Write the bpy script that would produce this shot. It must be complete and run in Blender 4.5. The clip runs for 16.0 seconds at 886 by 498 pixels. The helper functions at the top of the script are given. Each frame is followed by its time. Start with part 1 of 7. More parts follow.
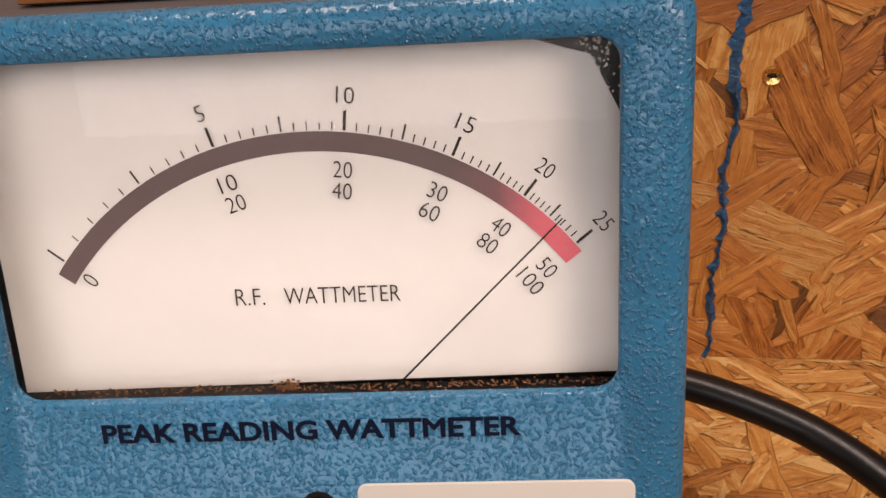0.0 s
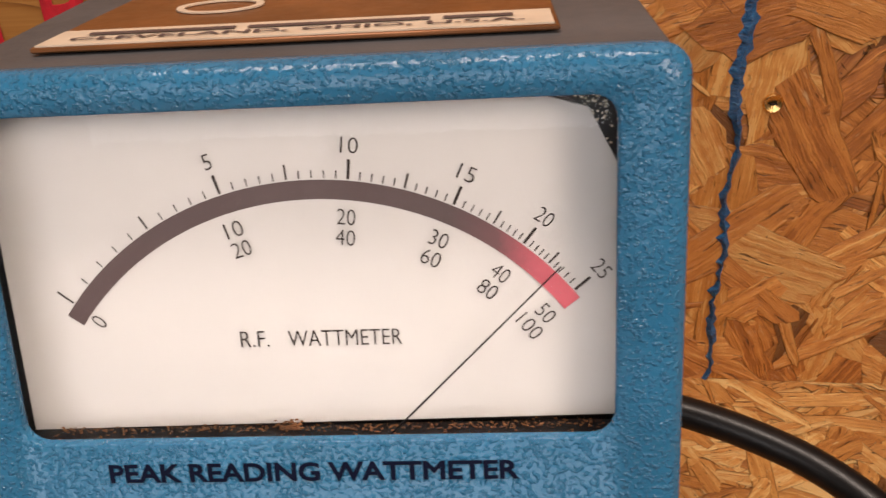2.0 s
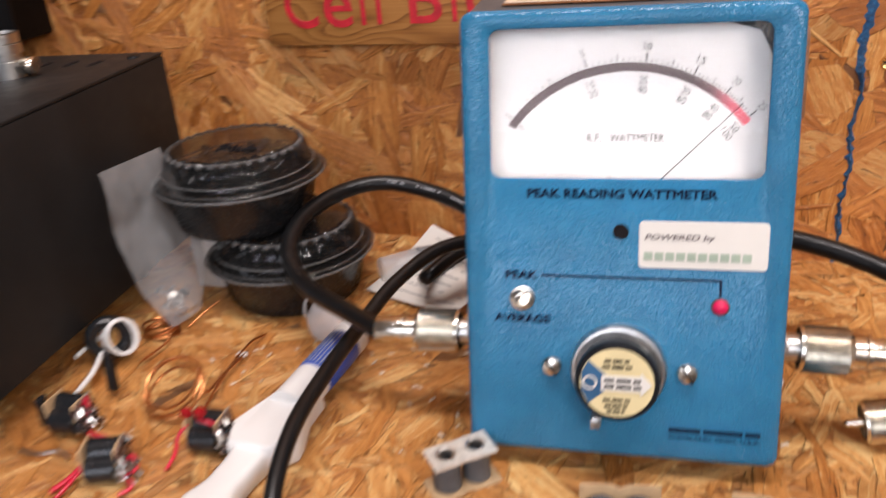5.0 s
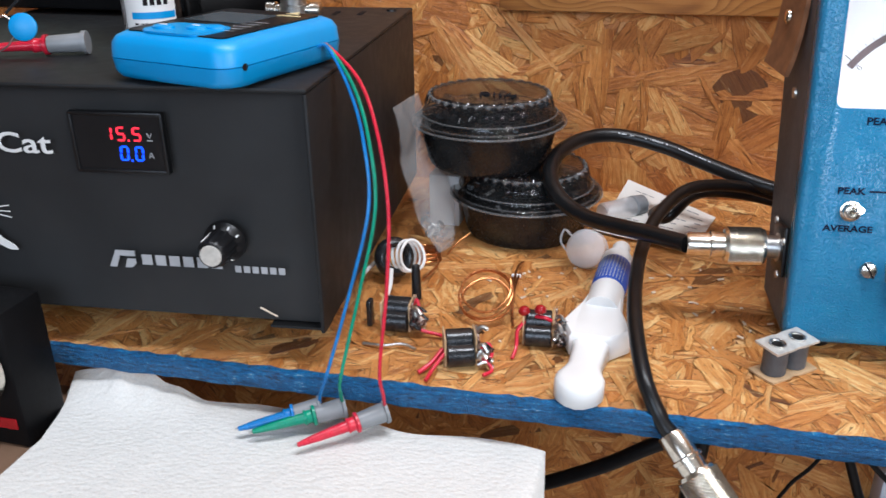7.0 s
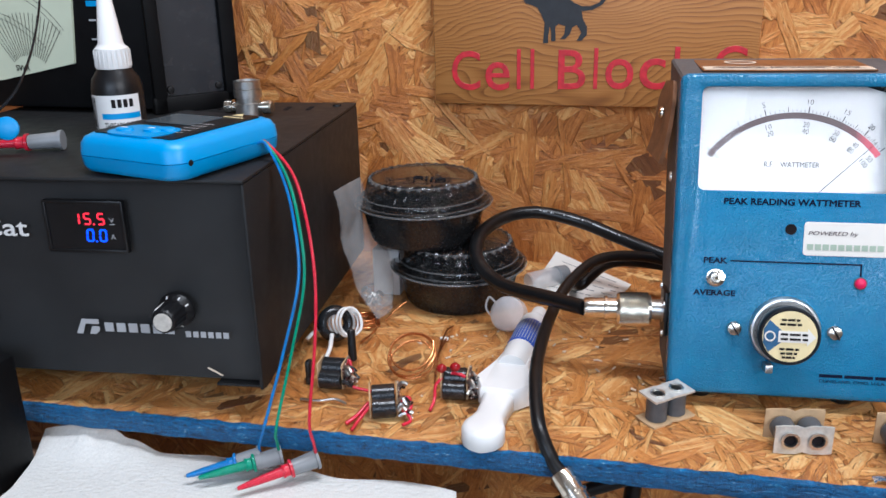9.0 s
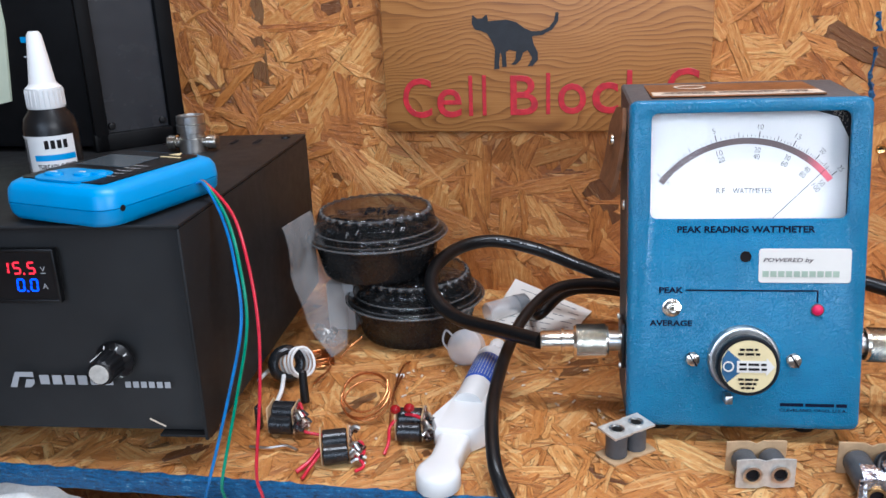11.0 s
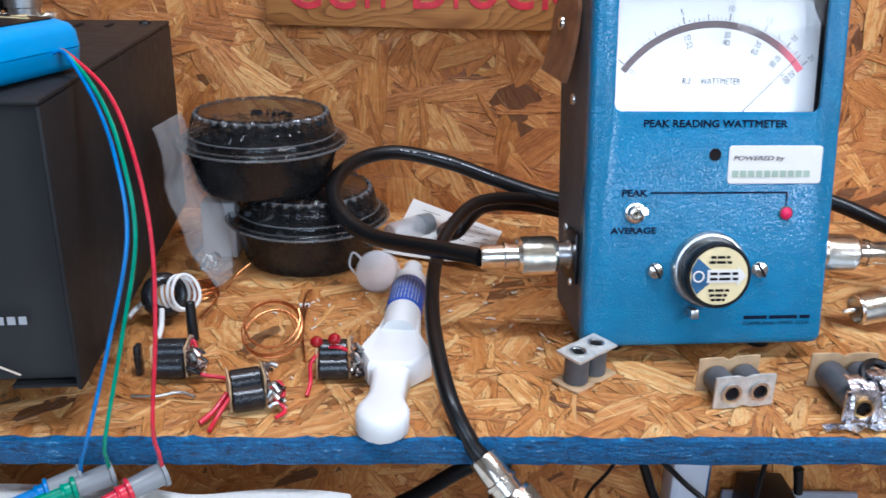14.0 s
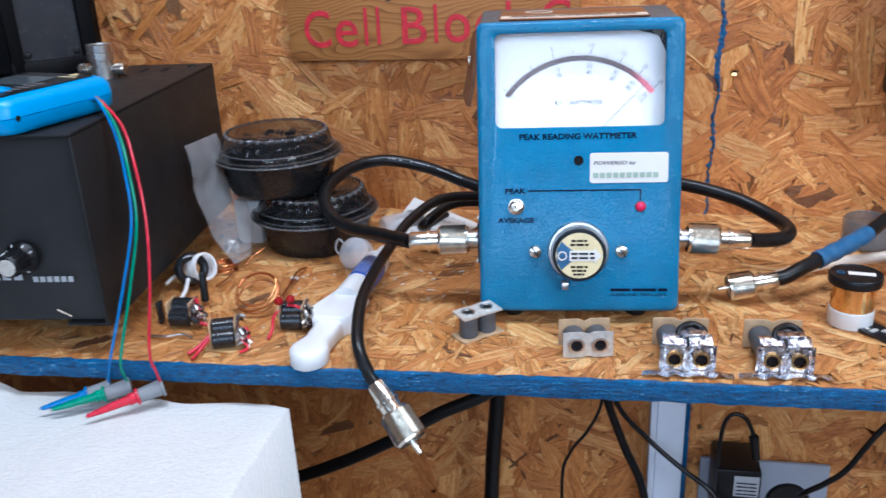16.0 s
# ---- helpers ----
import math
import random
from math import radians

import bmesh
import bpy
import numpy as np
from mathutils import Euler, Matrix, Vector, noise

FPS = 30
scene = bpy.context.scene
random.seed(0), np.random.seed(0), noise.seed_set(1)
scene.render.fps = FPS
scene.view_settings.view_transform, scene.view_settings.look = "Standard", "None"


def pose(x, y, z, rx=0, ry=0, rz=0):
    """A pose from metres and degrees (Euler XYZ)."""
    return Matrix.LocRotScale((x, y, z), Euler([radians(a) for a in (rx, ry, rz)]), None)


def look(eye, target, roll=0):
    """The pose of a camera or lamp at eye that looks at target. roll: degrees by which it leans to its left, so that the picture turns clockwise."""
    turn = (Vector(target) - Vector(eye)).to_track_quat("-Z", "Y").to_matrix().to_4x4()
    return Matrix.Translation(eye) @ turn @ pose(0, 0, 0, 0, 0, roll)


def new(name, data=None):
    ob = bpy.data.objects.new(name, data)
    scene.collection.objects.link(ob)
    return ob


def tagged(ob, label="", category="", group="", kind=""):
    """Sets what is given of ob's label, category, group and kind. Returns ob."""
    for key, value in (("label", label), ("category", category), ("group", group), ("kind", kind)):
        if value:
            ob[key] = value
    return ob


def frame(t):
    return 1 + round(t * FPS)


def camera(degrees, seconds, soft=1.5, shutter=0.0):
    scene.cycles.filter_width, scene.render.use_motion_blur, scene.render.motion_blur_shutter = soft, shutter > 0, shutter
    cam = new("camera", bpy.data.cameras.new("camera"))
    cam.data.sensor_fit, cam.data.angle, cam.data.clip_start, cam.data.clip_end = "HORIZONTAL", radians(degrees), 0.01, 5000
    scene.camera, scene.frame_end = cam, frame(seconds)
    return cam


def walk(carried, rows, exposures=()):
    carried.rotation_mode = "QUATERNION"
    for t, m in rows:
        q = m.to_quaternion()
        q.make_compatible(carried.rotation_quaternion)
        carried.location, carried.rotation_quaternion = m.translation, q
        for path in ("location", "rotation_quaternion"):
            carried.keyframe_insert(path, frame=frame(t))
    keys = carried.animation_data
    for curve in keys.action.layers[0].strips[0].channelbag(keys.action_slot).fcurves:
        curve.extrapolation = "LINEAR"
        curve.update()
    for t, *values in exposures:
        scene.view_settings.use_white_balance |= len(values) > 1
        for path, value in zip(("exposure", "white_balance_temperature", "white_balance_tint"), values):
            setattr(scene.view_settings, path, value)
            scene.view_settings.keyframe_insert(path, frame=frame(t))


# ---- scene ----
cam = camera(55.35, 16.0, shutter=0.5)
PATH = [
    (0, (0.10480, -0.08894, 0.21441), (0.03603, 0.35366, -0.00779), -3.73),
    (0.5, (0.10226, -0.08848, 0.21883), (0.03127, 0.35435, -0.00222), -3.62),
    (1, (0.09543, -0.08377, 0.22328), (0.02492, 0.35941, 0.00278), -3.32),
    (1.5, (0.09632, -0.08409, 0.22084), (0.02524, 0.35901, 0.00038), -3.10),
    (2, (0.10576, -0.08836, 0.22236), (0.03445, 0.35511, 0.00270), -3.55),
    (2.5, (0.11090, -0.08745, 0.22233), (0.04105, 0.35574, 0.00165), -3.60),
    (3, (0.11147, -0.08591, 0.22049), (0.04124, 0.35631, -0.00200), -3.57),
    (3.5, (0.09700, -0.10618, 0.22970), (0.01658, 0.33452, 0.00763), -3.53),
    (4, (0.09409, -0.13236, 0.22639), (-0.01164, 0.30581, 0.00999), -3.39),
    (4.5, (0.10419, -0.20881, 0.24518), (-0.02819, 0.22815, 0.04136), -4.45),
    (5, (0.09967, -0.29099, 0.24686), (-0.05518, 0.13621, 0.03823), -4.78),
    (5.2, (0.09954, -0.32796, 0.25135), (-0.06121, 0.09533, 0.03926), -4.74),
    (7.3, (-0.07892, -0.42881, 0.23335), (-0.19277, 0.01670, 0.03698), -0.76),
    (7.5, (-0.06701, -0.44019, 0.24065), (-0.17705, 0.00863, 0.04973), -0.97),
    (8, (-0.04182, -0.47070, 0.25282), (-0.15021, -0.01602, 0.07529), -0.67),
    (8.5, (-0.01687, -0.48078, 0.25817), (-0.13036, -0.02353, 0.09072), -0.89),
    (9, (-0.01320, -0.46828, 0.25726), (-0.13326, -0.01123, 0.09390), -1.30),
    (9.5, (-0.00004, -0.44902, 0.26287), (-0.11625, 0.00967, 0.10130), -2.22),
    (9.7, (0.00187, -0.44746, 0.26301), (-0.10886, 0.01355, 0.10424), -2.46),
    (11.8, (-0.02285, -0.44799, 0.26326), (-0.12455, 0.01646, 0.10851), -2.05),
    (12, (-0.03210, -0.44545, 0.25984), (-0.13206, 0.01877, 0.10328), -1.48),
    (12.5, (-0.05704, -0.42754, 0.25108), (-0.14447, 0.03724, 0.08879), -0.60),
    (13, (-0.08094, -0.40950, 0.23808), (-0.14212, 0.05733, 0.06978), -0.32),
    (13.5, (-0.07791, -0.39193, 0.23107), (-0.10357, 0.07540, 0.05516), 0.17),
    (14, (-0.07615, -0.38757, 0.21520), (-0.07188, 0.07741, 0.03142), 1.39),
    (14.5, (-0.04637, -0.41320, 0.22432), (-0.03630, 0.05021, 0.03685), 1.54),
    (15, (0.00601, -0.45181, 0.23695), (-0.00763, 0.01317, 0.05362), 0.93),
    (15.5, (0.05343, -0.48582, 0.25029), (0.00169, -0.02395, 0.06589), -0.80),
    (16, (0.07709, -0.50461, 0.25367), (-0.01425, -0.04791, 0.07178), -2.61),
]
EXPOSURES = [(0, -0.45, 7900, 25), (1.5, -0.4, 7700, 22), (3.5, -0.35, 7600, 21), (4.3, -0.12, 7200, 21), (5.2, 0.12, 6400, 18), (7.3, 0.22, 5700, 10), (8.5, 0.15, 5600, 10), (12, 0.1, 5450, 10), (13, 0.22, 5500, 10), (14.5, 0.17, 5100, 9), (16, 0.15, 5050, 9)]
walk(cam, [(t, look(eye, target, roll)) for t, eye, target, roll in PATH], EXPOSURES)

# ---------------------------------------------------------------- light
world = bpy.data.worlds.new("room_air")
scene.world = world
world.use_nodes = True
world.node_tree.nodes["Background"].inputs[0].default_value = (0.75, 0.82, 1.0, 1)
world.node_tree.nodes["Background"].inputs[1].default_value = 0.25


def area(name, eye, target, sx, sy, watts, color):
    lamp = bpy.data.lights.new(name, "AREA")
    lamp.shape, lamp.size, lamp.size_y = "RECTANGLE", sx, sy
    lamp.energy, lamp.color = watts, color
    ob = new(name, lamp)
    ob.matrix_world = look(eye, target)
    return ob


# work lamp to the right, added soft fill in the assumed opening behind the camera
area("work_lamp", (1.16, -1.17, 0.84), (0.03, 0.05, 0.10), 0.80, 0.60, 17, (1.0, 0.95, 0.88))
area("front_fill", (-0.10, -2.16, 0.75), (0.0, 0.1, 0.05), 1.5, 0.95, 19, (0.84, 0.92, 1.0))
area("ceiling_light", (0.12, -0.20, 1.38), (0.12, -0.10, 0.0), 1.0, 0.22, 18, (1.0, 0.97, 0.93))

# ---------------------------------------------------------------- materials


class Nodes:
    def __init__(self, name):
        self.m = bpy.data.materials.new(name)
        self.m.use_nodes = True
        self.t = self.m.node_tree
        self.p = self.t.nodes["Principled BSDF"]
        self.c = None

    def n(self, kind, **kw):
        node = self.t.nodes.new(kind)
        for k, v in kw.items():
            if k.startswith("i_"):
                key = k[2:]
                node.inputs[int(key) if key.isdigit() else key].default_value = v
            elif k == "op":
                node.operation = v
            elif k == "dims":
                node.voronoi_dimensions = v
            elif k == "feature":
                node.feature = v
        return node

    def l(self, a, b):
        self.t.links.new(a, b)

    def coords(self):
        if self.c is None:
            self.c = self.n("ShaderNodeTexCoord").outputs["Object"]
        return self.c

    def noise(self, scale, detail=4.0, rough=0.55, vec=None):
        node = self.n("ShaderNodeTexNoise")
        node.inputs["Scale"].default_value = scale
        node.inputs["Detail"].default_value = detail
        node.inputs["Roughness"].default_value = rough
        self.l(vec or self.coords(), node.inputs["Vector"])
        return node.outputs["Fac"]

    def stretch(self, sx, sy, sz, rot=(0, 0, 0), vec=None):
        node = self.n("ShaderNodeMapping")
        node.inputs["Scale"].default_value = (sx, sy, sz)
        node.inputs["Rotation"].default_value = rot
        self.l(vec or self.coords(), node.inputs["Vector"])
        return node.outputs[0]

    def ramp(self, fac, stops):
        node = self.n("ShaderNodeValToRGB")
        el = node.color_ramp.elements
        while len(el) < len(stops):
            el.new(0.5)
        for e, (pos, col) in zip(el, stops):
            e.position, e.color = pos, (*col, 1)
        self.l(fac, node.inputs[0])
        return node.outputs[0]

    def math(self, op, a, b=None, clamp=False):
        node = self.n("ShaderNodeMath", op=op)
        node.use_clamp = clamp
        for k, v in enumerate((a, b)):
            if v is None:
                continue
            if isinstance(v, (int, float)):
                node.inputs[k].default_value = v
            else:
                self.l(v, node.inputs[k])
        return node.outputs[0]

    def mix(self, fac, a, b, blend="MIX"):
        node = self.n("ShaderNodeMix")
        node.data_type, node.blend_type = "RGBA", blend
        for k, v in ((0, fac), (6, a), (7, b)):
            if isinstance(v, (int, float)):
                node.inputs[k].default_value = v
            elif isinstance(v, tuple):
                node.inputs[k].default_value = (*v, 1)
            else:
                self.l(v, node.inputs[k])
        return node.outputs[2]

    def bump(self, height, strength, dist):
        node = self.n("ShaderNodeBump")
        node.inputs["Strength"].default_value = strength
        node.inputs["Distance"].default_value = dist
        self.l(height, node.inputs["Height"])
        self.l(node.outputs[0], self.p.inputs["Normal"])

    def color(self, c):
        if isinstance(c, tuple):
            self.p.inputs["Base Color"].default_value = (*c, 1)
        else:
            self.l(c, self.p.inputs["Base Color"])


def simple(name, color, rough, metal=0.0, vary=0.12, scale=60.0, bump=0.0, bump_scale=900.0, coat=0.0, spec=0.5):
    """A plain surface with blotches, fine wear in the gloss and a little relief."""
    k = Nodes(name)
    f = k.noise(scale, 5.0)
    dark = tuple(c * (1 - vary) for c in color)
    light = tuple(min(1.0, c * (1 + vary)) for c in color)
    k.color(k.ramp(f, [(0.3, dark), (0.7, light)]))
    k.p.inputs["Metallic"].default_value = metal
    k.p.inputs["Specular IOR Level"].default_value = spec
    r = k.noise(scale * 6, 3.0)
    r = k.math("MULTIPLY_ADD", r, 0.25)
    r.node.inputs[2].default_value = max(0.0, rough - 0.125)
    k.l(r, k.p.inputs["Roughness"])
    if bump:
        k.bump(k.noise(bump_scale, 3.0), bump, 0.0004)
    if coat:
        k.p.inputs["Coat Weight"].default_value = coat
    return k.m


def osb(name, turn, gain=1.0, hue=(1.04, 0.90, 0.80), size=1.0, cells=0.5, fibre=1.75, mid=1.13):
    """Oriented strand board: overlapping layers of long flat flakes at several angles, each with its own tone and grain."""
    k = Nodes(name)
    base = k.stretch(1, 1, 1, turn)
    col = None
    hgt = None
    tones = [(0.0, (0.12, 0.035, 0.009)), (0.22, (0.26, 0.098, 0.026)), (0.5, (0.40, 0.178, 0.052)), (0.78, (0.53, 0.28, 0.10)), (1.0, (0.66, 0.42, 0.19))]
    tones = [(p, tuple(min(0.85, c * gain * w) for c, w in zip(q, hue))) for p, q in tones]
    layers = [(0.35, 16, 70, 1.0), (1.45, 20, 105, 0.6), (-0.75, 24, 120, 0.5), (2.3, 17, 85, 0.45), (0.05, 26, 150, 0.42), (1.0, 30, 190, 0.3), (-0.3, 21, 260, 0.22)]
    for i, (ang, ln, wd, keep) in enumerate(layers):
        rot = k.stretch(1, 1, 1, (0, 0, ang), vec=base)
        shift = k.n("ShaderNodeVectorMath", op="ADD")
        k.l(rot, shift.inputs[0])
        shift.inputs[1].default_value = (3.1 * i + 1.7, 2.3 * i, 0.0)
        v2 = k.stretch(ln * size, wd * size, 0.0, vec=shift.outputs[0])
        warp = k.n("ShaderNodeVectorMath", op="MULTIPLY_ADD")
        wn = k.n("ShaderNodeTexNoise")
        wn.inputs["Scale"].default_value = 1.6
        wn.inputs["Detail"].default_value = 3.0
        k.l(v2, wn.inputs["Vector"])
        k.l(wn.outputs["Color"], warp.inputs[0])
        warp.inputs[1].default_value = (0.45, 0.5, 0.0)
        k.l(v2, warp.inputs[2])
        cell = k.n("ShaderNodeTexVoronoi", dims="2D")
        cell.inputs["Scale"].default_value = 1.0
        k.l(warp.outputs[0], cell.inputs["Vector"])
        sep = k.n("ShaderNodeSeparateColor")
        k.l(cell.outputs["Color"], sep.inputs[0])
        edge = k.n("ShaderNodeTexVoronoi", dims="2D", feature="DISTANCE_TO_EDGE")
        edge.inputs["Scale"].default_value = 1.0
        k.l(warp.outputs[0], edge.inputs["Vector"])
        grain = k.noise(1.0, 4.0, 0.65, vec=k.stretch(30, 1100, 1, vec=shift.outputs[0]))
        streak = k.noise(1.0, 3.0, 0.6, vec=k.stretch(14, 330, 1, vec=shift.outputs[0]))
        tone = k.math("ADD", k.math("MULTIPLY", sep.outputs[0], cells), k.math("MULTIPLY", grain, fibre))
        tone = k.math("ADD", tone, k.math("MULTIPLY", streak, 1.05))
        c = k.ramp(k.math("SUBTRACT", tone, mid, True), tones)
        rim = k.math("MULTIPLY", edge.outputs[0], 22.0, True)
        # flake edges darkened in the colour for the shadow of overlapping flakes
        dark = k.math("MULTIPLY", k.math("SUBTRACT", 1.0, rim, True), k.math("MULTIPLY", sep.outputs[2], 0.75))
        c = k.mix(dark, c, (0.10, 0.032, 0.009))
        lift = k.math("MULTIPLY", k.math("ADD", sep.outputs[2], k.math("MULTIPLY", grain, 0.6)), rim)
        if col is None:
            col, hgt = c, lift
        else:
            on = k.math("LESS_THAN", sep.outputs[1], keep)
            col = k.mix(on, col, c)
            hm = k.n("ShaderNodeMix")
            k.l(on, hm.inputs[0])
            k.l(hgt, hm.inputs[2])
            k.l(lift, hm.inputs[3])
            hgt = hm.outputs[0]
    knots = k.noise(150.0, 2.0, vec=base)
    col = k.mix(k.math("MULTIPLY", k.math("GREATER_THAN", knots, 0.73), 0.85), col, (0.05, 0.018, 0.008))
    for ang, cut in ((0.4, 0.655), (-0.9, 0.665), (1.5, 0.67)):
        crack = k.noise(1.0, 3.0, 0.7, vec=k.stretch(70, 520, 1, vec=k.stretch(1, 1, 1, (0, 0, ang), vec=base)))
        open_up = k.math("MULTIPLY", k.math("SUBTRACT", crack, cut, True), 14.0, True)
        col = k.mix(k.math("MULTIPLY", open_up, 0.8), col, (0.055, 0.022, 0.010))
        hgt = k.math("SUBTRACT", hgt, open_up)
    pale = k.noise(1.0, 3.0, 0.6, vec=k.stretch(60, 300, 1, vec=k.stretch(1, 1, 1, (0, 0, 0.75), vec=base)))
    col = k.mix(k.math("MULTIPLY", k.math("SUBTRACT", pale, 0.62, True), 5.0, True), col, tuple(min(0.8, c * gain) for c in (0.66, 0.47, 0.27)))
    wide = k.noise(7.0, 3.0, vec=base)
    col = k.mix(k.math("MULTIPLY", k.math("SUBTRACT", wide, 0.42, True), 1.4), col, (0.36, 0.13, 0.03))
    k.color(col)
    k.p.inputs["Roughness"].default_value = 0.48
    k.bump(hgt, 0.8, 0.0010)
    return k.m


def strand(name, gain, hue, fleck, edge, shine):
    """Single wood strands: each island has its own tone, with fibres along its length."""
    k = Nodes(name)
    fib = k.n("ShaderNodeUVMap")
    fib.uv_map = "fibre"
    uv = fib.outputs[0]
    rnd = k.n("ShaderNodeNewGeometry").outputs["Random Per Island"]
    alt = k.math("FRACT", k.math("MULTIPLY", rnd, 37.7))
    third = k.math("FRACT", k.math("MULTIPLY", rnd, 91.3))
    tones = [(0.0, (0.25, 0.102, 0.027)), (0.12, (0.36, 0.160, 0.046)), (0.45, (0.44, 0.220, 0.070)), (0.8, (0.53, 0.300, 0.110)), (1.0, (0.66, 0.440, 0.210))]
    tones = [(p, tuple(min(0.85, c * gain * w) for c, w in zip(q, hue))) for p, q in tones]
    bend = k.n("ShaderNodeVectorMath", op="MULTIPLY_ADD")
    wav = k.n("ShaderNodeTexNoise")
    wav.inputs["Scale"].default_value = 60.0
    k.l(uv, wav.inputs["Vector"])
    k.l(wav.outputs["Color"], bend.inputs[0])
    bend.inputs[1].default_value = (0.0, 0.004, 0.0)
    k.l(uv, bend.inputs[2])
    fine = k.noise(1.0, 5.0, 0.7, vec=k.stretch(45, 1500, 1, vec=bend.outputs[0]))
    wide = k.noise(1.0, 3.0, 0.6, vec=k.stretch(22, 330, 1, vec=bend.outputs[0]))
    spots = k.noise(170.0, 4.0, 0.65)
    tone = k.math("ADD", k.math("MULTIPLY", rnd, 0.95), k.math("MULTIPLY", k.math("SUBTRACT", fine, 0.5), 1.5))
    tone = k.math("ADD", tone, k.math("MULTIPLY", k.math("SUBTRACT", wide, 0.5), 2.1))
    tone = k.math("ADD", tone, k.math("MULTIPLY", k.math("SUBTRACT", spots, 0.5), 1.0))
    col = k.ramp(k.math("ADD", tone, 0.02, True), tones)
    col = k.mix(k.math("MULTIPLY", alt, 0.45), col, tuple(c * gain for c in (0.36, 0.125, 0.025)))
    slit = k.noise(1.0, 3.0, 0.65, vec=k.stretch(60, 480, 1, vec=bend.outputs[0]))
    gap = k.math("MULTIPLY", k.math("SUBTRACT", slit, 0.62, True), 16.0, True)
    col = k.mix(k.math("MULTIPLY", gap, 0.70), col, (0.075, 0.028, 0.010))
    bark = k.math("MULTIPLY", k.math("SUBTRACT", third, 0.965, True), 60.0, True)
    col = k.mix(k.math("MULTIPLY", bark, 0.8), col, (0.085, 0.028, 0.009))
    # resin-dark edges, broken along the flake
    rim = k.n("ShaderNodeUVMap")
    rim.uv_map = "rim"
    span = k.n("ShaderNodeUVMap")
    span.uv_map = "width"
    r2, s2 = k.n("ShaderNodeSeparateXYZ"), k.n("ShaderNodeSeparateXYZ")
    k.l(rim.outputs[0], r2.inputs[0])
    k.l(span.outputs[0], s2.inputs[0])
    near = k.math("SUBTRACT", k.math("ADD", r2.outputs[0], 0.045), s2.outputs[0])
    near = k.math("MULTIPLY", k.math("ADD", near, k.math("MULTIPLY", k.math("SUBTRACT", k.noise(140.0, 3.0), 0.5), 0.10)), 26.0, True)
    col = k.mix(k.math("MULTIPLY", near, edge), col, (0.085, 0.030, 0.010))
    bit = k.noise(430.0, 3.0, 0.6)
    col = k.mix(k.math("MULTIPLY", k.math("SUBTRACT", bit, 0.63, True), fleck, True), col, (0.050, 0.020, 0.009))
    pale = k.noise(1.0, 3.0, 0.6, vec=k.stretch(90, 420, 1, vec=uv))
    col = k.mix(k.math("MULTIPLY", k.math("SUBTRACT", pale, 0.62, True), shine, True), col, tuple(min(0.8, c * gain) for c in (0.68, 0.48, 0.26)))
    k.color(col)
    k.p.inputs["Roughness"].default_value = 0.46
    h = k.math("SUBTRACT", k.math("ADD", fine, k.math("MULTIPLY", wide, 1.2)), k.math("ADD", gap, k.math("MULTIPLY", near, 0.6)))
    k.bump(h, 1.0, 0.0011)
    return k.m


def pine(name):
    """A planed plank with a cathedral grain along x."""
    k = Nodes(name)
    warp = k.noise(5.0, 2.0, vec=k.stretch(1.3, 1, 3.0))
    v = k.n("ShaderNodeSeparateXYZ")
    k.l(k.coords(), v.inputs[0])
    xx = k.math("MULTIPLY", k.math("SUBTRACT", v.outputs[0], -0.01), 2.6)
    zz = k.math("MULTIPLY", k.math("SUBTRACT", v.outputs[2], 0.30), 9.0)
    d = k.math("ADD", k.math("MULTIPLY", xx, xx), zz)
    d = k.math("ADD", d, k.math("MULTIPLY", warp, 1.1))
    ring = k.math("FRACT", k.math("MULTIPLY", d, 22.0))
    ring = k.math("POWER", ring, 2.2)
    fine = k.noise(1.0, 4.0, 0.6, vec=k.stretch(18, 400, 700))
    f = k.math("ADD", k.math("MULTIPLY", ring, 0.42), k.math("MULTIPLY", fine, 0.62))
    k.color(k.ramp(f, [(0.2, (0.45, 0.205, 0.055)), (0.5, (0.345, 0.138, 0.032)), (0.88, (0.125, 0.040, 0.011))]))
    k.p.inputs["Roughness"].default_value = 0.45
    k.bump(f, 0.25, 0.0004)
    return k.m


def hammered(name, color):
    """Thick wrinkle enamel: glossy, with fine pebbled relief and worn specks."""
    k = Nodes(name)
    blot = k.noise(45.0, 4.0)
    k.color(k.ramp(blot, [(0.3, tuple(c * 0.86 for c in color)), (0.7, tuple(c * 1.1 for c in color))]))
    small = k.math("MULTIPLY", k.math("SUBTRACT", k.noise(1250.0, 2.0, 0.5), 0.50, True), 5.0, True)
    soft = k.noise(620.0, 2.0)
    k.bump(k.math("ADD", small, k.math("MULTIPLY", soft, 0.7)), 0.8, 0.0005)
    k.p.inputs["Roughness"].default_value = 0.22
    return k.m


def brushed(name, color, rough):
    k = simple(name, color, rough, 1.0, 0.15, 220.0, 0.12, 1500.0)
    return k


def glow(name, color, strength):
    k = Nodes(name)
    k.color(color)
    k.p.inputs["Emission Color"].default_value = (*color, 1)
    k.p.inputs["Emission Strength"].default_value = strength
    return k.m


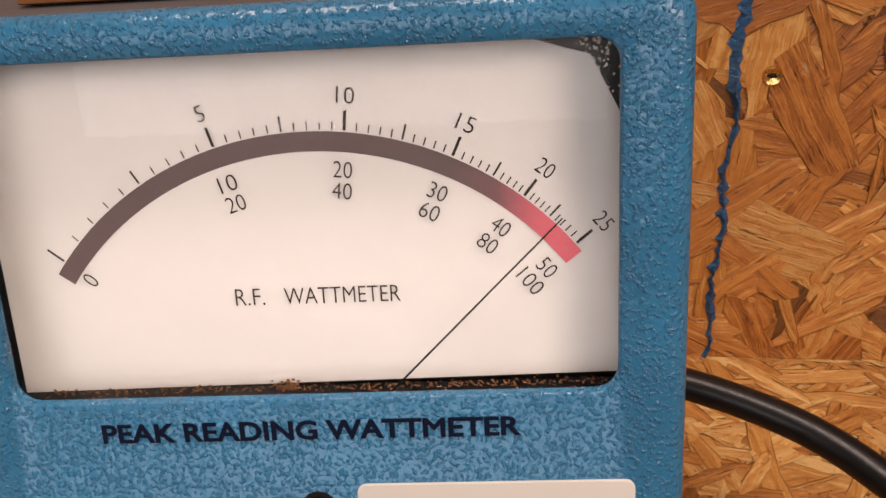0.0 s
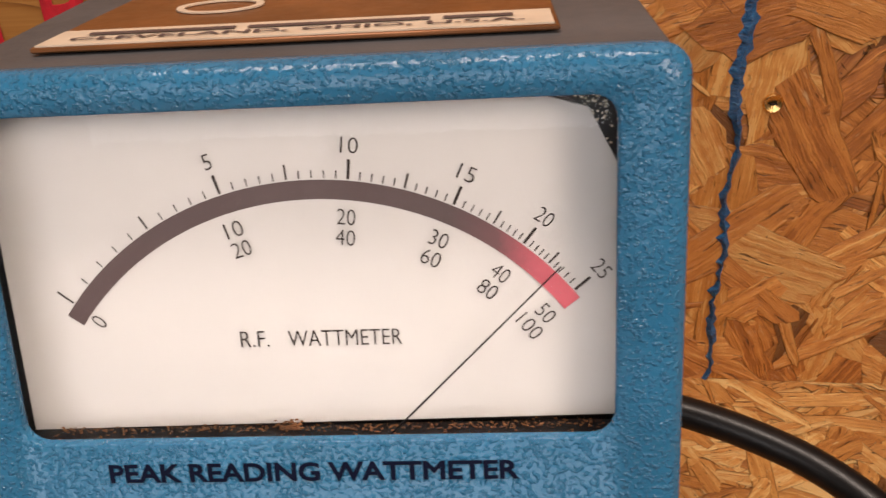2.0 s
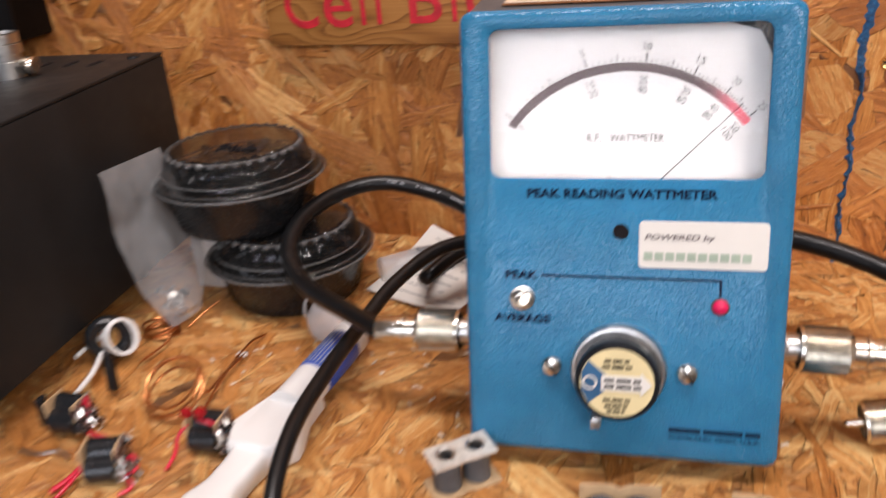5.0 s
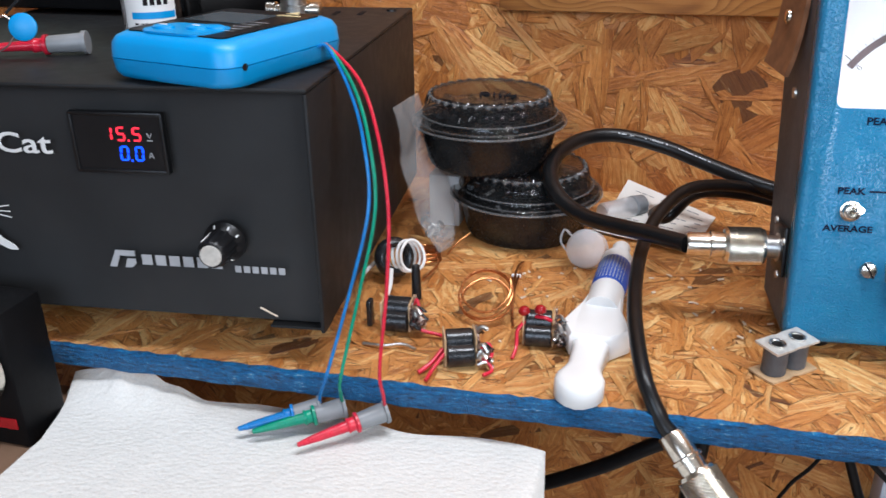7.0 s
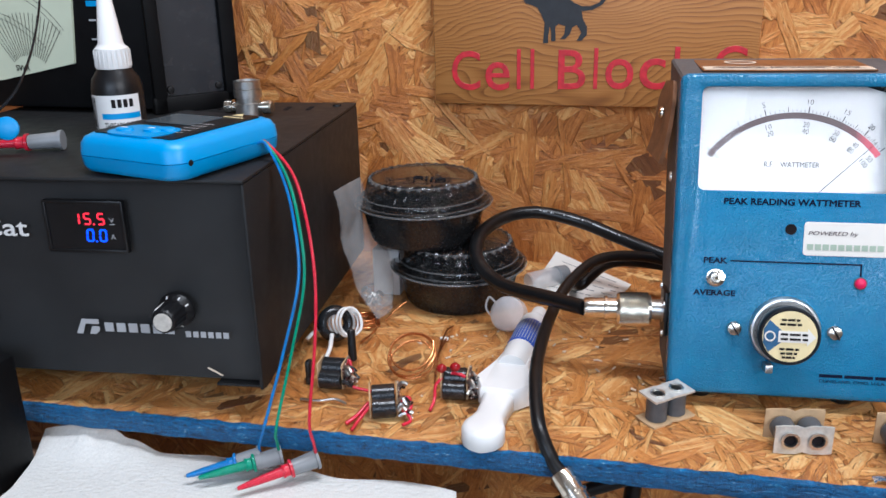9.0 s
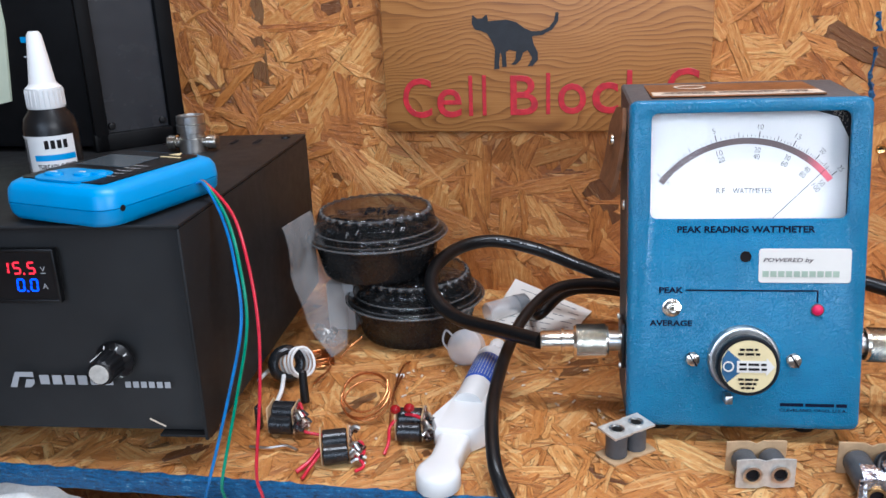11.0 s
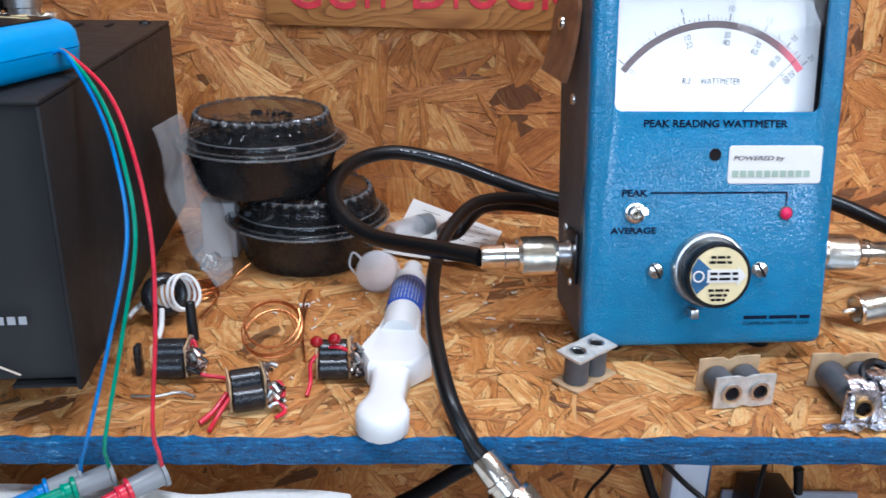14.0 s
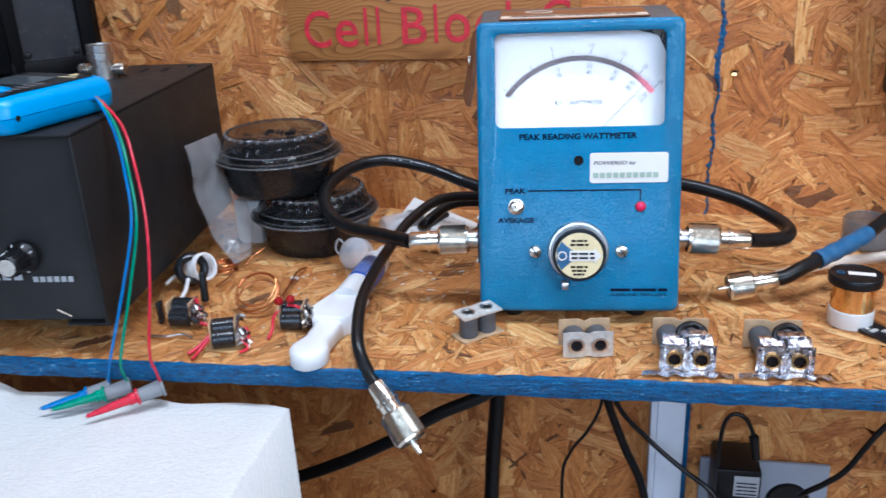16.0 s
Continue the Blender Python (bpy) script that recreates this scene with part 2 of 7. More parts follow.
def clear(name, color, rough, weight, crumple=0.3):
    """Thin clear plastic: part of the light goes straight through, the rest is gloss."""
    k = Nodes(name)
    k.color(k.ramp(k.noise(120.0, 4.0), [(0.3, color), (0.7, tuple(min(1, c * 1.15) for c in color))]))
    k.p.inputs["Roughness"].default_value = rough
    k.p.inputs["IOR"].default_value = 1.5
    see = k.n("ShaderNodeBsdfTransparent")
    mixer = k.n("ShaderNodeMixShader")
    mixer.inputs[0].default_value = weight
    out = k.t.nodes["Material Output"]
    k.l(see.outputs[0], mixer.inputs[1])
    k.l(k.p.outputs[0], mixer.inputs[2])
    k.l(mixer.outputs[0], out.inputs[0])
    if crumple:
        k.bump(k.noise(160.0, 3.0), crumple, 0.0008)
    return k.m


M = {}
M["osb_wall"] = osb("osb_wall", (radians(90), 0, 0), 1.10, (1.06, 0.90, 0.78), 0.75, 0.72, 1.05, 0.90)
M["osb_shelf"] = osb("osb_shelf", (0, 0, 0.4), 1.36, (0.95, 0.97, 1.02))
M["strand_wall"] = strand("strand_wall", 1.20, (1.16, 0.88, 0.62), 4.0, 0.42, 3.5)
M["strand_shelf"] = strand("strand_shelf", 1.34, (1.05, 0.95, 0.82), 10.0, 0.5, 6.0)
M["pine"] = pine("pine")
M["blue_enamel"] = hammered("blue_enamel", (0.013, 0.168, 0.33))
M["case_grey"] = simple("case_grey", (0.075, 0.077, 0.083), 0.55, 0, 0.2, 40, 0.3, 1500)
k = Nodes("edge_blue")
f1 = k.noise(1.0, 5.0, 0.65, vec=k.stretch(110, 110, 600))
f2 = k.noise(1.0, 4.0, 0.75, vec=k.stretch(420, 420, 800))
# palest stop flecks the paint with chips and painted-in glints
k.color(k.ramp(k.math("ADD", k.math("MULTIPLY", f1, 0.5), k.math("MULTIPLY", f2, 0.5)), [(0.38, (0.002, 0.018, 0.05)), (0.44, (0.004, 0.075, 0.20)), (0.56, (0.006, 0.145, 0.38)), (0.61, (0.03, 0.25, 0.50)), (0.65, (0.42, 0.52, 0.58))]))
k.p.inputs["Roughness"].default_value = 0.38
k.bump(k.math("ADD", f1, f2), 1.0, 0.0028)
M["edge_blue"] = k.m
M["black"] = simple("black_plastic", (0.006, 0.006, 0.0068), 0.36, 0, 0.25, 90, 0.15, spec=0.35)
M["rubber"] = simple("cable_rubber", (0.006, 0.006, 0.0065), 0.33, 0, 0.3, 130, 0.12, 700, spec=0.33)
M["psu"] = simple("psu_paint", (0.0118, 0.0122, 0.0130), 0.52, 0, 0.3, 18, 0.3, 1800, spec=0.25)
M["psu_face"] = simple("psu_face", (0.0195, 0.0203, 0.0215), 0.50, 0, 0.2, 18, 0.25, 2000, spec=0.3)
M["cabinet_black"] = simple("cabinet_black", (0.004, 0.004, 0.0045), 0.5, 0, 0.25, 60, 0.2, 1500, spec=0.12)
M["dial"] = simple("dial_card", (0.51, 0.505, 0.495), 0.6, 0, 0.02, 40)
M["ink"] = simple("black_ink", (0.012, 0.010, 0.011), 0.8, spec=0.1)
M["dark_print"] = simple("dark_print", (0.085, 0.06, 0.062), 0.55)
k = Nodes("scale_band")
at = k.n("ShaderNodeSeparateXYZ")
k.l(k.coords(), at.inputs[0])
far = k.math("ADD", k.math("MULTIPLY", k.math("SUBTRACT", at.outputs[0], 0.091), 42.0), k.math("MULTIPLY", k.noise(900.0, 3.0), 0.12), True)
k.color(k.ramp(far, [(0.0, (0.075, 0.048, 0.048)), (0.35, (0.12, 0.050, 0.055)), (0.62, (0.40, 0.075, 0.10)), (0.95, (0.60, 0.11, 0.14))]))
k.p.inputs["Roughness"].default_value = 0.55
M["band"] = k.m
M["dial_ink"] = simple("dial_ink", (0.035, 0.028, 0.026), 0.8, spec=0.1)
M["navy_ink"] = simple("navy_ink", (0.004, 0.008, 0.026), 0.8, spec=0.1)
M["chrome"] = brushed("nickel", (0.72, 0.68, 0.60), 0.22)
M["steel"] = brushed("steel", (0.58, 0.57, 0.55), 0.32)
M["brass"] = brushed("gilt_brass", (0.78, 0.50, 0.20), 0.24)
M["copper"] = brushed("copper_wire", (0.62, 0.26, 0.10), 0.3)
k = Nodes("silver_foil")
blot = k.noise(330.0, 4.0, 0.6)
# dark blots in the colour imitate contrasty reflections, with some dirt
k.color(k.ramp(blot, [(0.36, (0.10, 0.10, 0.13)), (0.46, (0.55, 0.54, 0.58)), (0.60, (0.93, 0.92, 0.92))]))
k.p.inputs["Metallic"].default_value = 1.0
k.p.inputs["Roughness"].default_value = 0.25
k.bump(k.noise(420.0, 3.0), 0.8, 0.0012)
M["foil"] = k.m
M["white"] = simple("white_plastic", (0.70, 0.70, 0.69), 0.42, 0, 0.04, 30)
M["label"] = simple("paper_label", (0.70, 0.67, 0.62), 0.55, 0, 0.03, 60)
k = Nodes("paper_towel")
dent = k.n("ShaderNodeTexVoronoi", feature="SMOOTH_F1")
dent.inputs["Scale"].default_value = 1.0
k.l(k.stretch(330, 480, 100, (0, 0, 0.5)), dent.inputs["Vector"])
quilt = k.n("ShaderNodeTexVoronoi", feature="DISTANCE_TO_EDGE")
quilt.inputs["Scale"].default_value = 38.0
k.l(k.coords(), quilt.inputs["Vector"])
fib = k.noise(900.0, 4.0)
k.color(k.ramp(fib, [(0.3, (0.56, 0.555, 0.53)), (0.7, (0.66, 0.65, 0.62))]))
k.p.inputs["Roughness"].default_value = 0.95
k.bump(k.math("ADD", k.math("MULTIPLY", dent.outputs["Distance"], 0.8), k.math("ADD", k.math("MULTIPLY", fib, 0.25), k.math("MULTIPLY", k.math("MULTIPLY", quilt.outputs["Distance"], 6.0, True), 0.15))), 0.75, 0.0009)
M["towel"] = k.m
M["sign_red"] = simple("sign_red", (0.46, 0.010, 0.020), 0.45, 0, 0.3, 140, 0.3, 600)
M["red_dip"] = simple("red_dip", (0.30, 0.008, 0.012), 0.22, 0, 0.2, 200)
M["black_paint"] = simple("black_paint", (0.012, 0.013, 0.016), 0.5, 0, 0.3, 150, 0.4, 900)
M["leather"] = simple("leather", (0.20, 0.085, 0.035), 0.6, 0, 0.3, 120, 0.5, 900)
M["plate_brown"] = simple("plate_brown", (0.22, 0.085, 0.03), 0.35, 0.3, 0.3, 50)
M["plate_cream"] = simple("plate_cream", (0.66, 0.55, 0.43), 0.4, 0, 0.1, 120)
M["red_wire"] = simple("red_wire", (0.52, 0.012, 0.035), 0.3, 0, 0.2, 200)
M["blue_wire"] = simple("blue_wire", (0.012, 0.15, 0.42), 0.3, 0, 0.2, 200)
M["green_wire"] = simple("green_wire", (0.006, 0.22, 0.13), 0.3, 0, 0.2, 200)
M["grey_clip"] = simple("grey_clip", (0.20, 0.21, 0.22), 0.4)
M["tester_blue"] = simple("tester_blue", (0.010, 0.26, 0.60), 0.38, 0, 0.06, 30, 0.15, 1800)
M["ferrite"] = simple("ferrite", (0.075, 0.08, 0.088), 0.48, 0, 0.2, 140, 0.4, 1500)
M["core"] = simple("dark_core", (0.012, 0.013, 0.015), 0.20, 0, 0.3, 140, 0.25, 1200)
k = Nodes("tarnished_solder")
blot = k.noise(480.0, 4.0, 0.6)
k.color(k.ramp(blot, [(0.36, (0.035, 0.016, 0.012)), (0.50, (0.20, 0.11, 0.085)), (0.62, (0.62, 0.56, 0.52))]))
k.p.inputs["Metallic"].default_value = 0.8
k.p.inputs["Roughness"].default_value = 0.30
k.bump(k.noise(700.0, 3.0), 1.0, 0.0014)
M["tarnish"] = k.m
M["board"] = simple("tan_board", (0.50, 0.34, 0.19), 0.6, 0, 0.15, 160)
M["tinned"] = simple("tinned_board", (0.60, 0.585, 0.54), 0.42, 0.45, 0.18, 260, 0.2, 1200)
M["blue_label"] = simple("blue_label", (0.02, 0.07, 0.36), 0.4, 0, 0.1, 80)
M["blue_tape"] = simple("blue_tape", (0.025, 0.10, 0.21), 0.4, 0, 0.2, 90, 0.5, 300)
M["grey_box"] = simple("grey_box", (0.30, 0.32, 0.37), 0.5, 0, 0.06, 20)
M["post_white"] = simple("white_post", (0.62, 0.65, 0.72), 0.5, 0, 0.08, 20)
M["card"] = simple("brown_card", (0.17, 0.10, 0.06), 0.7, 0, 0.2, 30, 0.3)
M["plaster"] = simple("room_paint", (0.26, 0.22, 0.18), 0.8, 0, 0.06, 3)
M["floor"] = simple("floor_paint", (0.34, 0.31, 0.28), 0.6, 0, 0.2, 6)
M["tub"] = simple("tub_black", (0.009, 0.009, 0.0095), 0.25, 0, 0.2, 60, spec=0.45)
# paler than the lid, so the rim's highlights sit in its colour
M["lid_rim"] = clear("lid_rim", (0.16, 0.16, 0.16), 0.05, 0.5, 0.0)
M["lid"] = clear("lid_clear", (0.012, 0.012, 0.012), 0.045, 0.45, 0.45)
M["bag"] = clear("bag_clear", (0.42, 0.43, 0.44), 0.16, 0.22, 0.5)
M["frosted"] = clear("cap_frosted", (0.62, 0.62, 0.63), 0.3, 0.36)
M["screen"] = simple("dark_screen", (0.025, 0.026, 0.030), 0.25, 0, 0.1, 12)
M["lcd"] = simple("lcd_grey", (0.07, 0.085, 0.095), 0.12, 0, 0.1, 12)
M["cream_dial"] = simple("cream_dial", (0.55, 0.60, 0.46), 0.5, 0, 0.05, 30)
M["dirt"] = simple("rust_crumbs", (0.15, 0.062, 0.022), 0.8, 0, 0.5, 400)
M["led_red"] = glow("led_red", (0.50, 0.004, 0.06), 0.35)
M["seg_red"] = glow("digits_red", (0.9, 0.02, 0.04), 1.3)
M["seg_blue"] = glow("digits_blue", (0.01, 0.07, 0.95), 1.8)
M["yellow"] = simple("yellow_label", (0.72, 0.60, 0.33), 0.45, 0, 0.06, 100)
M["green_ink"] = simple("green_ink", (0.34, 0.42, 0.33), 0.6)
M["grey_ink"] = simple("grey_ink", (0.36, 0.37, 0.39), 0.5)
pane = Nodes("pane")
pane.color((1.0, 1.0, 1.0))
pane.p.inputs["Roughness"].default_value = 0.02
pane.p.inputs["Transmission Weight"].default_value = 1.0
pane.p.inputs["IOR"].default_value = 1.15
M["pane"] = pane.m

# ---------------------------------------------------------------- mesh helpers


def part(name, bm, material, parent=None, label="", smooth=True, angle=38):
    """Links a bmesh as one mesh object under a thing or a part."""
    bmesh.ops.remove_doubles(bm, verts=bm.verts, dist=1e-7)
    bmesh.ops.recalc_face_normals(bm, faces=bm.faces)
    if smooth:
        lim = radians(angle)
        for f in bm.faces:
            f.smooth = True
        for e in bm.edges:
            e.smooth = len(e.link_faces) == 2 and e.calc_face_angle(3.0) < lim
    me = bpy.data.meshes.new(name)
    bm.to_mesh(me)
    bm.free()
    me.materials.append(M[material])
    ob = new(name, me)
    if parent is not None:
        ob.parent = parent
    if label:
        ob["label"] = label
    return ob


def thing(name, label, category, at=None, group="", kind=""):
    ob = new(name)
    ob.empty_display_size = 0.01
    if at is not None:
        ob.matrix_world = at
    return tagged(ob, label, category, group, kind)


def box(bm, c, s, m=None, bevel=0.0, seg=2):
    """A block with centre c and size s, its edges rounded."""
    r = bmesh.ops.create_cube(bm, size=1.0, matrix=Matrix.LocRotScale(c, None, s))
    vs = r["verts"]
    if bevel:
        es = list({e for v in vs for e in v.link_edges})
        out = bmesh.ops.bevel(bm, geom=es, offset=bevel, segments=seg, affect="EDGES", profile=0.5)
        vs = list({v for f in out["faces"] for v in f.verts} | {v for v in vs if v.is_valid})
    if m is not None:
        bmesh.ops.transform(bm, matrix=m, verts=vs)
    return bm


def lathe(bm, profile, seg=32, m=None):
    """Turns (radius, height) pairs round z."""
    rings = []
    for r, z in profile:
        if r < 1e-7:
            rings.append([bm.verts.new((0, 0, z))])
        else:
            rings.append([bm.verts.new((r * math.cos(2 * math.pi * k / seg), r * math.sin(2 * math.pi * k / seg), z)) for k in range(seg)])
    for a, b in zip(rings, rings[1:]):
        for k in range(seg):
            j = (k + 1) % seg
            if len(a) == 1 and len(b) == 1:
                continue
            if len(a) == 1:
                bm.faces.new((a[0], b[k], b[j]))
            elif len(b) == 1:
                bm.faces.new((a[k], a[j], b[0]))
            else:
                bm.faces.new((a[k], a[j], b[j], b[k]))
    if m is not None:
        bmesh.ops.transform(bm, matrix=m, verts=[v for r in rings for v in r])
    return bm


def aim(p, q):
    """Pose at p with z towards q."""
    d = Vector(q) - Vector(p)
    return Matrix.Translation(p) @ d.to_track_quat("Z", "Y").to_matrix().to_4x4()


def rod(bm, p, q, r0, r1=None, seg=16, cham=0.0):
    r1 = r0 if r1 is None else r1
    n = (Vector(q) - Vector(p)).length
    c = cham
    prof = [(0, 0), (r0 - c, 0), (r0, c), (r1, n - c), (r1 - c, n), (0, n)] if c else [(0, 0), (r0, 0), (r1, n), (0, n)]
    return lathe(bm, prof, seg, aim(p, q))


def spline(pts, step=10):
    """Points along a smooth curve through pts."""
    p = [Vector(v) for v in pts]
    p = [2 * p[0] - p[1]] + p + [2 * p[-1] - p[-2]]
    out = []
    for a, b, c, d in zip(p, p[1:], p[2:], p[3:]):
        for k in range(step):
            t = k / step
            out.append(0.5 * (2 * b + (c - a) * t + (2 * a - 5 * b + 4 * c - d) * t * t + (3 * b - a - 3 * c + d) * t**3))
    out.append(p[-2])
    return out


def tube(bm, pts, r, seg=12, step=10, smooth=True):
    """A round cord through pts."""
    path = spline(pts, step) if smooth else [Vector(v) for v in pts]
    up = Vector((0.13, 0.21, 0.97))
    rings = []
    for k, c in enumerate(path):
        d = (path[min(k + 1, len(path) - 1)] - path[max(k - 1, 0)]).normalized()
        u = (up - d * up.dot(d)).normalized()
        w = d.cross(u)
        up = u
        rad = r(k / (len(path) - 1)) if callable(r) else r
        rings.append([bm.verts.new(c + rad * (math.cos(2 * math.pi * j / seg) * u + math.sin(2 * math.pi * j / seg) * w)) for j in range(seg)])
    for a, b in zip(rings, rings[1:]):
        for j in range(seg):
            i = (j + 1) % seg
            bm.faces.new((a[j], a[i], b[i], b[j]))
    bm.faces.new(rings[0][::-1])
    bm.faces.new(rings[-1])
    return bm


def slab(bm, outline, depth, m=None):
    """A flat shape in x and z, with its front at y = 0 and the given depth behind it."""
    a = [bm.verts.new((x, 0, z)) for x, z in outline]
    b = [bm.verts.new((x, depth, z)) for x, z in outline]
    n = len(a)
    bm.faces.new(a)
    bm.faces.new(b[::-1])
    for k in range(n):
        bm.faces.new((a[k], b[k], b[(k + 1) % n], a[(k + 1) % n]))
    if m is not None:
        bmesh.ops.transform(bm, matrix=m, verts=a + b)
    return bm


def rounded(x0, x1, z0, z1, r, n=6):
    out = []
    for cx, cz, a0 in ((x1 - r, z1 - r, 0), (x0 + r, z1 - r, 90), (x0 + r, z0 + r, 180), (x1 - r, z0 + r, 270)):
        for k in range(n + 1):
            a = radians(a0 + 90 * k / n)
            out.append((cx + r * math.cos(a), cz + r * math.sin(a)))
    return out


def loops(bm, rows, close_first=False, close_last=False):
    """Skins closed rows of points of one length."""
    vs = [[bm.verts.new(p) for p in row] for row in rows]
    n = len(vs[0])
    for a, b in zip(vs, vs[1:]):
        for k in range(n):
            j = (k + 1) % n
            bm.faces.new((a[k], a[j], b[j], b[k]))
    if close_first:
        bm.faces.new(vs[0][::-1])
    if close_last:
        bm.faces.new(vs[-1])
    return bm


def lettering(bm, text, x0, x1, z0, z1, m=None, bold=0.0, slant=0.0, depth=0.0002, y=0.0):
    """Letters of the built-in font, fitted into a box in x and z, raised towards -y."""
    cu = bpy.data.curves.new("letters", "FONT")
    cu.body, cu.size, cu.shear, cu.resolution_u = text, 1.0, slant, 4
    cu.bevel_depth, cu.bevel_resolution, cu.offset = max(0.0, bold * 0.7), 1, min(0.0, bold)
    ob = bpy.data.objects.new("letters", cu)
    scene.collection.objects.link(ob)
    dg = bpy.context.evaluated_depsgraph_get()
    me = bpy.data.meshes.new_from_object(ob.evaluated_get(dg))
    co = [v.co.copy() for v in me.vertices]
    lo = [min(c[i] for c in co) for i in (0, 1)]
    hi = [max(c[i] for c in co) for i in (0, 1)]
    vs = [bm.verts.new((x0 + (c.x - lo[0]) / (hi[0] - lo[0]) * (x1 - x0), y - depth - c.z * (z1 - z0) * 0.5, z0 + (c.y - lo[1]) / (hi[1] - lo[1]) * (z1 - z0))) for c in co]
    for p in me.polygons:
        bm.faces.new([vs[i] for i in p.vertices])
    bpy.data.objects.remove(ob)
    bpy.data.curves.remove(cu)
    bpy.data.meshes.remove(me)
    if m is not None:
        bmesh.ops.transform(bm, matrix=m, verts=vs)
    return bm


def bars(bm, x0, x1, z0, z1, widths, gap=0.25, m=None, depth=0.0002, y=0.0):
    """Plain bars in a row, of the given relative widths, in place of lettering that is not spelt out."""
    total = sum(widths) + gap * (len(widths) - 1)
    x = x0
    for w in widths:
        dx = (x1 - x0) * w / total
        vs = [bm.verts.new(p) for p in ((x, y - depth, z0), (x + dx, y - depth, z0), (x + dx, y - depth, z1), (x, y - depth, z1))]
        bm.faces.new(vs)
        if m is not None:
            bmesh.ops.transform(bm, matrix=m, verts=vs)
        x += (x1 - x0) * (w + gap) / total
    return bm


def B():
    return bmesh.new()

# ---------------------------------------------------------------- the room
wall = tagged(part("wall_back", box(B(), (0.0, 0.275, 0.25), (3.2, 0.08, 2.4)), "osb_wall"), "orange-brown oriented strand board wall, unpainted", "wall", kind="structure")
WY = 0.235
for nm, c, s in (("wall_left", (-1.63, -0.98, 0.25), (0.06, 2.43, 2.4)), ("wall_right", (1.63, -0.98, 0.25), (0.06, 2.43, 2.4))):
    tagged(part(nm, box(B(), c, s), "plaster"), "plain painted side wall of the workshop", "wall", kind="structure")
# unseen wall; its opening is assumed, to hold the added front fill
front = B()
for c, s in (((0, -2.23, -0.34), (3.2, 0.06, 1.22)), ((0, -2.23, 1.34), (3.2, 0.06, 0.22)), ((-1.25, -2.23, 0.75), (0.7, 0.06, 0.96)), ((1.15, -2.23, 0.75), (0.9, 0.06, 0.96))):
    box(front, c, s)
tagged(part("wall_front", front, "plaster"), "plain painted wall out of view, with an opening for the added fill", "wall", kind="structure")
# unseen floor, its tone raised to bounce light under the shelf
tagged(part("floor", box(B(), (0, -0.98, -0.98), (3.4, 2.6, 0.06)), "floor"), "plain workshop floor out of view, pale enough to bounce light", "floor", kind="structure")
tagged(part("ceiling", box(B(), (0, -0.98, 1.48), (3.4, 2.6, 0.06)), "plaster"), "plain painted workshop ceiling", "ceiling", kind="structure")

# shelf of strand board; its sawn front edge is painted blue and runs slightly askew


def edge_y(x):
    return -0.0705 + 0.030 * x


TH = 0.0118
bm = B()
top = [(-1.2, edge_y(-1.2)), (1.2, edge_y(1.2)), (1.2, WY - 0.001), (-1.2, WY - 0.001)]
a = [bm.verts.new((x, y, -0.0013)) for x, y in top]
b = [bm.verts.new((x, y, -TH)) for x, y in top]
bm.faces.new(a)
bm.faces.new(b[::-1])
for k in range(4):
    bm.faces.new((a[k], b[k], b[(k + 1) % 4], a[(k + 1) % 4]))
shelf = tagged(part("shelf", bm, "osb_shelf", smooth=False), "strand board shelf with a blue painted front edge", "shelf", kind="structure")
bm = B()
rng = random.Random(4)
N = 420
rows = []
for k in range(N + 1):
    x = -1.15 + 2.3 * k / N
    y = edge_y(x)
    j = lambda s: rng.uniform(-s, s)
    rows.append([bm.verts.new(p) for p in ((x, y + 0.0012 + abs(j(0.0022)), 0.00035), (x, y - 0.0008 + j(0.0003), 0.0002), (x, y - 0.0016 + j(0.0005), -0.004 + j(0.0008)), (x, y - 0.0014 + j(0.0005), -0.009 + j(0.0008)), (x, y - 0.001 + j(0.0004), -TH + j(0.0006)), (x, y + 0.001, -TH - 0.0004))])
for p, q in zip(rows, rows[1:]):
    for i in range(5):
        bm.faces.new((p[i], q[i], q[i + 1], p[i + 1]))
part("painted_edge", bm, "edge_blue", shelf, "chipped blue paint")


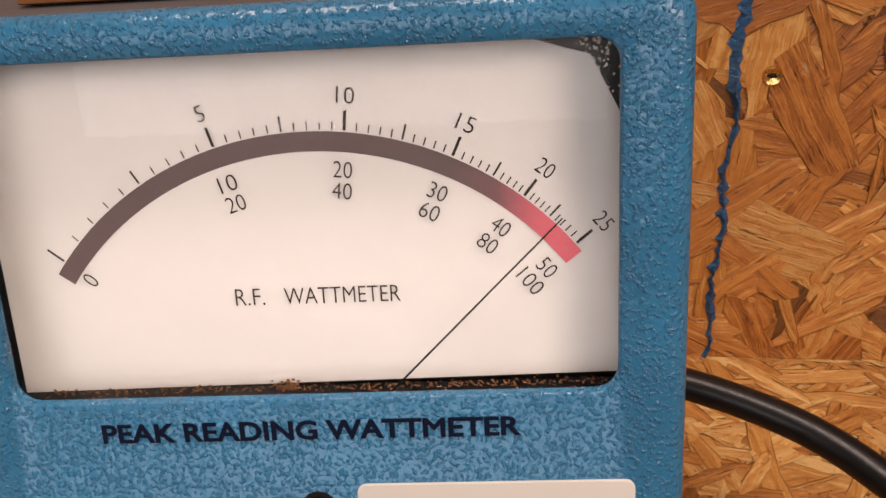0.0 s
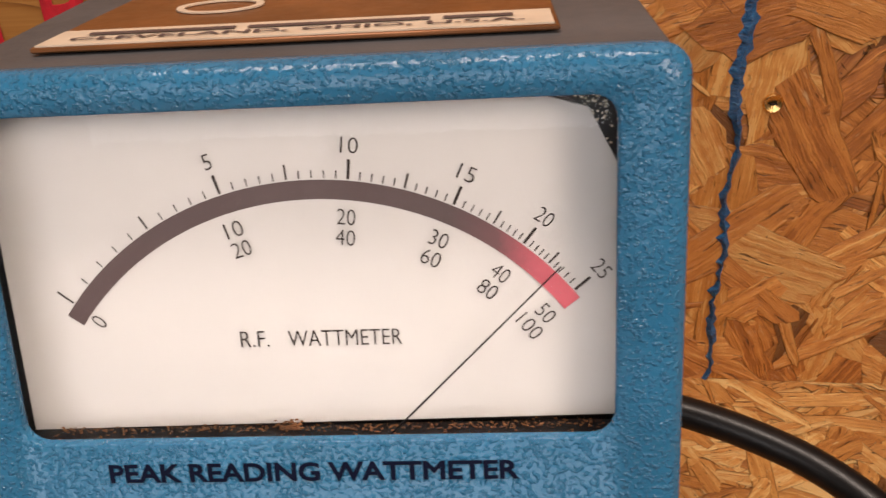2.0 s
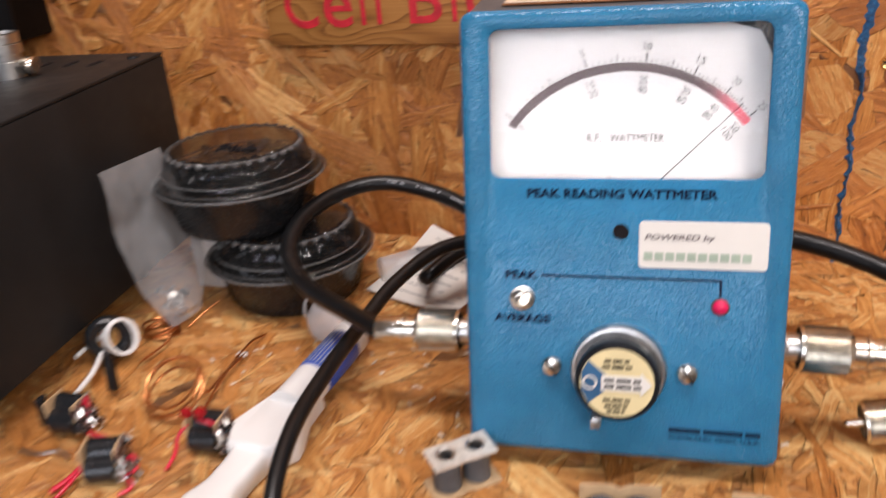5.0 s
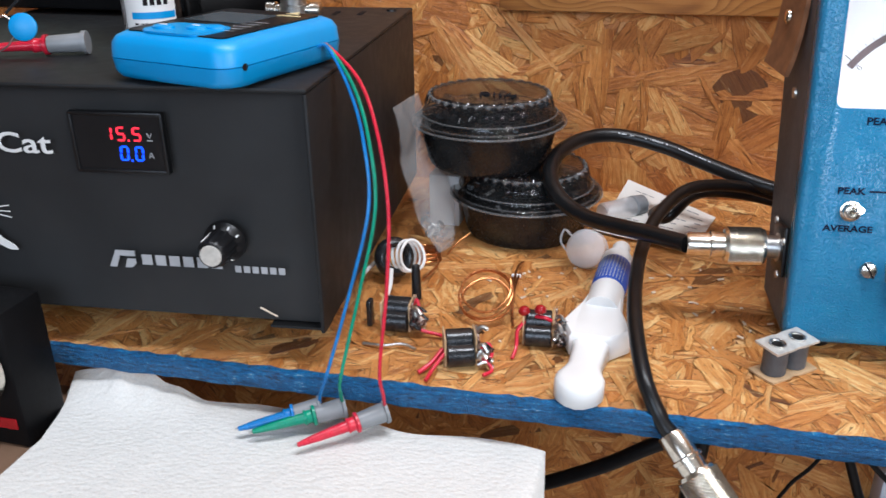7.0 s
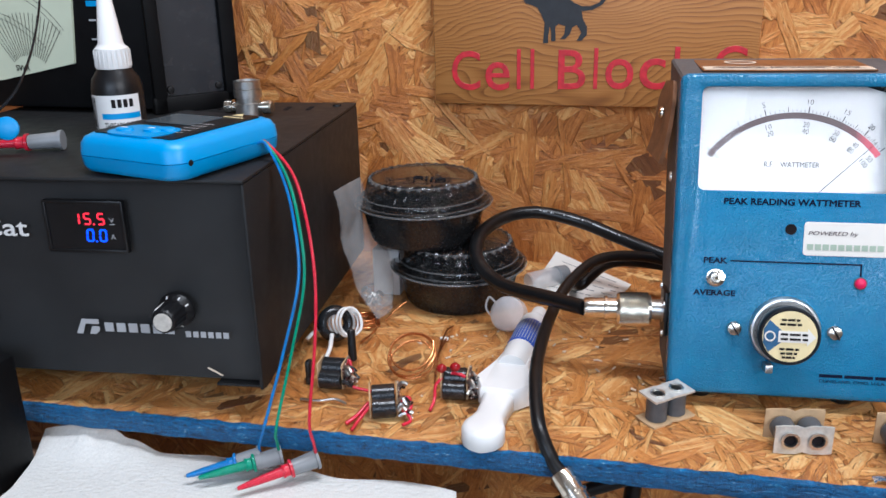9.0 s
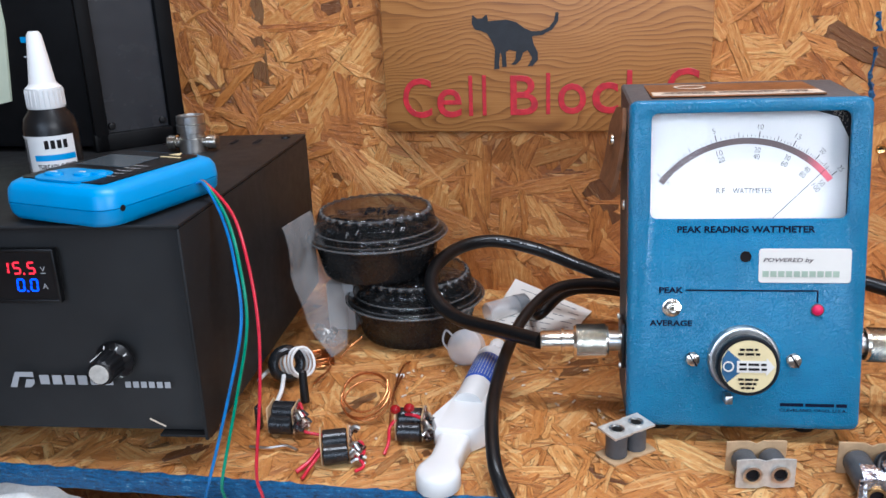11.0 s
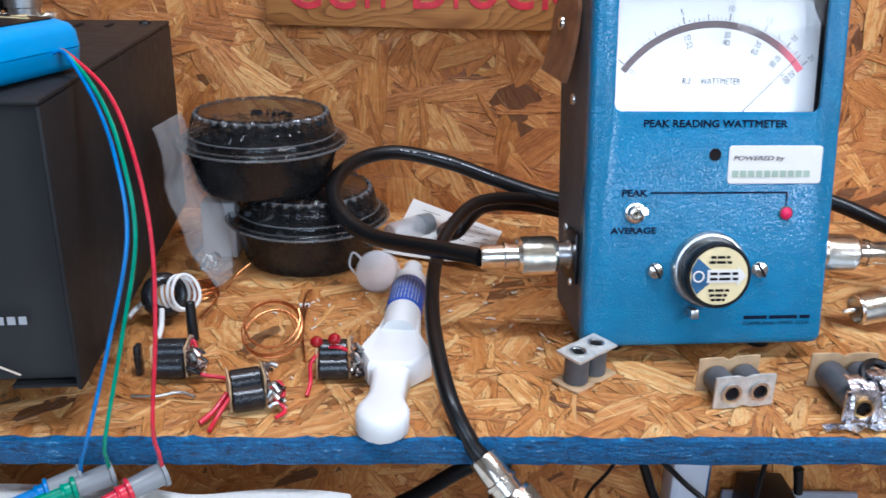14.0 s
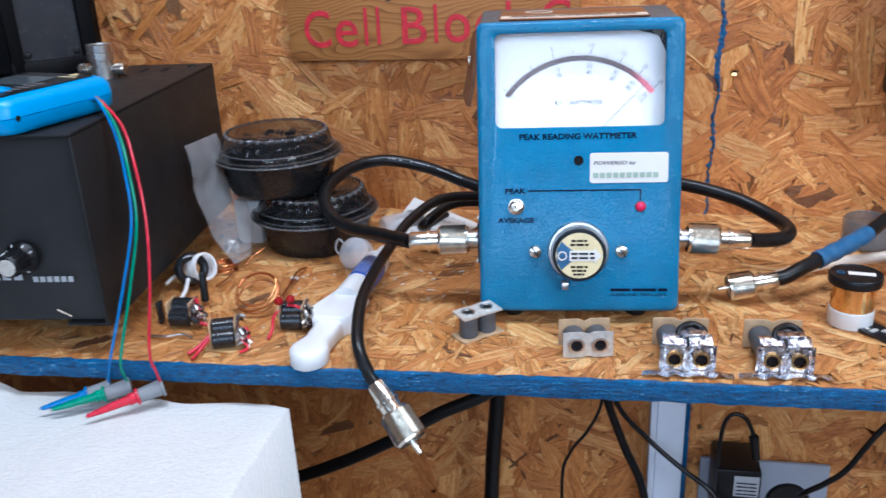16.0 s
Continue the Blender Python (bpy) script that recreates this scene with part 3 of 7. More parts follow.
def strands(name, parent, mat, place, size, count, long, wide, depth, seed, limit, label):
    """Thin torn flakes of wood laid over one another at all angles: x and y in the board's plane, z out of it."""
    r = np.random.RandomState(seed)
    st = np.array([0.0, 0.06, 0.3, 0.55, 0.8, 0.95, 1.0])
    n, m = len(st), 3
    cx, cy = r.uniform(0, size[0], count), r.uniform(0, size[1], count)
    ln = np.clip(r.lognormal(math.log(long), 0.42, count), long * 0.35, long * 2.2)
    wd = np.clip(r.lognormal(math.log(wide), 0.50, count), wide * 0.25, wide * 2.4)
    sliver = r.random_sample(count) < 0.16
    wd[sliver] *= 0.30
    ang = r.uniform(0, math.pi, count)
    s = (st[None, :] - 0.5) * ln[:, None] + r.normal(0, 0.02, (count, n)) * ln[:, None]
    taper = np.ones((count, n))
    taper[:, 0], taper[:, -1] = r.uniform(0.05, 0.8, count), r.uniform(0.05, 0.8, count)
    taper[:, 1], taper[:, -2] = r.uniform(0.6, 1.0, count), r.uniform(0.6, 1.0, count)
    half = 0.5 * wd[:, None] * taper
    bow = r.normal(0, 0.05, count)[:, None] * ln[:, None] * (4 * (st - 0.5) ** 2)[None, :]
    skew = r.normal(0, 0.5, count)[:, None] * wd[:, None] * ((st < 0.1) * 1.0 - (st > 0.9) * 1.0)[None, :] * 0.5
    a = np.stack([s - skew, s, s + skew], 2)
    ragged = r.normal(0, 0.05, (count, n, 2)) * wd[:, None, None]
    b = np.stack([bow - half + ragged[:, :, 0], bow, bow + half + ragged[:, :, 1]], 2)
    base = r.uniform(0.25, 0.85, count)[:, None, None] * depth
    tilt, roll_ = r.normal(0, 0.006, count), r.normal(0, 0.018, count)
    z = base + tilt[:, None, None] * a + roll_[:, None, None] * b
    z[:, :, 1] += np.minimum(0.00012, 0.02 * wd)[:, None]
    z = np.clip(z, 0.00002, depth)
    c, q = np.cos(ang)[:, None, None], np.sin(ang)[:, None, None]
    x, y = cx[:, None, None] + a * c - b * q, cy[:, None, None] + a * q + b * c
    pts = np.stack([x, y, z], 3).reshape(-1, 3)
    rot, off = np.array(place.to_3x3()), np.array(place.translation)
    pts = pts @ rot.T + off
    pts = limit(pts)
    i0 = np.arange(count)[:, None, None] * n * m + np.arange(n - 1)[None, :, None] * m + np.arange(m - 1)[None, None, :]
    faces = np.stack([i0, i0 + m, i0 + m + 1, i0 + 1], 3).reshape(-1, 4)
    me = bpy.data.meshes.new(name)
    me.from_pydata(pts.tolist(), [], faces.tolist())
    uv = np.stack([a + r.uniform(0, 40, count)[:, None, None], b + r.uniform(0, 40, count)[:, None, None]], 3).reshape(-1, 2)
    layer = me.uv_layers.new(name="fibre")
    layer.data.foreach_set("uv", uv[faces.reshape(-1)].astype(np.float32).reshape(-1))
    across = np.zeros((count, n, m, 2))
    across[:, :, 0, 0], across[:, :, 2, 0] = wd[:, None] * 50, wd[:, None] * 50
    across[:, (0, -1), :, 1] = 1.0
    layer = me.uv_layers.new(name="rim")
    layer.data.foreach_set("uv", across.reshape(-1, 2)[faces.reshape(-1)].astype(np.float32).reshape(-1))
    layer = me.uv_layers.new(name="width")
    wide_uv = np.repeat(np.stack([wd * 50, wd * 0], 1), n * m, 0)
    layer.data.foreach_set("uv", wide_uv[faces.reshape(-1)].astype(np.float32).reshape(-1))
    me.materials.append(M[mat])
    ob = new(name, me)
    ob.parent = parent
    return tagged(ob, label, kind="stuff")


def inside_shelf(p):
    p[:, 1] = np.clip(p[:, 1], edge_y(p[:, 0]) + 0.0004, WY - 0.001)
    return p


strands("wood_strands", wall, "strand_wall", Matrix.Translation((-0.62, WY, -0.50)) @ Matrix.Rotation(radians(90), 4, "X"), (1.40, 0.98), 8000, 0.053, 0.0140, 0.0013, 11, lambda p: p, "pressed overlapping wood strands")
strands("wood_strands", shelf, "strand_shelf", Matrix.Translation((-0.62, -0.12, -0.0013)), (1.40, 0.37), 6500, 0.034, 0.0080, 0.0013, 12, inside_shelf, "pressed overlapping wood strands")
# loose shavings on the shelf
bm = B()
for k in range(46):
    cx, cy = rng.choice([(-0.045, 0.06), (-0.05, 0.05), (-0.14, 0.06), (-0.02, 0.02), (0.09, 0.05), (-0.17, -0.03)])
    m = pose(cx + rng.gauss(0, 0.018), min(0.2, max(-0.062, cy + rng.gauss(0, 0.018))), 0.0006, 0, 0, rng.uniform(0, 180))
    box(bm, (0, 0, 0), (rng.uniform(0.0008, 0.0042), rng.uniform(0.0005, 0.0014), 0.0008), m)
tagged(part("wood_shavings", bm, "plate_cream", smooth=False), "pale loose shavings scattered on the shelf", "shavings", kind="stuff")

# blue paint line where two wall panels meet, screws in the wall
bm = B()
prev = None
for k in range(300):
    z = 0.42 - 0.82 * k / 299
    if -0.003 > z > -0.014 or noise.noise((z * 60, 3.3, 0)) > 0.42:
        prev = None
        continue
    x = 0.1712 + (0.183 - z) * -0.0165 + 0.0011 * math.sin(z * 130) + rng.uniform(-0.0008, 0.0008)
    w = 0.0006 + 0.0022 * rng.random() ** 1.6 + (0.0012 if 0.125 < z < 0.165 else 0)
    cur = [bm.verts.new((x - w * rng.uniform(0.6, 1.3), WY - 0.0010, z)), bm.verts.new((x, WY - 0.0026 - 0.0008 * rng.random(), z)), bm.verts.new((x + w * rng.uniform(0.6, 1.3), WY - 0.0010, z))]
    if prev:
        bm.faces.new((prev[0], prev[1], cur[1], cur[0]))
        bm.faces.new((prev[1], prev[2], cur[2], cur[1]))
    prev = cur
part("paint_seam", bm, "edge_blue", wall, "blue paint squeezed from the joint")
for x, z in ((0.1828, 0.125), (0.1786, -0.2208)):
    scr = part("screw_head", lathe(B(), [(0, 0.0012), (0.0012, 0.0014), (0.0032, 0.002), (0.0038, 0.0012), (0.0040, 0)], 20, pose(x, WY, z, 90)), "brass", wall)
    part("screw_slot", box(B(), (x, WY - 0.0022, z), (0.0026, 0.0006, 0.0007)), "ink", scr)

# white post and the socket box under the shelf
post = thing("wall_post", "white painted upright post against the wall under the shelf", "post")
part("post_body", box(B(), (0.1485, WY - 0.011, -0.49), (0.026, 0.022, 0.92), bevel=0.0015), "post_white", post)
part("post_strip", box(B(), (0.1320, WY - 0.0135, -0.49), (0.0060, 0.027, 0.92), bevel=0.001), "post_white", post)

part("painted_edge", box(B(), (0.1645, WY - 0.006, -0.49), (0.0050, 0.012, 0.92), bevel=0.001), "edge_blue", post, "blue painted edge strip")

sock = thing("socket_box", "grey metal socket box screwed to the wall below the shelf", "socket")
part("box_body", box(B(), (0.2395, WY - 0.004, -0.325), (0.108, 0.008, 0.13), bevel=0.002), "grey_box", sock)
part("cover_plate", box(B(), (0.2395, WY - 0.010, -0.322), (0.120, 0.005, 0.146), bevel=0.0015), "grey_box", sock)
part("outlet_face", lathe(B(), [(0, 0.003), (0.019, 0.003), (0.021, 0.0)], 28, pose(0.2640, WY - 0.0124, -0.292, 90)), "black", sock)

adp = thing("power_adapter", "black plug-in power adapter in the socket box", "adapter")
part("adapter_body", box(B(), (0.208, 0.199, -0.258), (0.040, 0.048, 0.062), bevel=0.003), "black", adp)
part("rating_label", box(B(), (0.2150, 0.1748, -0.2440), (0.022, 0.0006, 0.022)), "grey_ink", adp)
bm = B()
for i in range(4):
    bars(bm, 0.206, 0.224, -0.241 - i * 0.004, -0.2395 - i * 0.004, [3, 2, 4], m=pose(0, 0.1744, 0))
part("label_lines", bm, "ink", adp)


def cord(name, pts, r, label, mat="rubber", seg=10, step=10):
    ob = part(name, tube(B(), pts, r, seg, step), mat)
    return tagged(ob, label, "cable")


cord("power_cable", [(0.190, 0.180, -0.232), (0.1885, 0.175, -0.200), (0.1915, 0.175, -0.176), (0.1990, 0.175, -0.1675), (0.2090, 0.175, -0.1720), (0.2165, 0.175, -0.188), (0.2185, 0.175, -0.200)], 0.0020, "thin black cable bent over the power adapter")
tagged(part("cable_plug", rod(B(), (0.2170, 0.175, -0.189), (0.2215, 0.176, -0.214), 0.0042, 0.0036, 16, 0.0008), "black"), "black moulded plug on a thin cable", "plug")
cord("power_cable", [(0.2630, 0.205, -0.285), (0.2625, 0.172, -0.246), (0.2780, 0.163, -0.226), (0.2938, 0.160, -0.2066), (0.3186, 0.160, -0.1615), (0.36, 0.16, -0.12), (0.40, 0.16, -0.06)], 0.0026, "black cable rising from the socket box")
cord("low_cable", [(0.080, 0.195, -0.10), (0.0954, 0.19, -0.1704), (0.1279, 0.19, -0.2111), (0.160, 0.18, -0.235), (0.1845, 0.17, -0.2500), (0.215, 0.155, -0.29), (0.25, 0.155, -0.32)], 0.0024, "thin black cable slung under the shelf")
cord("low_cable", [(0.070, 0.195, -0.10), (0.0876, 0.19, -0.1697), (0.105, 0.19, -0.220), (0.1255, 0.19, -0.276), (0.14, 0.19, -0.40)], 0.0040, "black cable hanging below the shelf edge")
cord("low_cable", [(0.088, 0.195, -0.12), (0.082, 0.19, -0.1743), (0.070, 0.19, -0.205), (0.0545, 0.19, -0.2299), (0.0465, 0.19, -0.268), (0.052, 0.19, -0.40)], 0.0016, "thin black cable hanging below the shelf edge")
cord("thick_cable", [(-0.012, 0.19, -0.10), (-0.0157, 0.19, -0.178), (-0.0205, 0.19, -0.235), (-0.0240, 0.19, -0.295), (-0.03, 0.19, -0.42)], 0.0076, "thick black cable hanging below the shelf edge")
cord("thick_cable", [(0.02, 0.09, -0.085), (-0.0163, 0.09, -0.1125), (-0.0541, 0.09, -0.133), (-0.0905, 0.09, -0.1590), (-0.144, 0.09, -0.189), (-0.199, 0.09, -0.212), (-0.30, 0.09, -0.24)], 0.0056, "thick black cable sagging under the shelf")
tagged(part("black_case", box(B(), (0.415, 0.20, -0.194), (0.10, 0.06, 0.044), bevel=0.004), "black"), "black case hanging under the shelf", "case")

# bench box with the paper towel
bb = thing("bench_box", "brown wooden box standing in front of the shelf", "box")
part("box_side", box(B(), (-0.46, -0.335, -0.49), (0.69, 0.53, 0.91), bevel=0.003), "card", bb)
bm = B()
NX, NY = 90, 50
grid = {}
for i in range(NX + 1):
    for k in range(NY + 1):
        y = -0.62 + (0.62 - 0.074) * k / NY
        left = -0.363 - 0.35 * max(0.0, y + 0.125) + 0.05 * max(0.0, -0.17 - y) + 0.0015 * noise.noise((y * 70, 2.2, 0.0))
        x = left + (-0.113 - left) * i / NX
        z = -0.0285 + 0.0010 * noise.noise((x * 14, y * 14, 0.3)) + 0.0007 * noise.noise((x * 60, y * 60, 1.3))
        far = max(0.0, (y + 0.105) / 0.03)
        if -0.395 < x < -0.300:
            z += 0.015 * far * far * max(0.0, math.sin((x + 0.395) / 0.095 * math.pi)) * (0.75 + 0.4 * noise.noise((x * 70, 2.0, 0)))
        d = x + 0.125
        if d > 0:
            z -= 0.8 * d * d / 0.012 * 0.1
        y += 0.004 * noise.noise((x * 25, 7.0, 0.0)) * (1 if k == NY else 0)
        grid[i, k] = bm.verts.new((x, y, z))
for i in range(NX):
    for k in range(NY):
        bm.faces.new((grid[i, k], grid[i + 1, k], grid[i + 1, k + 1], grid[i, k + 1]))
low = [bm.verts.new((grid[NX, k].co.x + 0.002 + 0.002 * noise.noise((k * 0.3, 4.0, 0)), grid[NX, k].co.y, -0.20 + 0.01 * noise.noise((k * 0.2, 1, 0)))) for k in range(NY + 1)]
for k in range(NY):
    bm.faces.new((grid[NX, k], low[k], low[k + 1], grid[NX, k + 1]))
towel = tagged(part("paper_towel", bm, "towel", angle=180), "white embossed paper towel spread over the box", "paper towel")
sol = towel.modifiers.new("thickness", "SOLIDIFY")
sol.thickness, sol.offset = 0.0012, -1.0

# ---------------------------------------------------------------- wattmeter
YAW = pose(-0.0002, -0.0015, 0, 0, 0, 4.94)
FM = pose(0, 0, 0.0122, -10.52, 0, 0)
meter = thing("wattmeter", "blue enamelled wattmeter with a sloping face standing on the shelf", "wattmeter", YAW)
W, H = 0.129, 0.1835


def face(bm):
    bmesh.ops.transform(bm, matrix=FM, verts=bm.verts)
    return bm


def fpart(name, bm, mat, label="", parent=None, **kw):
    return part(name, face(bm), mat, parent or meter, label, **kw)


def ring(x0, x1, z0, z1, r, y, n=6):
    return [(x, y, z) for x, z in rounded(x0, x1, z0, z1, r, n)]


# front cover with the window cut through it
bm = B()
LB = -0.0028
rows = [ring(0.0006, W - 0.0006, LB + 0.0006, H - 0.0006, 0.004, 0.0105), ring(0, W, LB, H, 0.0048, 0.0100), ring(0, W, LB, H, 0.0048, 0.0040)]
for k in range(1, 6):
    a = radians(90 * k / 5)
    i = 0.0036 * (1 - math.cos(a))
    rows.append(ring(i, W - i, LB + i, H - i, 0.0048, 0.0036 * (1 - math.sin(a))))
rows += [ring(0.0115, 0.1177, 0.1173, 0.1765, 0.0044, 0.0), ring(0.0119, 0.1173, 0.1177, 0.1761, 0.004, 0.0004), ring(0.0119, 0.1173, 0.1177, 0.1761, 0.004, 0.0022)]
rows.append(ring(0.006, 0.123, 0.112, 0.180, 0.004, 0.0023))
loops(bm, rows)
cover = fpart("front_cover", bm, "blue_enamel", "pebbled glossy blue enamel", angle=60)

# grey case behind the cover: sloping front and back, level top and bottom
bm = B()
fb, ft = FM @ Vector((0, 0.0098, LB + 0.001)), FM @ Vector((0, 0.0098, H - 0.001))
prof = [(fb.y, fb.z), (ft.y, ft.z), (ft.y + 0.066, ft.z + 0.002), (fb.y + 0.054, 0.0085)]
rows = []
for x, ins in ((0.0008, 0.0012), (0.0020, 0.0), (W - 0.0020, 0.0), (W - 0.0008, 0.0012)):
    cy, cz = sum(p[0] for p in prof) / 4, sum(p[1] for p in prof) / 4
    rows.append([(x, y + (ins if y < cy else -ins), z + (ins if z < cz else -ins)) for y, z in prof])
loops(bm, rows, True, True)
bmesh.ops.delete(bm, geom=[f for f in bm.faces if abs(f.calc_center_median().x - W / 2) < 0.01 and f.calc_center_median().y < 0.03 and abs(f.calc_center_median().z - 0.1) < 0.03], context="FACES")
part("case", bm, "case_grey", meter, "dark grey painted case", smooth=False)
# dial chamber
bm = B()
loops(bm, [ring(0.0065, 0.1225, 0.1125, 0.1795, 0.003, 0.0024), ring(0.0065, 0.1225, 0.1125, 0.1795, 0.003, 0.0096)])
fpart("dial_chamber", bm, "black")
fpart("chamber_back", box(B(), (0.0645, 0.0152, 0.146), (0.118, 0.001, 0.069)), "black")
# dial card with one corner cut
DY = 0.0124
card = [(0.0069, 0.1146), (0.1199, 0.1160), (0.1199, 0.1612), (0.1140, 0.1728), (0.1017, 0.1765), (0.0069, 0.1770)]
fpart("dial_card", slab(B(), card, 0.0012, Matrix.Translation((0, DY, 0))), "dial", "off-white dial card", smooth=False)
CX, CZ, RO, RI = 0.06527, 0.10254, 0.0596, 0.0561


def dial_pt(r, a, y):
    return (CX + r * math.sin(radians(a)), y, CZ + r * math.cos(radians(a)))


def band(a0, a1, n, r0=RI, r1=RO):
    bm = B()
    prev = None
    for k in range(n + 1):
        a = a0 + (a1 - a0) * k / n
        cur = [bm.verts.new(dial_pt(r0, a, DY - 0.0002)), bm.verts.new(dial_pt(r1, a, DY - 0.0002))]
        if prev:
            bm.faces.new((prev[0], cur[0], cur[1], prev[1]))
        prev = cur
    return bm


fpart("scale_band", band(-53.4, 52.2, 80), "band", "dark scale band fading to red", smooth=False)
POLY = np.polyfit([0, 0.5, 2.5, 5, 7.5, 10, 15, 20, 25], [-50.45, -46.2, -30.0, -16.0, -3.9, 6.7, 24.8, 38.5, 50.5], 5)
bm = B()
for k in range(51):
    a = float(np.polyval(POLY, k * 0.5))
    top_r, wd = (0.0634, 0.00026) if k % 10 == 0 else (0.0626, 0.00018) if k % 5 == 0 else (0.0613, 0.00012)
    if k == 0:
        wd = 0.0002
    c, s = math.cos(radians(a)), math.sin(radians(a))
    vs = []
    for r, q in ((0.0599, -wd), (0.0599, wd), (top_r, wd), (top_r, -wd)):
        x, y, z = dial_pt(r, a, DY - 0.0003)
        vs.append(bm.verts.new((x + q * c, y, z - q * s)))
    bm.faces.new(vs)
fpart("scale_ticks", bm, "dial_ink", smooth=False)


def numeral(text, r, a, w, h):
    m = Matrix.Translation(dial_pt(r, a, DY - 0.0003)) @ Matrix.Rotation(radians(a), 4, "Y")
    fpart("numeral", lettering(B(), text, -w / 2, w / 2, -h / 2, h / 2, m, bold=-0.010), "dial_ink", smooth=False)


for v, txt in ((5, "5"), (10, "10"), (15, "15"), (20, "20"), (25, "25")):
    numeral(txt, 0.0659, float(np.polyval(POLY, v)), 0.0015 if len(txt) == 1 else 0.0031, 0.0028)
for v, t1, t2 in ((5, "10", "20"), (10, "20", "40"), (15, "30", "60"), (20, "40", "80"), (25, "50", "100")):
    a = float(np.polyval(POLY, v))
    numeral(t1, 0.0531, a, 0.0033, 0.0029)
    numeral(t2, 0.0493, a, 0.0035 if len(t2) == 2 else 0.0050, 0.0029)
numeral("0", 0.0541, -50.7, 0.0016, 0.0031)
fpart("dial_title", lettering(B(), "R.F.", 0.0497, 0.0551, 0.1309, 0.1341, bold=-0.008, y=DY - 0.0001), "dial_ink", smooth=False)
fpart("dial_title", lettering(B(), "WATTMETER", 0.0587, 0.0799, 0.1309, 0.1340, bold=-0.008, y=DY - 0.0001), "dial_ink", smooth=False)
NA = 46.6 - 1.6
fpart("needle", rod(B(), dial_pt(0.004, NA, 0.0085), dial_pt(0.0615, NA, 0.0085), 0.00022, 0.00014, 8), "ink")
bm = B()
for k in range(520):
    x = 0.0125 + 0.104 * rng.random()
    near_card = rng.random() < 0.7
    box(bm, (x, rng.uniform(0.0095, 0.0118) if near_card else rng.uniform(0.003, 0.0112), 0.1148 + abs(rng.gauss(0, 0.00035))), (rng.uniform(0.0001, 0.0006), 0.0002, rng.uniform(0.0001, 0.0003)), None)
for k in range(46):
    box(bm, (0.0581 + rng.gauss(0, 0.0011), 0.0108 + rng.uniform(-0.0006, 0.0006), 0.1148 + abs(rng.gauss(0, 0.0007))), (0.0006, 0.0003, 0.00025), Matrix.Identity(4))
fpart("dust_crumbs", bm, "dirt", "rusty crumbs and dust inside the window", smooth=False)
bm = B()
for k in range(70):
    q = rng.random()
    box(bm, (0.1120 + 0.0055 * q + rng.uniform(-0.002, 0.004), 0.0145, 0.1765 - 0.014 * q * rng.random()), (0.0003, 0.0002, 0.0003))
fpart("dust_specks", bm, "plate_cream", smooth=False)
fpart("chamber_floor", box(B(), (0.0645, 0.0075, 0.1137), (0.115, 0.011, 0.0018)), "cabinet_black")
gl = fpart("window_pane", box(B(), (0.0646, 0.0029, 0.147), (0.112, 0.0008, 0.0636)), "pane", "clear plastic pane", smooth=False)
gl.visible_shadow = False

# printing on the face
fpart("title_print", lettering(B(), "PEAK READING WATTMETER", 0.0268, 0.1006, 0.1100, 0.1138, bold=0.045), "navy_ink", smooth=False)
fpart("peak_print", lettering(B(), "PEAK", 0.0175, 0.0308, 0.0757, 0.0792, bold=0.045), "navy_ink", smooth=False)
fpart("average_print", lettering(B(), "AVERAGE", 0.0124, 0.0361, 0.0567, 0.0601, bold=0.045), "navy_ink", smooth=False)
bm = B()
bars(bm, 0.0322, 0.1036, 0.0770, 0.0779, [1])
bars(bm, 0.1027, 0.1036, 0.0708, 0.0770, [1])
fpart("pointer_line", bm, "navy_ink", smooth=False)
bm = bars(B(), 0.0852, 0.1214, 0.0111, 0.0130, [7, 8.5, 3.2], 0.6)
lettering(bm, "CLEVELAND, OHIO, U.S.A.", 0.0852, 0.1214, 0.0078, 0.0098, bold=0.03)
fpart("maker_print", bm, "navy_ink", smooth=False)
# sticker
sticker = fpart("sticker", loops(B(), [ring(0.0713, 0.1201, 0.0820, 0.1011, 0.0018, 0.0001), ring(0.0713, 0.1201, 0.0820, 0.1011, 0.0018, -0.0003), ring(0.0715, 0.1199, 0.0822, 0.1009, 0.0017, -0.0004)], True, True), "label", "white paper sticker with worn print", smooth=False)
fpart("sticker_print", lettering(B(), "POWERED by", 0.0735, 0.1003, 0.0930, 0.0960, bold=0.02, slant=0.25, y=-0.0005), "dark_print", "", sticker, smooth=False)
for k in range(10):
    fpart("print_bar", bars(B(), 0.0733 + 0.00415 * k, 0.0733 + 0.00415 * k + 0.0033, 0.0853, 0.0886, [1], y=-0.0005), "green_ink", "", sticker, smooth=False)
FZ = lambda x, z, y=0.0: Matrix.Translation((x, y, z)) @ Matrix.Rotation(radians(90), 4, "X")
fpart("adjuster_hole", lathe(B(), [(0.0031, -0.0002), (0.0031, 0.0003), (0.0024, 0.0004), (0.0022, 0.0002), (0, 0.0001)], 24, FZ(0.0642, 0.0966)), "ink")
# lamp
led = fpart("indicator_lamp", lathe(B(), [(0.0030, 0.0), (0.0030, 0.0008), (0.0024, 0.0016), (0.0012, 0.0022), (0, 0.0024)], 24, FZ(0.1034, 0.0668)), "led_red", "red indicator lamp")
fpart("lamp_ring", lathe(B(), [(0.0036, 0.0), (0.0036, 0.0006), (0.0031, 0.0008), (0.0030, 0)], 24, FZ(0.1034, 0.0668)), "dark_print", "", led)
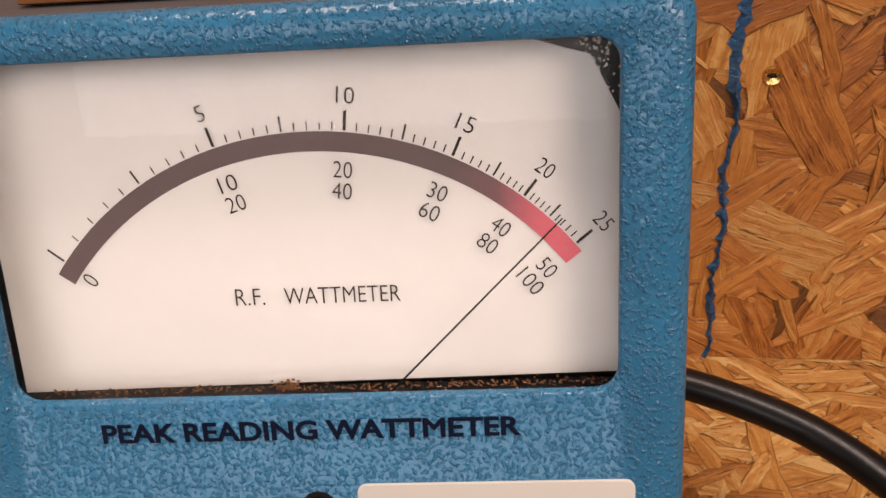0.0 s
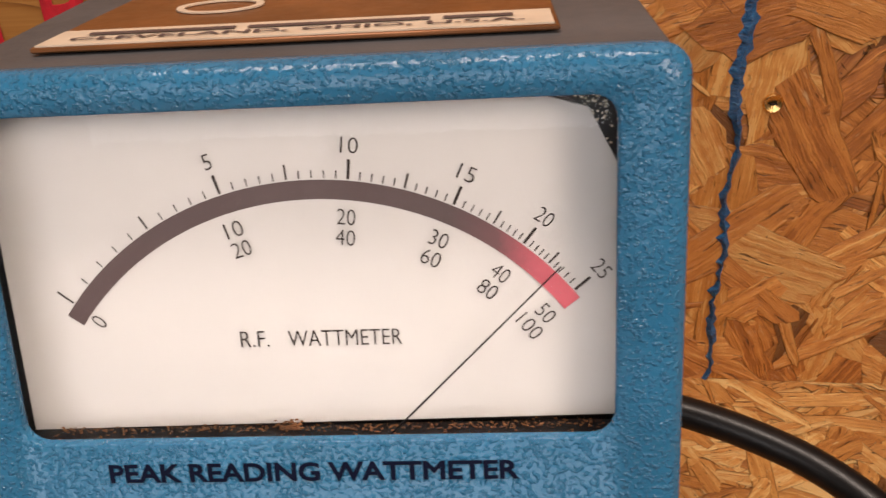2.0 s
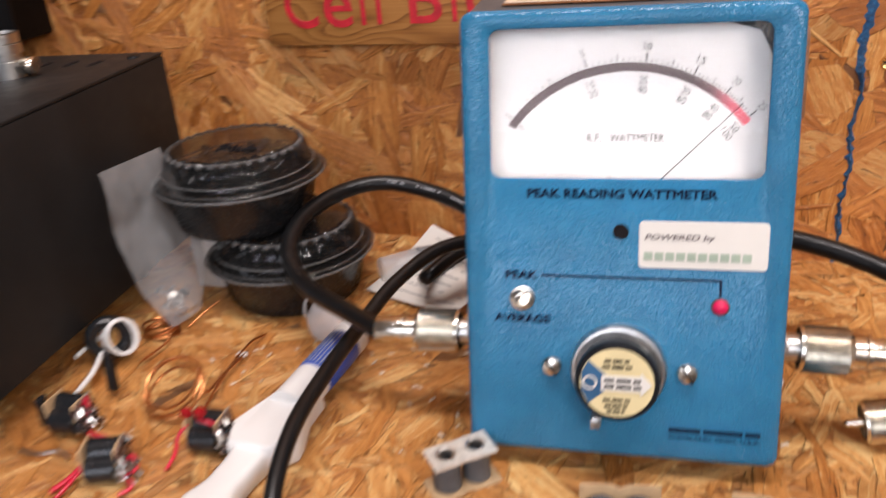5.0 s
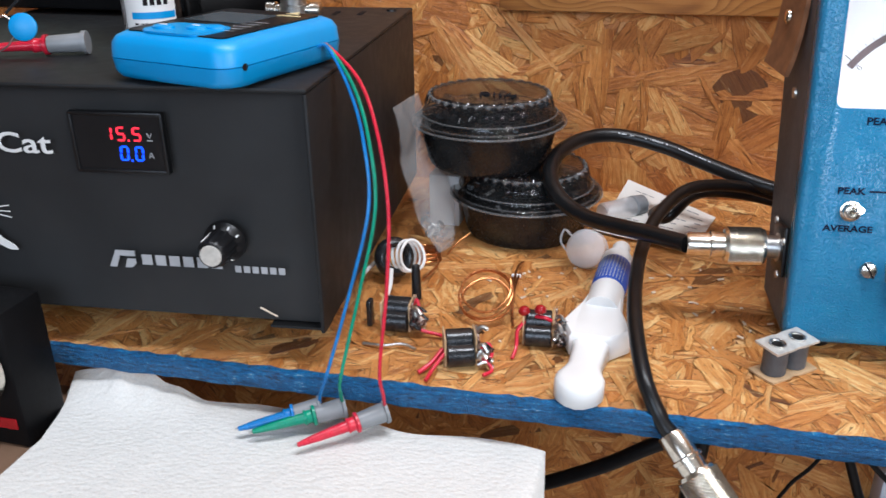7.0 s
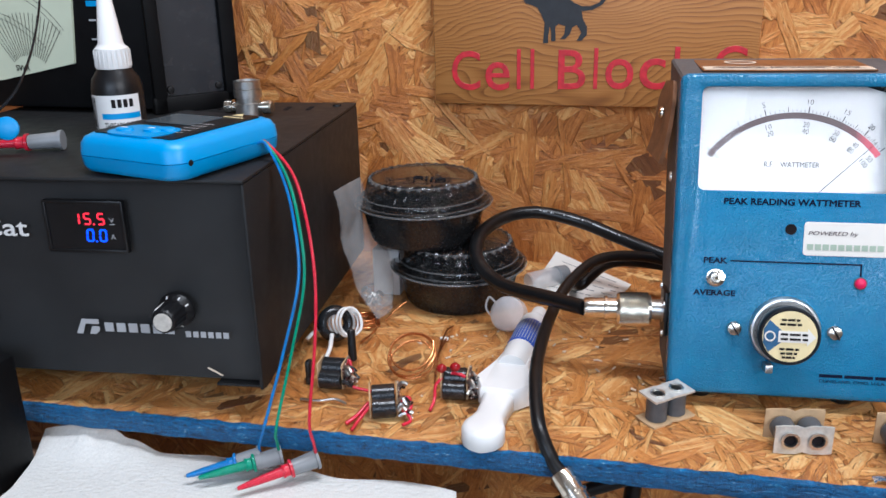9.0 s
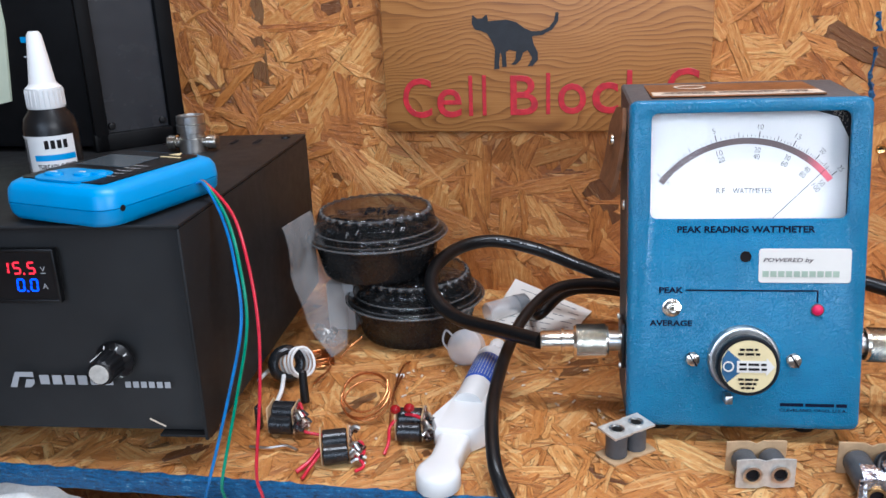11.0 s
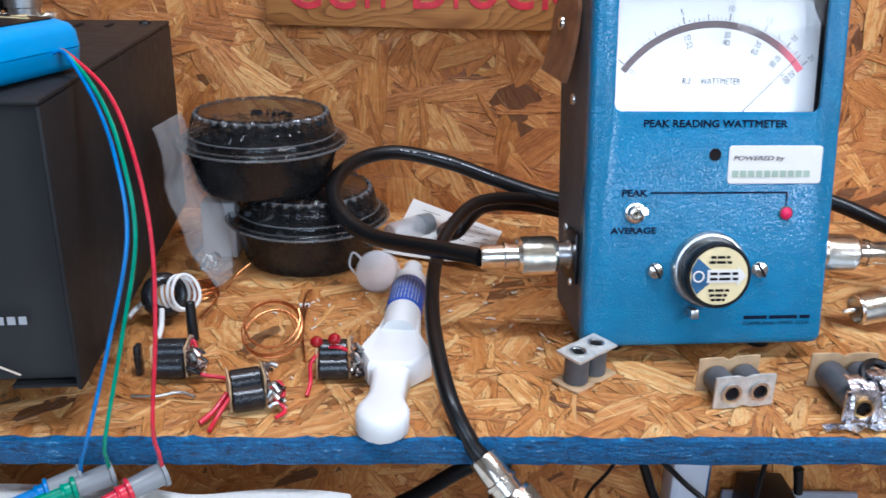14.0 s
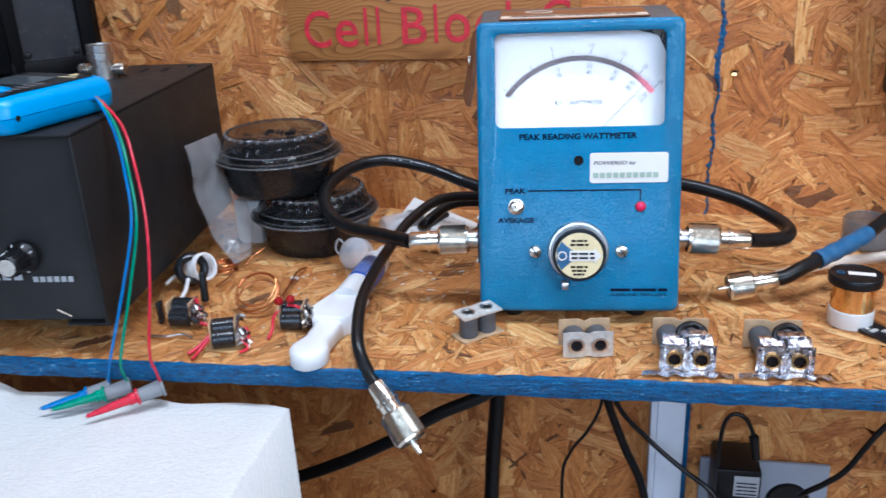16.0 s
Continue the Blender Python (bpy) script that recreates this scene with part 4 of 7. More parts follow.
# switch
sw = fpart("toggle_switch", lathe(B(), [(0.0052, 0), (0.0052, 0.0016), (0.0044, 0.0018), (0.0040, 0.0040), (0.0032, 0.0046), (0.0022, 0.0046), (0.0022, 0.0030), (0, 0.003)], 24, FZ(0.0245, 0.0675)), "chrome", "chrome toggle switch")
fpart("switch_lever", tube(B(), [(0.0245, -0.003, 0.0675), (0.0256, -0.0065, 0.0686), (0.0266, -0.0100, 0.0696)], lambda q: 0.0012 + 0.0008 * q, 12, 4), "chrome", "", sw)
for x in (0.0366, 0.0919):
    sc = fpart("face_screw", lathe(B(), [(0.0042, 0), (0.0044, 0.0008), (0.0036, 0.0022), (0.0016, 0.0028), (0, 0.0029)], 24, FZ(x, 0.0377)), "chrome", "nickel slotted screw")
    fpart("slot", box(B(), (0, 0, 0), (0.0084, 0.0012, 0.0009), Matrix.Translation((x, -0.0026, 0.0377)) @ Matrix.Rotation(radians(58), 4, "Y")), "ink", "", sc)
# plug-in element in its socket
el = fpart("element_socket", lathe(B(), [(0.0196, 0), (0.0196, 0.0030), (0.0188, 0.0042), (0.0176, 0.0044), (0.0172, 0.0030), (0.0, 0.003)], 48, FZ(0.0642, 0.0383)), "steel", "nickel ring of the socket")
cap = fpart("element_cap", lathe(B(), [(0.0156, 0.002), (0.0156, 0.0085), (0.0165, 0.0090), (0.0167, 0.0095), (0.0167, 0.0142), (0.0161, 0.0150), (0.0150, 0.0150), (0.0148, 0.0145), (0, 0.0145)], 48, FZ(0.0642, 0.0378)), "black", "black knurled cap of the plug-in element")
fpart("cap_label", lathe(B(), [(0.0147, 0.0145), (0.0147, 0.0148), (0, 0.0149)], 40, FZ(0.0642, 0.0378)), "yellow", "", cap)
LY = -0.0151
fpart("label_wedge", slab(B(), [(0.0642 - 0.0005, 0.0378), (0.0642 - 0.0112, 0.0378 + 0.0092), (0.0642 - 0.0141, 0.0378 + 0.004), (0.0642 - 0.0141, 0.0378 - 0.004), (0.0642 - 0.0112, 0.0378 - 0.0092)], 0.0002, Matrix.Translation((0, LY + 0.0001, 0))), "blue_tape", "", cap, smooth=False)
fpart("label_arrow", slab(B(), [(0.0580, 0.0345), (0.0735, 0.0345), (0.0735, 0.0328), (0.0780, 0.0378), (0.0735, 0.0428), (0.0735, 0.0411), (0.0580, 0.0411)], 0.0002, Matrix.Translation((0, LY - 0.0002, 0))), "label", "", cap, smooth=False)
for z0, x0, x1 in ((0.0385, 0.0592, 0.0735), (0.0358, 0.0592, 0.0738), (0.0468, 0.0592, 0.0690), (0.0442, 0.0584, 0.0700), (0.0300, 0.0588, 0.0695), (0.0275, 0.0596, 0.0685), (0.0252, 0.0605, 0.0675)):
    for u0, u1 in ((0.0, 0.27), (0.33, 0.73), (0.80, 1.0)):
        fpart("label_line", bars(B(), x0 + (x1 - x0) * u0, x0 + (x1 - x0) * u1, z0, z0 + 0.0013, [1], y=LY - 0.0003), "ink", "", cap, smooth=False)
fpart("label_mark", lathe(B(), [(0.0030, 0.0), (0.0030, 0.0002), (0.0022, 0.0002), (0.0022, 0.0)], 20, FZ(0.0535, 0.0378, LY - 0.0002)), "label", "", cap)
fpart("latch_tab", box(B(), (0.0556, -0.0045, 0.0165), (0.0042, 0.009, 0.0048), Matrix.Identity(4), 0.0006), "steel", "nickel latch tab")
# top plate, feet, side screws, strap
TZ = ft.z + 0.001
bm = B()
box(bm, (0.062, 0.0793, TZ + 0.0004), (0.096, 0.050, 0.0010), None, 0.0003, 1)
plate = part("name_plate", bm, "plate_brown", meter, "brown and cream metal name plate")
part("plate_band", box(B(), (0.062, 0.0612, TZ + 0.0011), (0.094, 0.0128, 0.0003)), "plate_cream", plate)
flat = Matrix.Translation((0, 0, TZ + 0.0013)) @ Matrix.Rotation(radians(-90), 4, "X")
bm = bars(B(), 0.022, 0.102, 0.0615, 0.0640, [7, 8.5, 3.2], 0.6)
lettering(bm, "CLEVELAND, OHIO, U.S.A.", 0.020, 0.104, 0.0568, 0.0598, bold=0.03)
bmesh.ops.transform(bm, matrix=flat, verts=bm.verts)
part("plate_print", bm, "dark_print", plate, smooth=False)
bm = B()
lathe(bm, [(0.0095, 0.0011), (0.0095, 0.0014), (0.0078, 0.0014), (0.0078, 0.0011)], 28, Matrix.Translation((0.040, 0.088, TZ)) @ Matrix.Diagonal((1.0, 0.8, 1, 1)))
part("plate_mark", bm, "plate_cream", plate)
for x, y in ((0.022, 0.020), (0.104, 0.020), (0.022, 0.055), (0.104, 0.055)):
    part("foot", lathe(B(), [(0, 0.0), (0.0062, 0.0), (0.0070, 0.0012), (0.0064, 0.0090), (0, 0.0090)], 20, Matrix.Translation((x, y, 0))), "rubber", meter, "black rubber foot")
part("side_screw", lathe(B(), [(0.0032, 0), (0.0030, 0.0012), (0, 0.0018)], 16, Matrix.Translation((0.0008, 0.060, 0.126)) @ Matrix.Rotation(radians(-90), 4, "Y")), "steel", meter)
bm = B()
path = spline([(-0.0016, 0.0715, 0.1830), (-0.0034, 0.0700, 0.1740), (-0.0046, 0.0685, 0.1640), (-0.0058, 0.0670, 0.1550), (-0.0070, 0.0665, 0.1480), (-0.0084, 0.0660, 0.1420), (-0.0098, 0.0660, 0.1370)], 6)
rows = []
for k, c in enumerate(path):
    d = (path[min(k + 1, len(path) - 1)] - path[max(k - 1, 0)]).normalized()
    wv = Vector((-0.16, 1, 0.10)) - d * d.dot(Vector((-0.16, 1, 0.10)))
    wv = wv.normalized() * (0.0155 if k > 7 else 0.0070 + 0.0011 * k)
    nv = d.cross(wv).normalized() * 0.0012
    rows.append([c - wv - nv, c + wv - nv, c + wv + nv, c - wv + nv])
loops(bm, rows, True, True)
strap = part("carry_strap", bm, "leather", meter, "worn brown leather strap end", angle=50)
part("strap_bolt", lathe(B(), [(0.0038, 0), (0.0036, 0.0012), (0.0022, 0.0022), (0, 0.0024)], 20, Matrix.Translation((-0.0062, 0.069, 0.1640)) @ Matrix.Rotation(radians(-90), 4, "Y")), "chrome", strap)
part("carry_strap", box(B(), (W + 0.0034, 0.074, 0.156), (0.0058, 0.026, 0.036), Matrix.Translation((0, 0.073, 0.15)) @ Matrix.Rotation(radians(-11), 4, "X") @ Matrix.Translation((0, -0.073, -0.15)), 0.001), "leather", meter, "worn brown leather strap end")
# side sockets
for sx, x in ((-1, 0.0008), (1, W - 0.0008)):
    rot = Matrix.Translation((x, 0.0345, 0.0475)) @ Matrix.Rotation(radians(90 * sx), 4, "Y")
    so = part("coax_socket", lathe(B(), [(0.0078, 0), (0.0078, 0.003), (0.0062, 0.0032), (0.0062, 0.0120), (0, 0.012)], 28, rot), "steel", meter, "threaded coax socket")
    bm = B()
    box(bm, (x + sx * 0.0014, 0.0345, 0.0475), (0.0024, 0.027, 0.027), Matrix.Translation((x, 0.0345, 0.0475)) @ Matrix.Rotation(radians(-10), 4, "X") @ Matrix.Translation((-x, -0.0345, -0.0475)), 0.0008)
    part("socket_flange", bm, "black", so)
    for dy, dz in ((-0.009, -0.012), (0.0135, -0.0085), (-0.0125, 0.0085), (0.009, 0.0125)):
        part("flange_screw", lathe(B(), [(0.0021, 0), (0.0020, 0.001), (0, 0.0015)], 14, Matrix.Translation((x + sx * 0.0026, 0.0345 + dy, 0.0475 + dz)) @ Matrix.Rotation(radians(90 * sx), 4, "Y")), "steel", so)
# ---------------------------------------------------------------- coax plugs and cables


def knurl(bm, r, z0, z1, m, seg=64, rings=20):
    """A diamond-knurled sleeve."""
    vs = []
    for k in range(rings + 1):
        z = z0 + (z1 - z0) * k / rings
        vs.append([bm.verts.new(m @ Vector(((r + 0.0003 + 0.0007 * ((k + j) % 2)) * math.cos(2 * math.pi * j / seg), (r + 0.0003 + 0.0007 * ((k + j) % 2)) * math.sin(2 * math.pi * j / seg), z))) for j in range(seg)])
    for a, b in zip(vs, vs[1:]):
        for j in range(seg):
            i = (j + 1) % seg
            bm.faces.new((a[j], a[i], b[i], b[j]))
    return bm


def coax_plug(p, q, label, pin=True, group=""):
    """A threaded coax plug: its mating end at p, its cable end towards q."""
    m = aim(p, q)
    ob = thing("coax_plug", label, "connector", m, group)
    I = Matrix.Identity(4)
    bm = knurl(B(), 0.0093, 0.002, 0.0195, I)
    lathe(bm, [(0.0082, 0.0004), (0.0094, 0.0004), (0.0097, 0.002)], 56)
    lathe(bm, [(0.0097, 0.0195), (0.0090, 0.0212), (0.0070, 0.0215)], 56)
    lathe(bm, [(0.0082, 0.0004), (0.0082, 0.006), (0.0, 0.006)], 56)
    part("coupling_ring", bm, "chrome", ob, "knurled nickel ring", smooth=False)
    body = part("plug_body", lathe(B(), [(0.0068, 0.018), (0.0068, 0.0265), (0.0078, 0.0268), (0.0078, 0.0285), (0.0066, 0.029), (0.0066, 0.040), (0.0060, 0.0412), (0.0, 0.0412)], 32), "chrome", ob)
    if pin:
        part("centre_pin", lathe(B(), [(0, -0.0092), (0.0012, -0.0088), (0.0019, -0.0075), (0.0019, 0.006), (0, 0.006)], 16), "chrome", body)
    return ob


def v3(*a):
    return Vector(a)


SL = YAW @ v3(-0.0085, 0.0345, 0.0475)
coax_plug(SL, YAW @ v3(-0.06, 0.0335, 0.0465), "nickel coax plug screwed into the wattmeter's side", False, "coax plugs on the wattmeter")
SR = YAW @ v3(W + 0.0085, 0.0345, 0.0475)
coax_plug(SR, YAW @ v3(W + 0.06, 0.0348, 0.0455), "nickel coax plug screwed into the wattmeter's side", False, "coax plugs on the wattmeter")
cL = YAW @ v3(-0.0495, 0.0337, 0.0467)
R1 = 0.0050
loop_cable = cord("coax_cable", [cL, (-0.075, 0.044, 0.0445), (-0.114, 0.074, 0.040), (-0.136, 0.098, 0.048), (-0.1405, 0.128, 0.057), (-0.128, 0.160, 0.062), (-0.104, 0.176, 0.063), (-0.070, 0.176, 0.057), (-0.035, 0.165, 0.048), (0.005, 0.150, 0.040), (0.05, 0.150, 0.035)], R1, "black coax cable with white print, looped beside the wattmeter", seg=16)
bm = B()
pth = spline([(-0.104, 0.176, 0.063), (-0.070, 0.176, 0.057), (-0.035, 0.165, 0.048)], 40)
k = 3
while k < len(pth) - 3:
    n = rng.choice([1, 1, 2])
    if rng.random() < 0.62:
        c, d = pth[k], (pth[k + n] - pth[k])
        nrm = Vector((0, -0.75, 0.66))
        s = d.cross(nrm).normalized() * 0.0005
        o = nrm.normalized() * (R1 + 0.0001)
        bm.faces.new([bm.verts.new(v) for v in (c + o - s, c + o + d * 0.75 - s, c + o + d * 0.75 + s, c + o + s)])
    k += n
part("cable_print", bm, "grey_ink", loop_cable, "white printed marks", smooth=False)
cR = YAW @ v3(W + 0.0495, 0.0347, 0.0459)
cord("coax_cable", [cR, (0.185, 0.056, 0.043), (0.2000, 0.066, 0.0415), (0.2060, 0.082, 0.042), (0.197, 0.102, 0.045), (0.172, 0.122, 0.052), (0.13, 0.136, 0.058), (0.08, 0.142, 0.056), (0.03, 0.15, 0.05)], R1, "black coax cable looped behind the wattmeter", seg=16)
tip = Vector((-0.0225, -0.0985, -0.0380))
neck = Vector((-0.0475, -0.0800, -0.0130))
axis = (neck - tip).normalized()
coax_plug(tip + axis * 0.0092, neck, "nickel coax plug on a cable hanging over the shelf edge")
end = tip + axis * (0.0092 + 0.0408)
cord("coax_cable", [(0.02, 0.155, 0.030), (-0.015, 0.150, 0.040), (-0.049, 0.128, 0.0445), (-0.068, 0.096, 0.0375), (-0.076, 0.060, 0.029), (-0.0775, 0.015, 0.0255), (-0.0750, -0.026, 0.0225), (-0.068, -0.060, 0.012), end + axis * 0.008, end], 0.0040, "black coax cable hanging over the shelf edge", seg=16)
cord("coax_cable", [(0.03, 0.165, 0.022), (-0.015, 0.165, 0.030), (-0.045, 0.150, 0.033), (-0.063, 0.125, 0.024), (-0.072, 0.165, 0.010), (-0.06, 0.2, 0.006)], 0.0042, "second black coax cable behind the wattmeter", seg=12)
# loose plug with taped cable
pt, pq = v3(0.1545, 0.0465, 0.0085), v3(0.212, 0.0555, 0.0185)
ax = (pq - pt).normalized()
loose = coax_plug(pt + ax * 0.0092 + v3(0, 0, 0.001), pq, "nickel coax plug lying loose on the shelf")
loose.scale = (0.92, 0.92, 0.80)
ce = pt + ax * 0.040 + v3(0, 0, 0.001)
run = [ce, ce + ax * 0.008, (0.2120, 0.0600, 0.0215), (0.2240, 0.0690, 0.0245), (0.2360, 0.0785, 0.0268), (0.2500, 0.0900, 0.0295), (0.2640, 0.1020, 0.0330), (0.290, 0.125, 0.042), (0.36, 0.17, 0.06), (0.46, 0.21, 0.08)]
taped = cord("coax_cable", run, R1, "black coax cable with a blue taped splice", seg=16)
part("tape_wrap", tube(B(), spline(run, 8)[24:49:2], lambda q: 0.0062 + 0.0003 * math.sin(q * 23), 16, 4), "blue_tape", taped, "blue tape wrapping")
cord("air_hose", [(0.200, 0.085, 0.0045), (0.24, 0.105, 0.0075), (0.29, 0.105, 0.016), (0.36, 0.10, 0.03)], 0.0042, "cream plastic tubing behind the loose plug", "plate_cream")

# ---------------------------------------------------------------- plug-in elements


def element(x, y, label, turn=0):
    ob = thing("wattmeter_element", label, "element", pose(x, y, 0, 0, 0, turn), "spare plug-in elements")
    ob.scale = (0.84, 0.84, 0.94)
    part("base", lathe(B(), [(0, 0), (0.0158, 0), (0.0162, 0.0006), (0.0162, 0.0118), (0.0156, 0.0122), (0, 0.0122)], 40), "white", ob, "white plastic base")
    part("barrel", lathe(B(), [(0.0152, 0.0122), (0.0156, 0.0126), (0.0156, 0.0300), (0.0150, 0.0304)], 40), "brass", ob, "gilt brass barrel")
    cp = part("cap", lathe(B(), [(0.0172, 0.0296), (0.0186, 0.0302), (0.0190, 0.0312), (0.0190, 0.0360), (0.0184, 0.0368), (0.0172, 0.0370), (0.0168, 0.0364), (0, 0.0364)], 48), "black", ob, "black cap")
    part("cap_label", box(B(), (0.004, 0, 0.0366), (0.019, 0.0056, 0.0003)), "label", cp)
    part("cap_mark", lathe(B(), [(0.0030, 0.0366), (0.0030, 0.0368), (0.002, 0.0368), (0.002, 0.0366)], 18, Matrix.Translation((-0.0105, 0, 0))), "blue_tape", cp)
    return ob


element(0.2365, 0.0235, "gilt wattmeter element with a white base and black cap standing upright", -8)
element(0.2800, 0.0130, "gilt wattmeter element with a white base and black cap beside another", 25)
lay = element(0.30, 0.085, "gilt wattmeter element lying on its side behind the others")
lay.matrix_world = pose(0.318, 0.072, 0.0162, 0, 90, 150) @ Matrix.Diagonal((0.84, 0.84, 0.94, 1))

# ---------------------------------------------------------------- ferrite assemblies


def ferrite_tube(bm, r, n, m):
    return lathe(bm, [(r * 0.5, 0), (r - 0.0005, 0), (r, 0.0005), (r, n - 0.0005), (r - 0.0005, n), (r * 0.5, n), (r * 0.5, 0)], 28, m)


def end_board(w, h, t, gap, rh, seg=16):
    """A small board with two round holes, flat in x and y, centred."""
    bm = B()
    for s in (-1, 1):
        cx = s * gap
        x0, x1 = (-w / 2, 0) if s < 0 else (0, w / 2)
        out, inn = [], []
        for k in range(seg):
            a = 2 * math.pi * k / seg
            c, q = math.cos(a), math.sin(a)
            f = 1e9
            if c > 1e-6:
                f = min(f, (x1 - cx) / c)
            if c < -1e-6:
                f = min(f, (x0 - cx) / c)
            if q > 1e-6:
                f = min(f, (h / 2) / q)
            if q < -1e-6:
                f = min(f, (h / 2) / -q)
            out.append((cx + f * c, f * q))
            inn.append((cx + rh * c, rh * q))
        loops(bm, [[(x, y, 0) for x, y in inn], [(x, y, 0) for x, y in out], [(x, y, t) for x, y in out], [(x, y, t) for x, y in inn], [(x, y, 0) for x, y in inn]])
    return bm


# standing pair in front of the wattmeter
fp = thing("ferrite_transformer", "grey ferrite tube pair standing between two small boards", "transformer core", pose(0.0000, -0.0155, 0, 0, 0, 42), "ferrite tube pairs")
part("lower_board", end_board(0.0315, 0.0165, 0.0010, 0.0070, 0.0030), "board", fp, "tan board", smooth=False)
for s in (-1, 1):
    part("ferrite_tube", ferrite_tube(B(), 0.0061, 0.0150, Matrix.Translation((s * 0.0070, 0, 0.001))), "ferrite", fp)
ub = part("upper_board", end_board(0.0292, 0.0150, 0.0012, 0.0070, 0.0036), "tinned", fp, "tinned board", smooth=False)
bmt = Matrix.Translation((0, 0, 0.0160)) @ Matrix.Rotation(radians(3), 4, "X")
ub.matrix_local = bmt
for s in (-1, 1):
    part("brass_tube", lathe(B(), [(0.0030, -0.004), (0.0036, -0.004), (0.0036, 0.0019), (0.0043, 0.0021), (0.0043, 0.0013), (0.0030, 0.0013), (0.0030, -0.004)], 24, Matrix.Translation((s * 0.0070, 0, 0))), "steel", ub)


def lying_pair(x, y, turn, n, r, label, foil=False):
    """A ferrite pair lying on the shelf, its tinned end board to the front."""
    ob = thing("ferrite_transformer", label, "transformer core", pose(x, y, 0, 0, 0, turn), "ferrite tube pairs")
    h = 2 * r + 0.0032
    z = h / 2
    for s in (-1, 1):
        part("ferrite_tube", ferrite_tube(B(), r, n, Matrix.Translation((s * (r + 0.0006), 0.0014, z)) @ Matrix.Rotation(radians(-90), 4, "X")), "ferrite", ob)
    bk = part("rear_board", end_board(4 * r + 0.0055, h + 0.0015, 0.0010, r + 0.0006, 0.0030), "board", ob, "tan board", smooth=False)
    bk.matrix_local = Matrix.Translation((0, n + 0.0036, z + 0.0009)) @ Matrix.Rotation(radians(90), 4, "X")
    fr = part("front_board", end_board(4 * r + 0.004, h + 0.0005, 0.0012, r + 0.0006, 0.0042), "foil" if foil else "tinned", ob, "", smooth=False)
    fr.matrix_local = Matrix.Translation((0, 0.0012, z + 0.0004)) @ Matrix.Rotation(radians(90), 4, "X")
    for s in (-1, 1):
        part("brass_tube", lathe(B(), [(0.0034, 0.0), (0.0042, 0.0), (0.0042, 0.0018), (0.0050, 0.0020), (0.0050, 0.0026), (0.0036, 0.0026), (0.0034, 0.0012), (0.0034, 0.0)], 24, Matrix.Translation((s * (r + 0.0006), 0, 0))), "brass" if foil else "steel", fr)
        # black disc closes the hollow tube in place of the shade inside
        part("bore_shade", lathe(B(), [(0.0034, 0.0004), (0, 0.0004)], 20, Matrix.Translation((s * (r + 0.0006), 0, 0))), "ink", fr)
    if foil:
        for s in (-1, 1):
            bm = B()
            pr = [(-0.0068, -0.0006, 0.0), (-0.0066, -0.0014, h * 0.55), (-0.0060, 0.001, h + 0.001), (-0.0050, 0.006, h + 0.0035), (-0.0040, 0.010, h + 0.0035)]
            rows = []
            for px_, py_, pz_ in pr:
                j = lambda q: q * noise.noise((x * 90 + s, pz_ * 300, py_ * 200))
                rows.append([(s * (r + 0.0006) - 0.0066 + j(0.001), py_ + j(0.0012), pz_), (s * (r + 0.0006) - 0.0050, py_ - 0.0006, pz_ + j(0.0008)), (s * (r + 0.0006) + 0.0050, py_ - 0.0006, pz_ + j(0.001)), (s * (r + 0.0006) + 0.0066 + j(0.001), py_ + j(0.0012), pz_)])
            vs = [[bm.verts.new(p) for p in row] for row in rows]
            for a, b in zip(vs[2:], vs[3:]):
                for i in range(3):
                    bm.faces.new((a[i], a[i + 1], b[i + 1], b[i]))
            for i in (0, 2):
                for a, b in zip(vs[:2], vs[1:3]):
                    bm.faces.new((a[i], a[i + 1], b[i + 1], b[i]))
            fo = part("foil_wrap", bm, "foil", ob, "crumpled silver foil", smooth=False)
            fo.modifiers.new("thickness", "SOLIDIFY").thickness = 0.0004
        part("foil_strip", box(B(), (0.0035, 0.008, h + 0.0045), (0.0155, 0.0075, 0.0022), Matrix.Identity(4), 0.0007), "foil", ob, "folded foil strap")
        part("winding", tube(B(), [(-0.006, 0.006, h + 0.001), (-0.003, 0.013, h + 0.005), (0.004, 0.017, h + 0.006), (0.010, 0.014, h + 0.004), (0.012, 0.020, h - 0.002)], 0.0021, 10, 6), "rubber", ob, "black wire")
        bm = B()
        rows = []
        for k in range(31):
            q = -0.026 + 0.052 * k / 30
            rows.append([(q, -0.0068 + 0.0008 * math.sin(k * 1.3), 0.0006 + 0.0022 * abs(math.sin(k * 0.42))), (q, -0.0012, 0.0006 + 0.0012 * abs(math.sin(k * 0.42 + 0.3)))])
        vs = [[bm.verts.new(p) for p in row] for row in rows]
        for a, b in zip(vs, vs[1:]):
            bm.faces.new((a[0], b[0], b[1], a[1]))
        st = part("foil_base", bm, "foil", ob, "wavy foil strip", smooth=False)
        st.modifiers.new("thickness", "SOLIDIFY").thickness = 0.0005
    return ob


lying_pair(0.0716, -0.0405, 10, 0.0140, 0.0066, "short grey ferrite tube pair with a tinned end board")
lying_pair(0.1290, -0.0530, 3, 0.0310, 0.0070, "long grey ferrite pair with crumpled silver foil at its front", True)
lying_pair(0.1835, -0.0500, 3, 0.0310, 0.0070, "long grey ferrite pair with crumpled silver foil and black wire", True)

# ---------------------------------------------------------------- wound cores between the power supply and the wattmeter


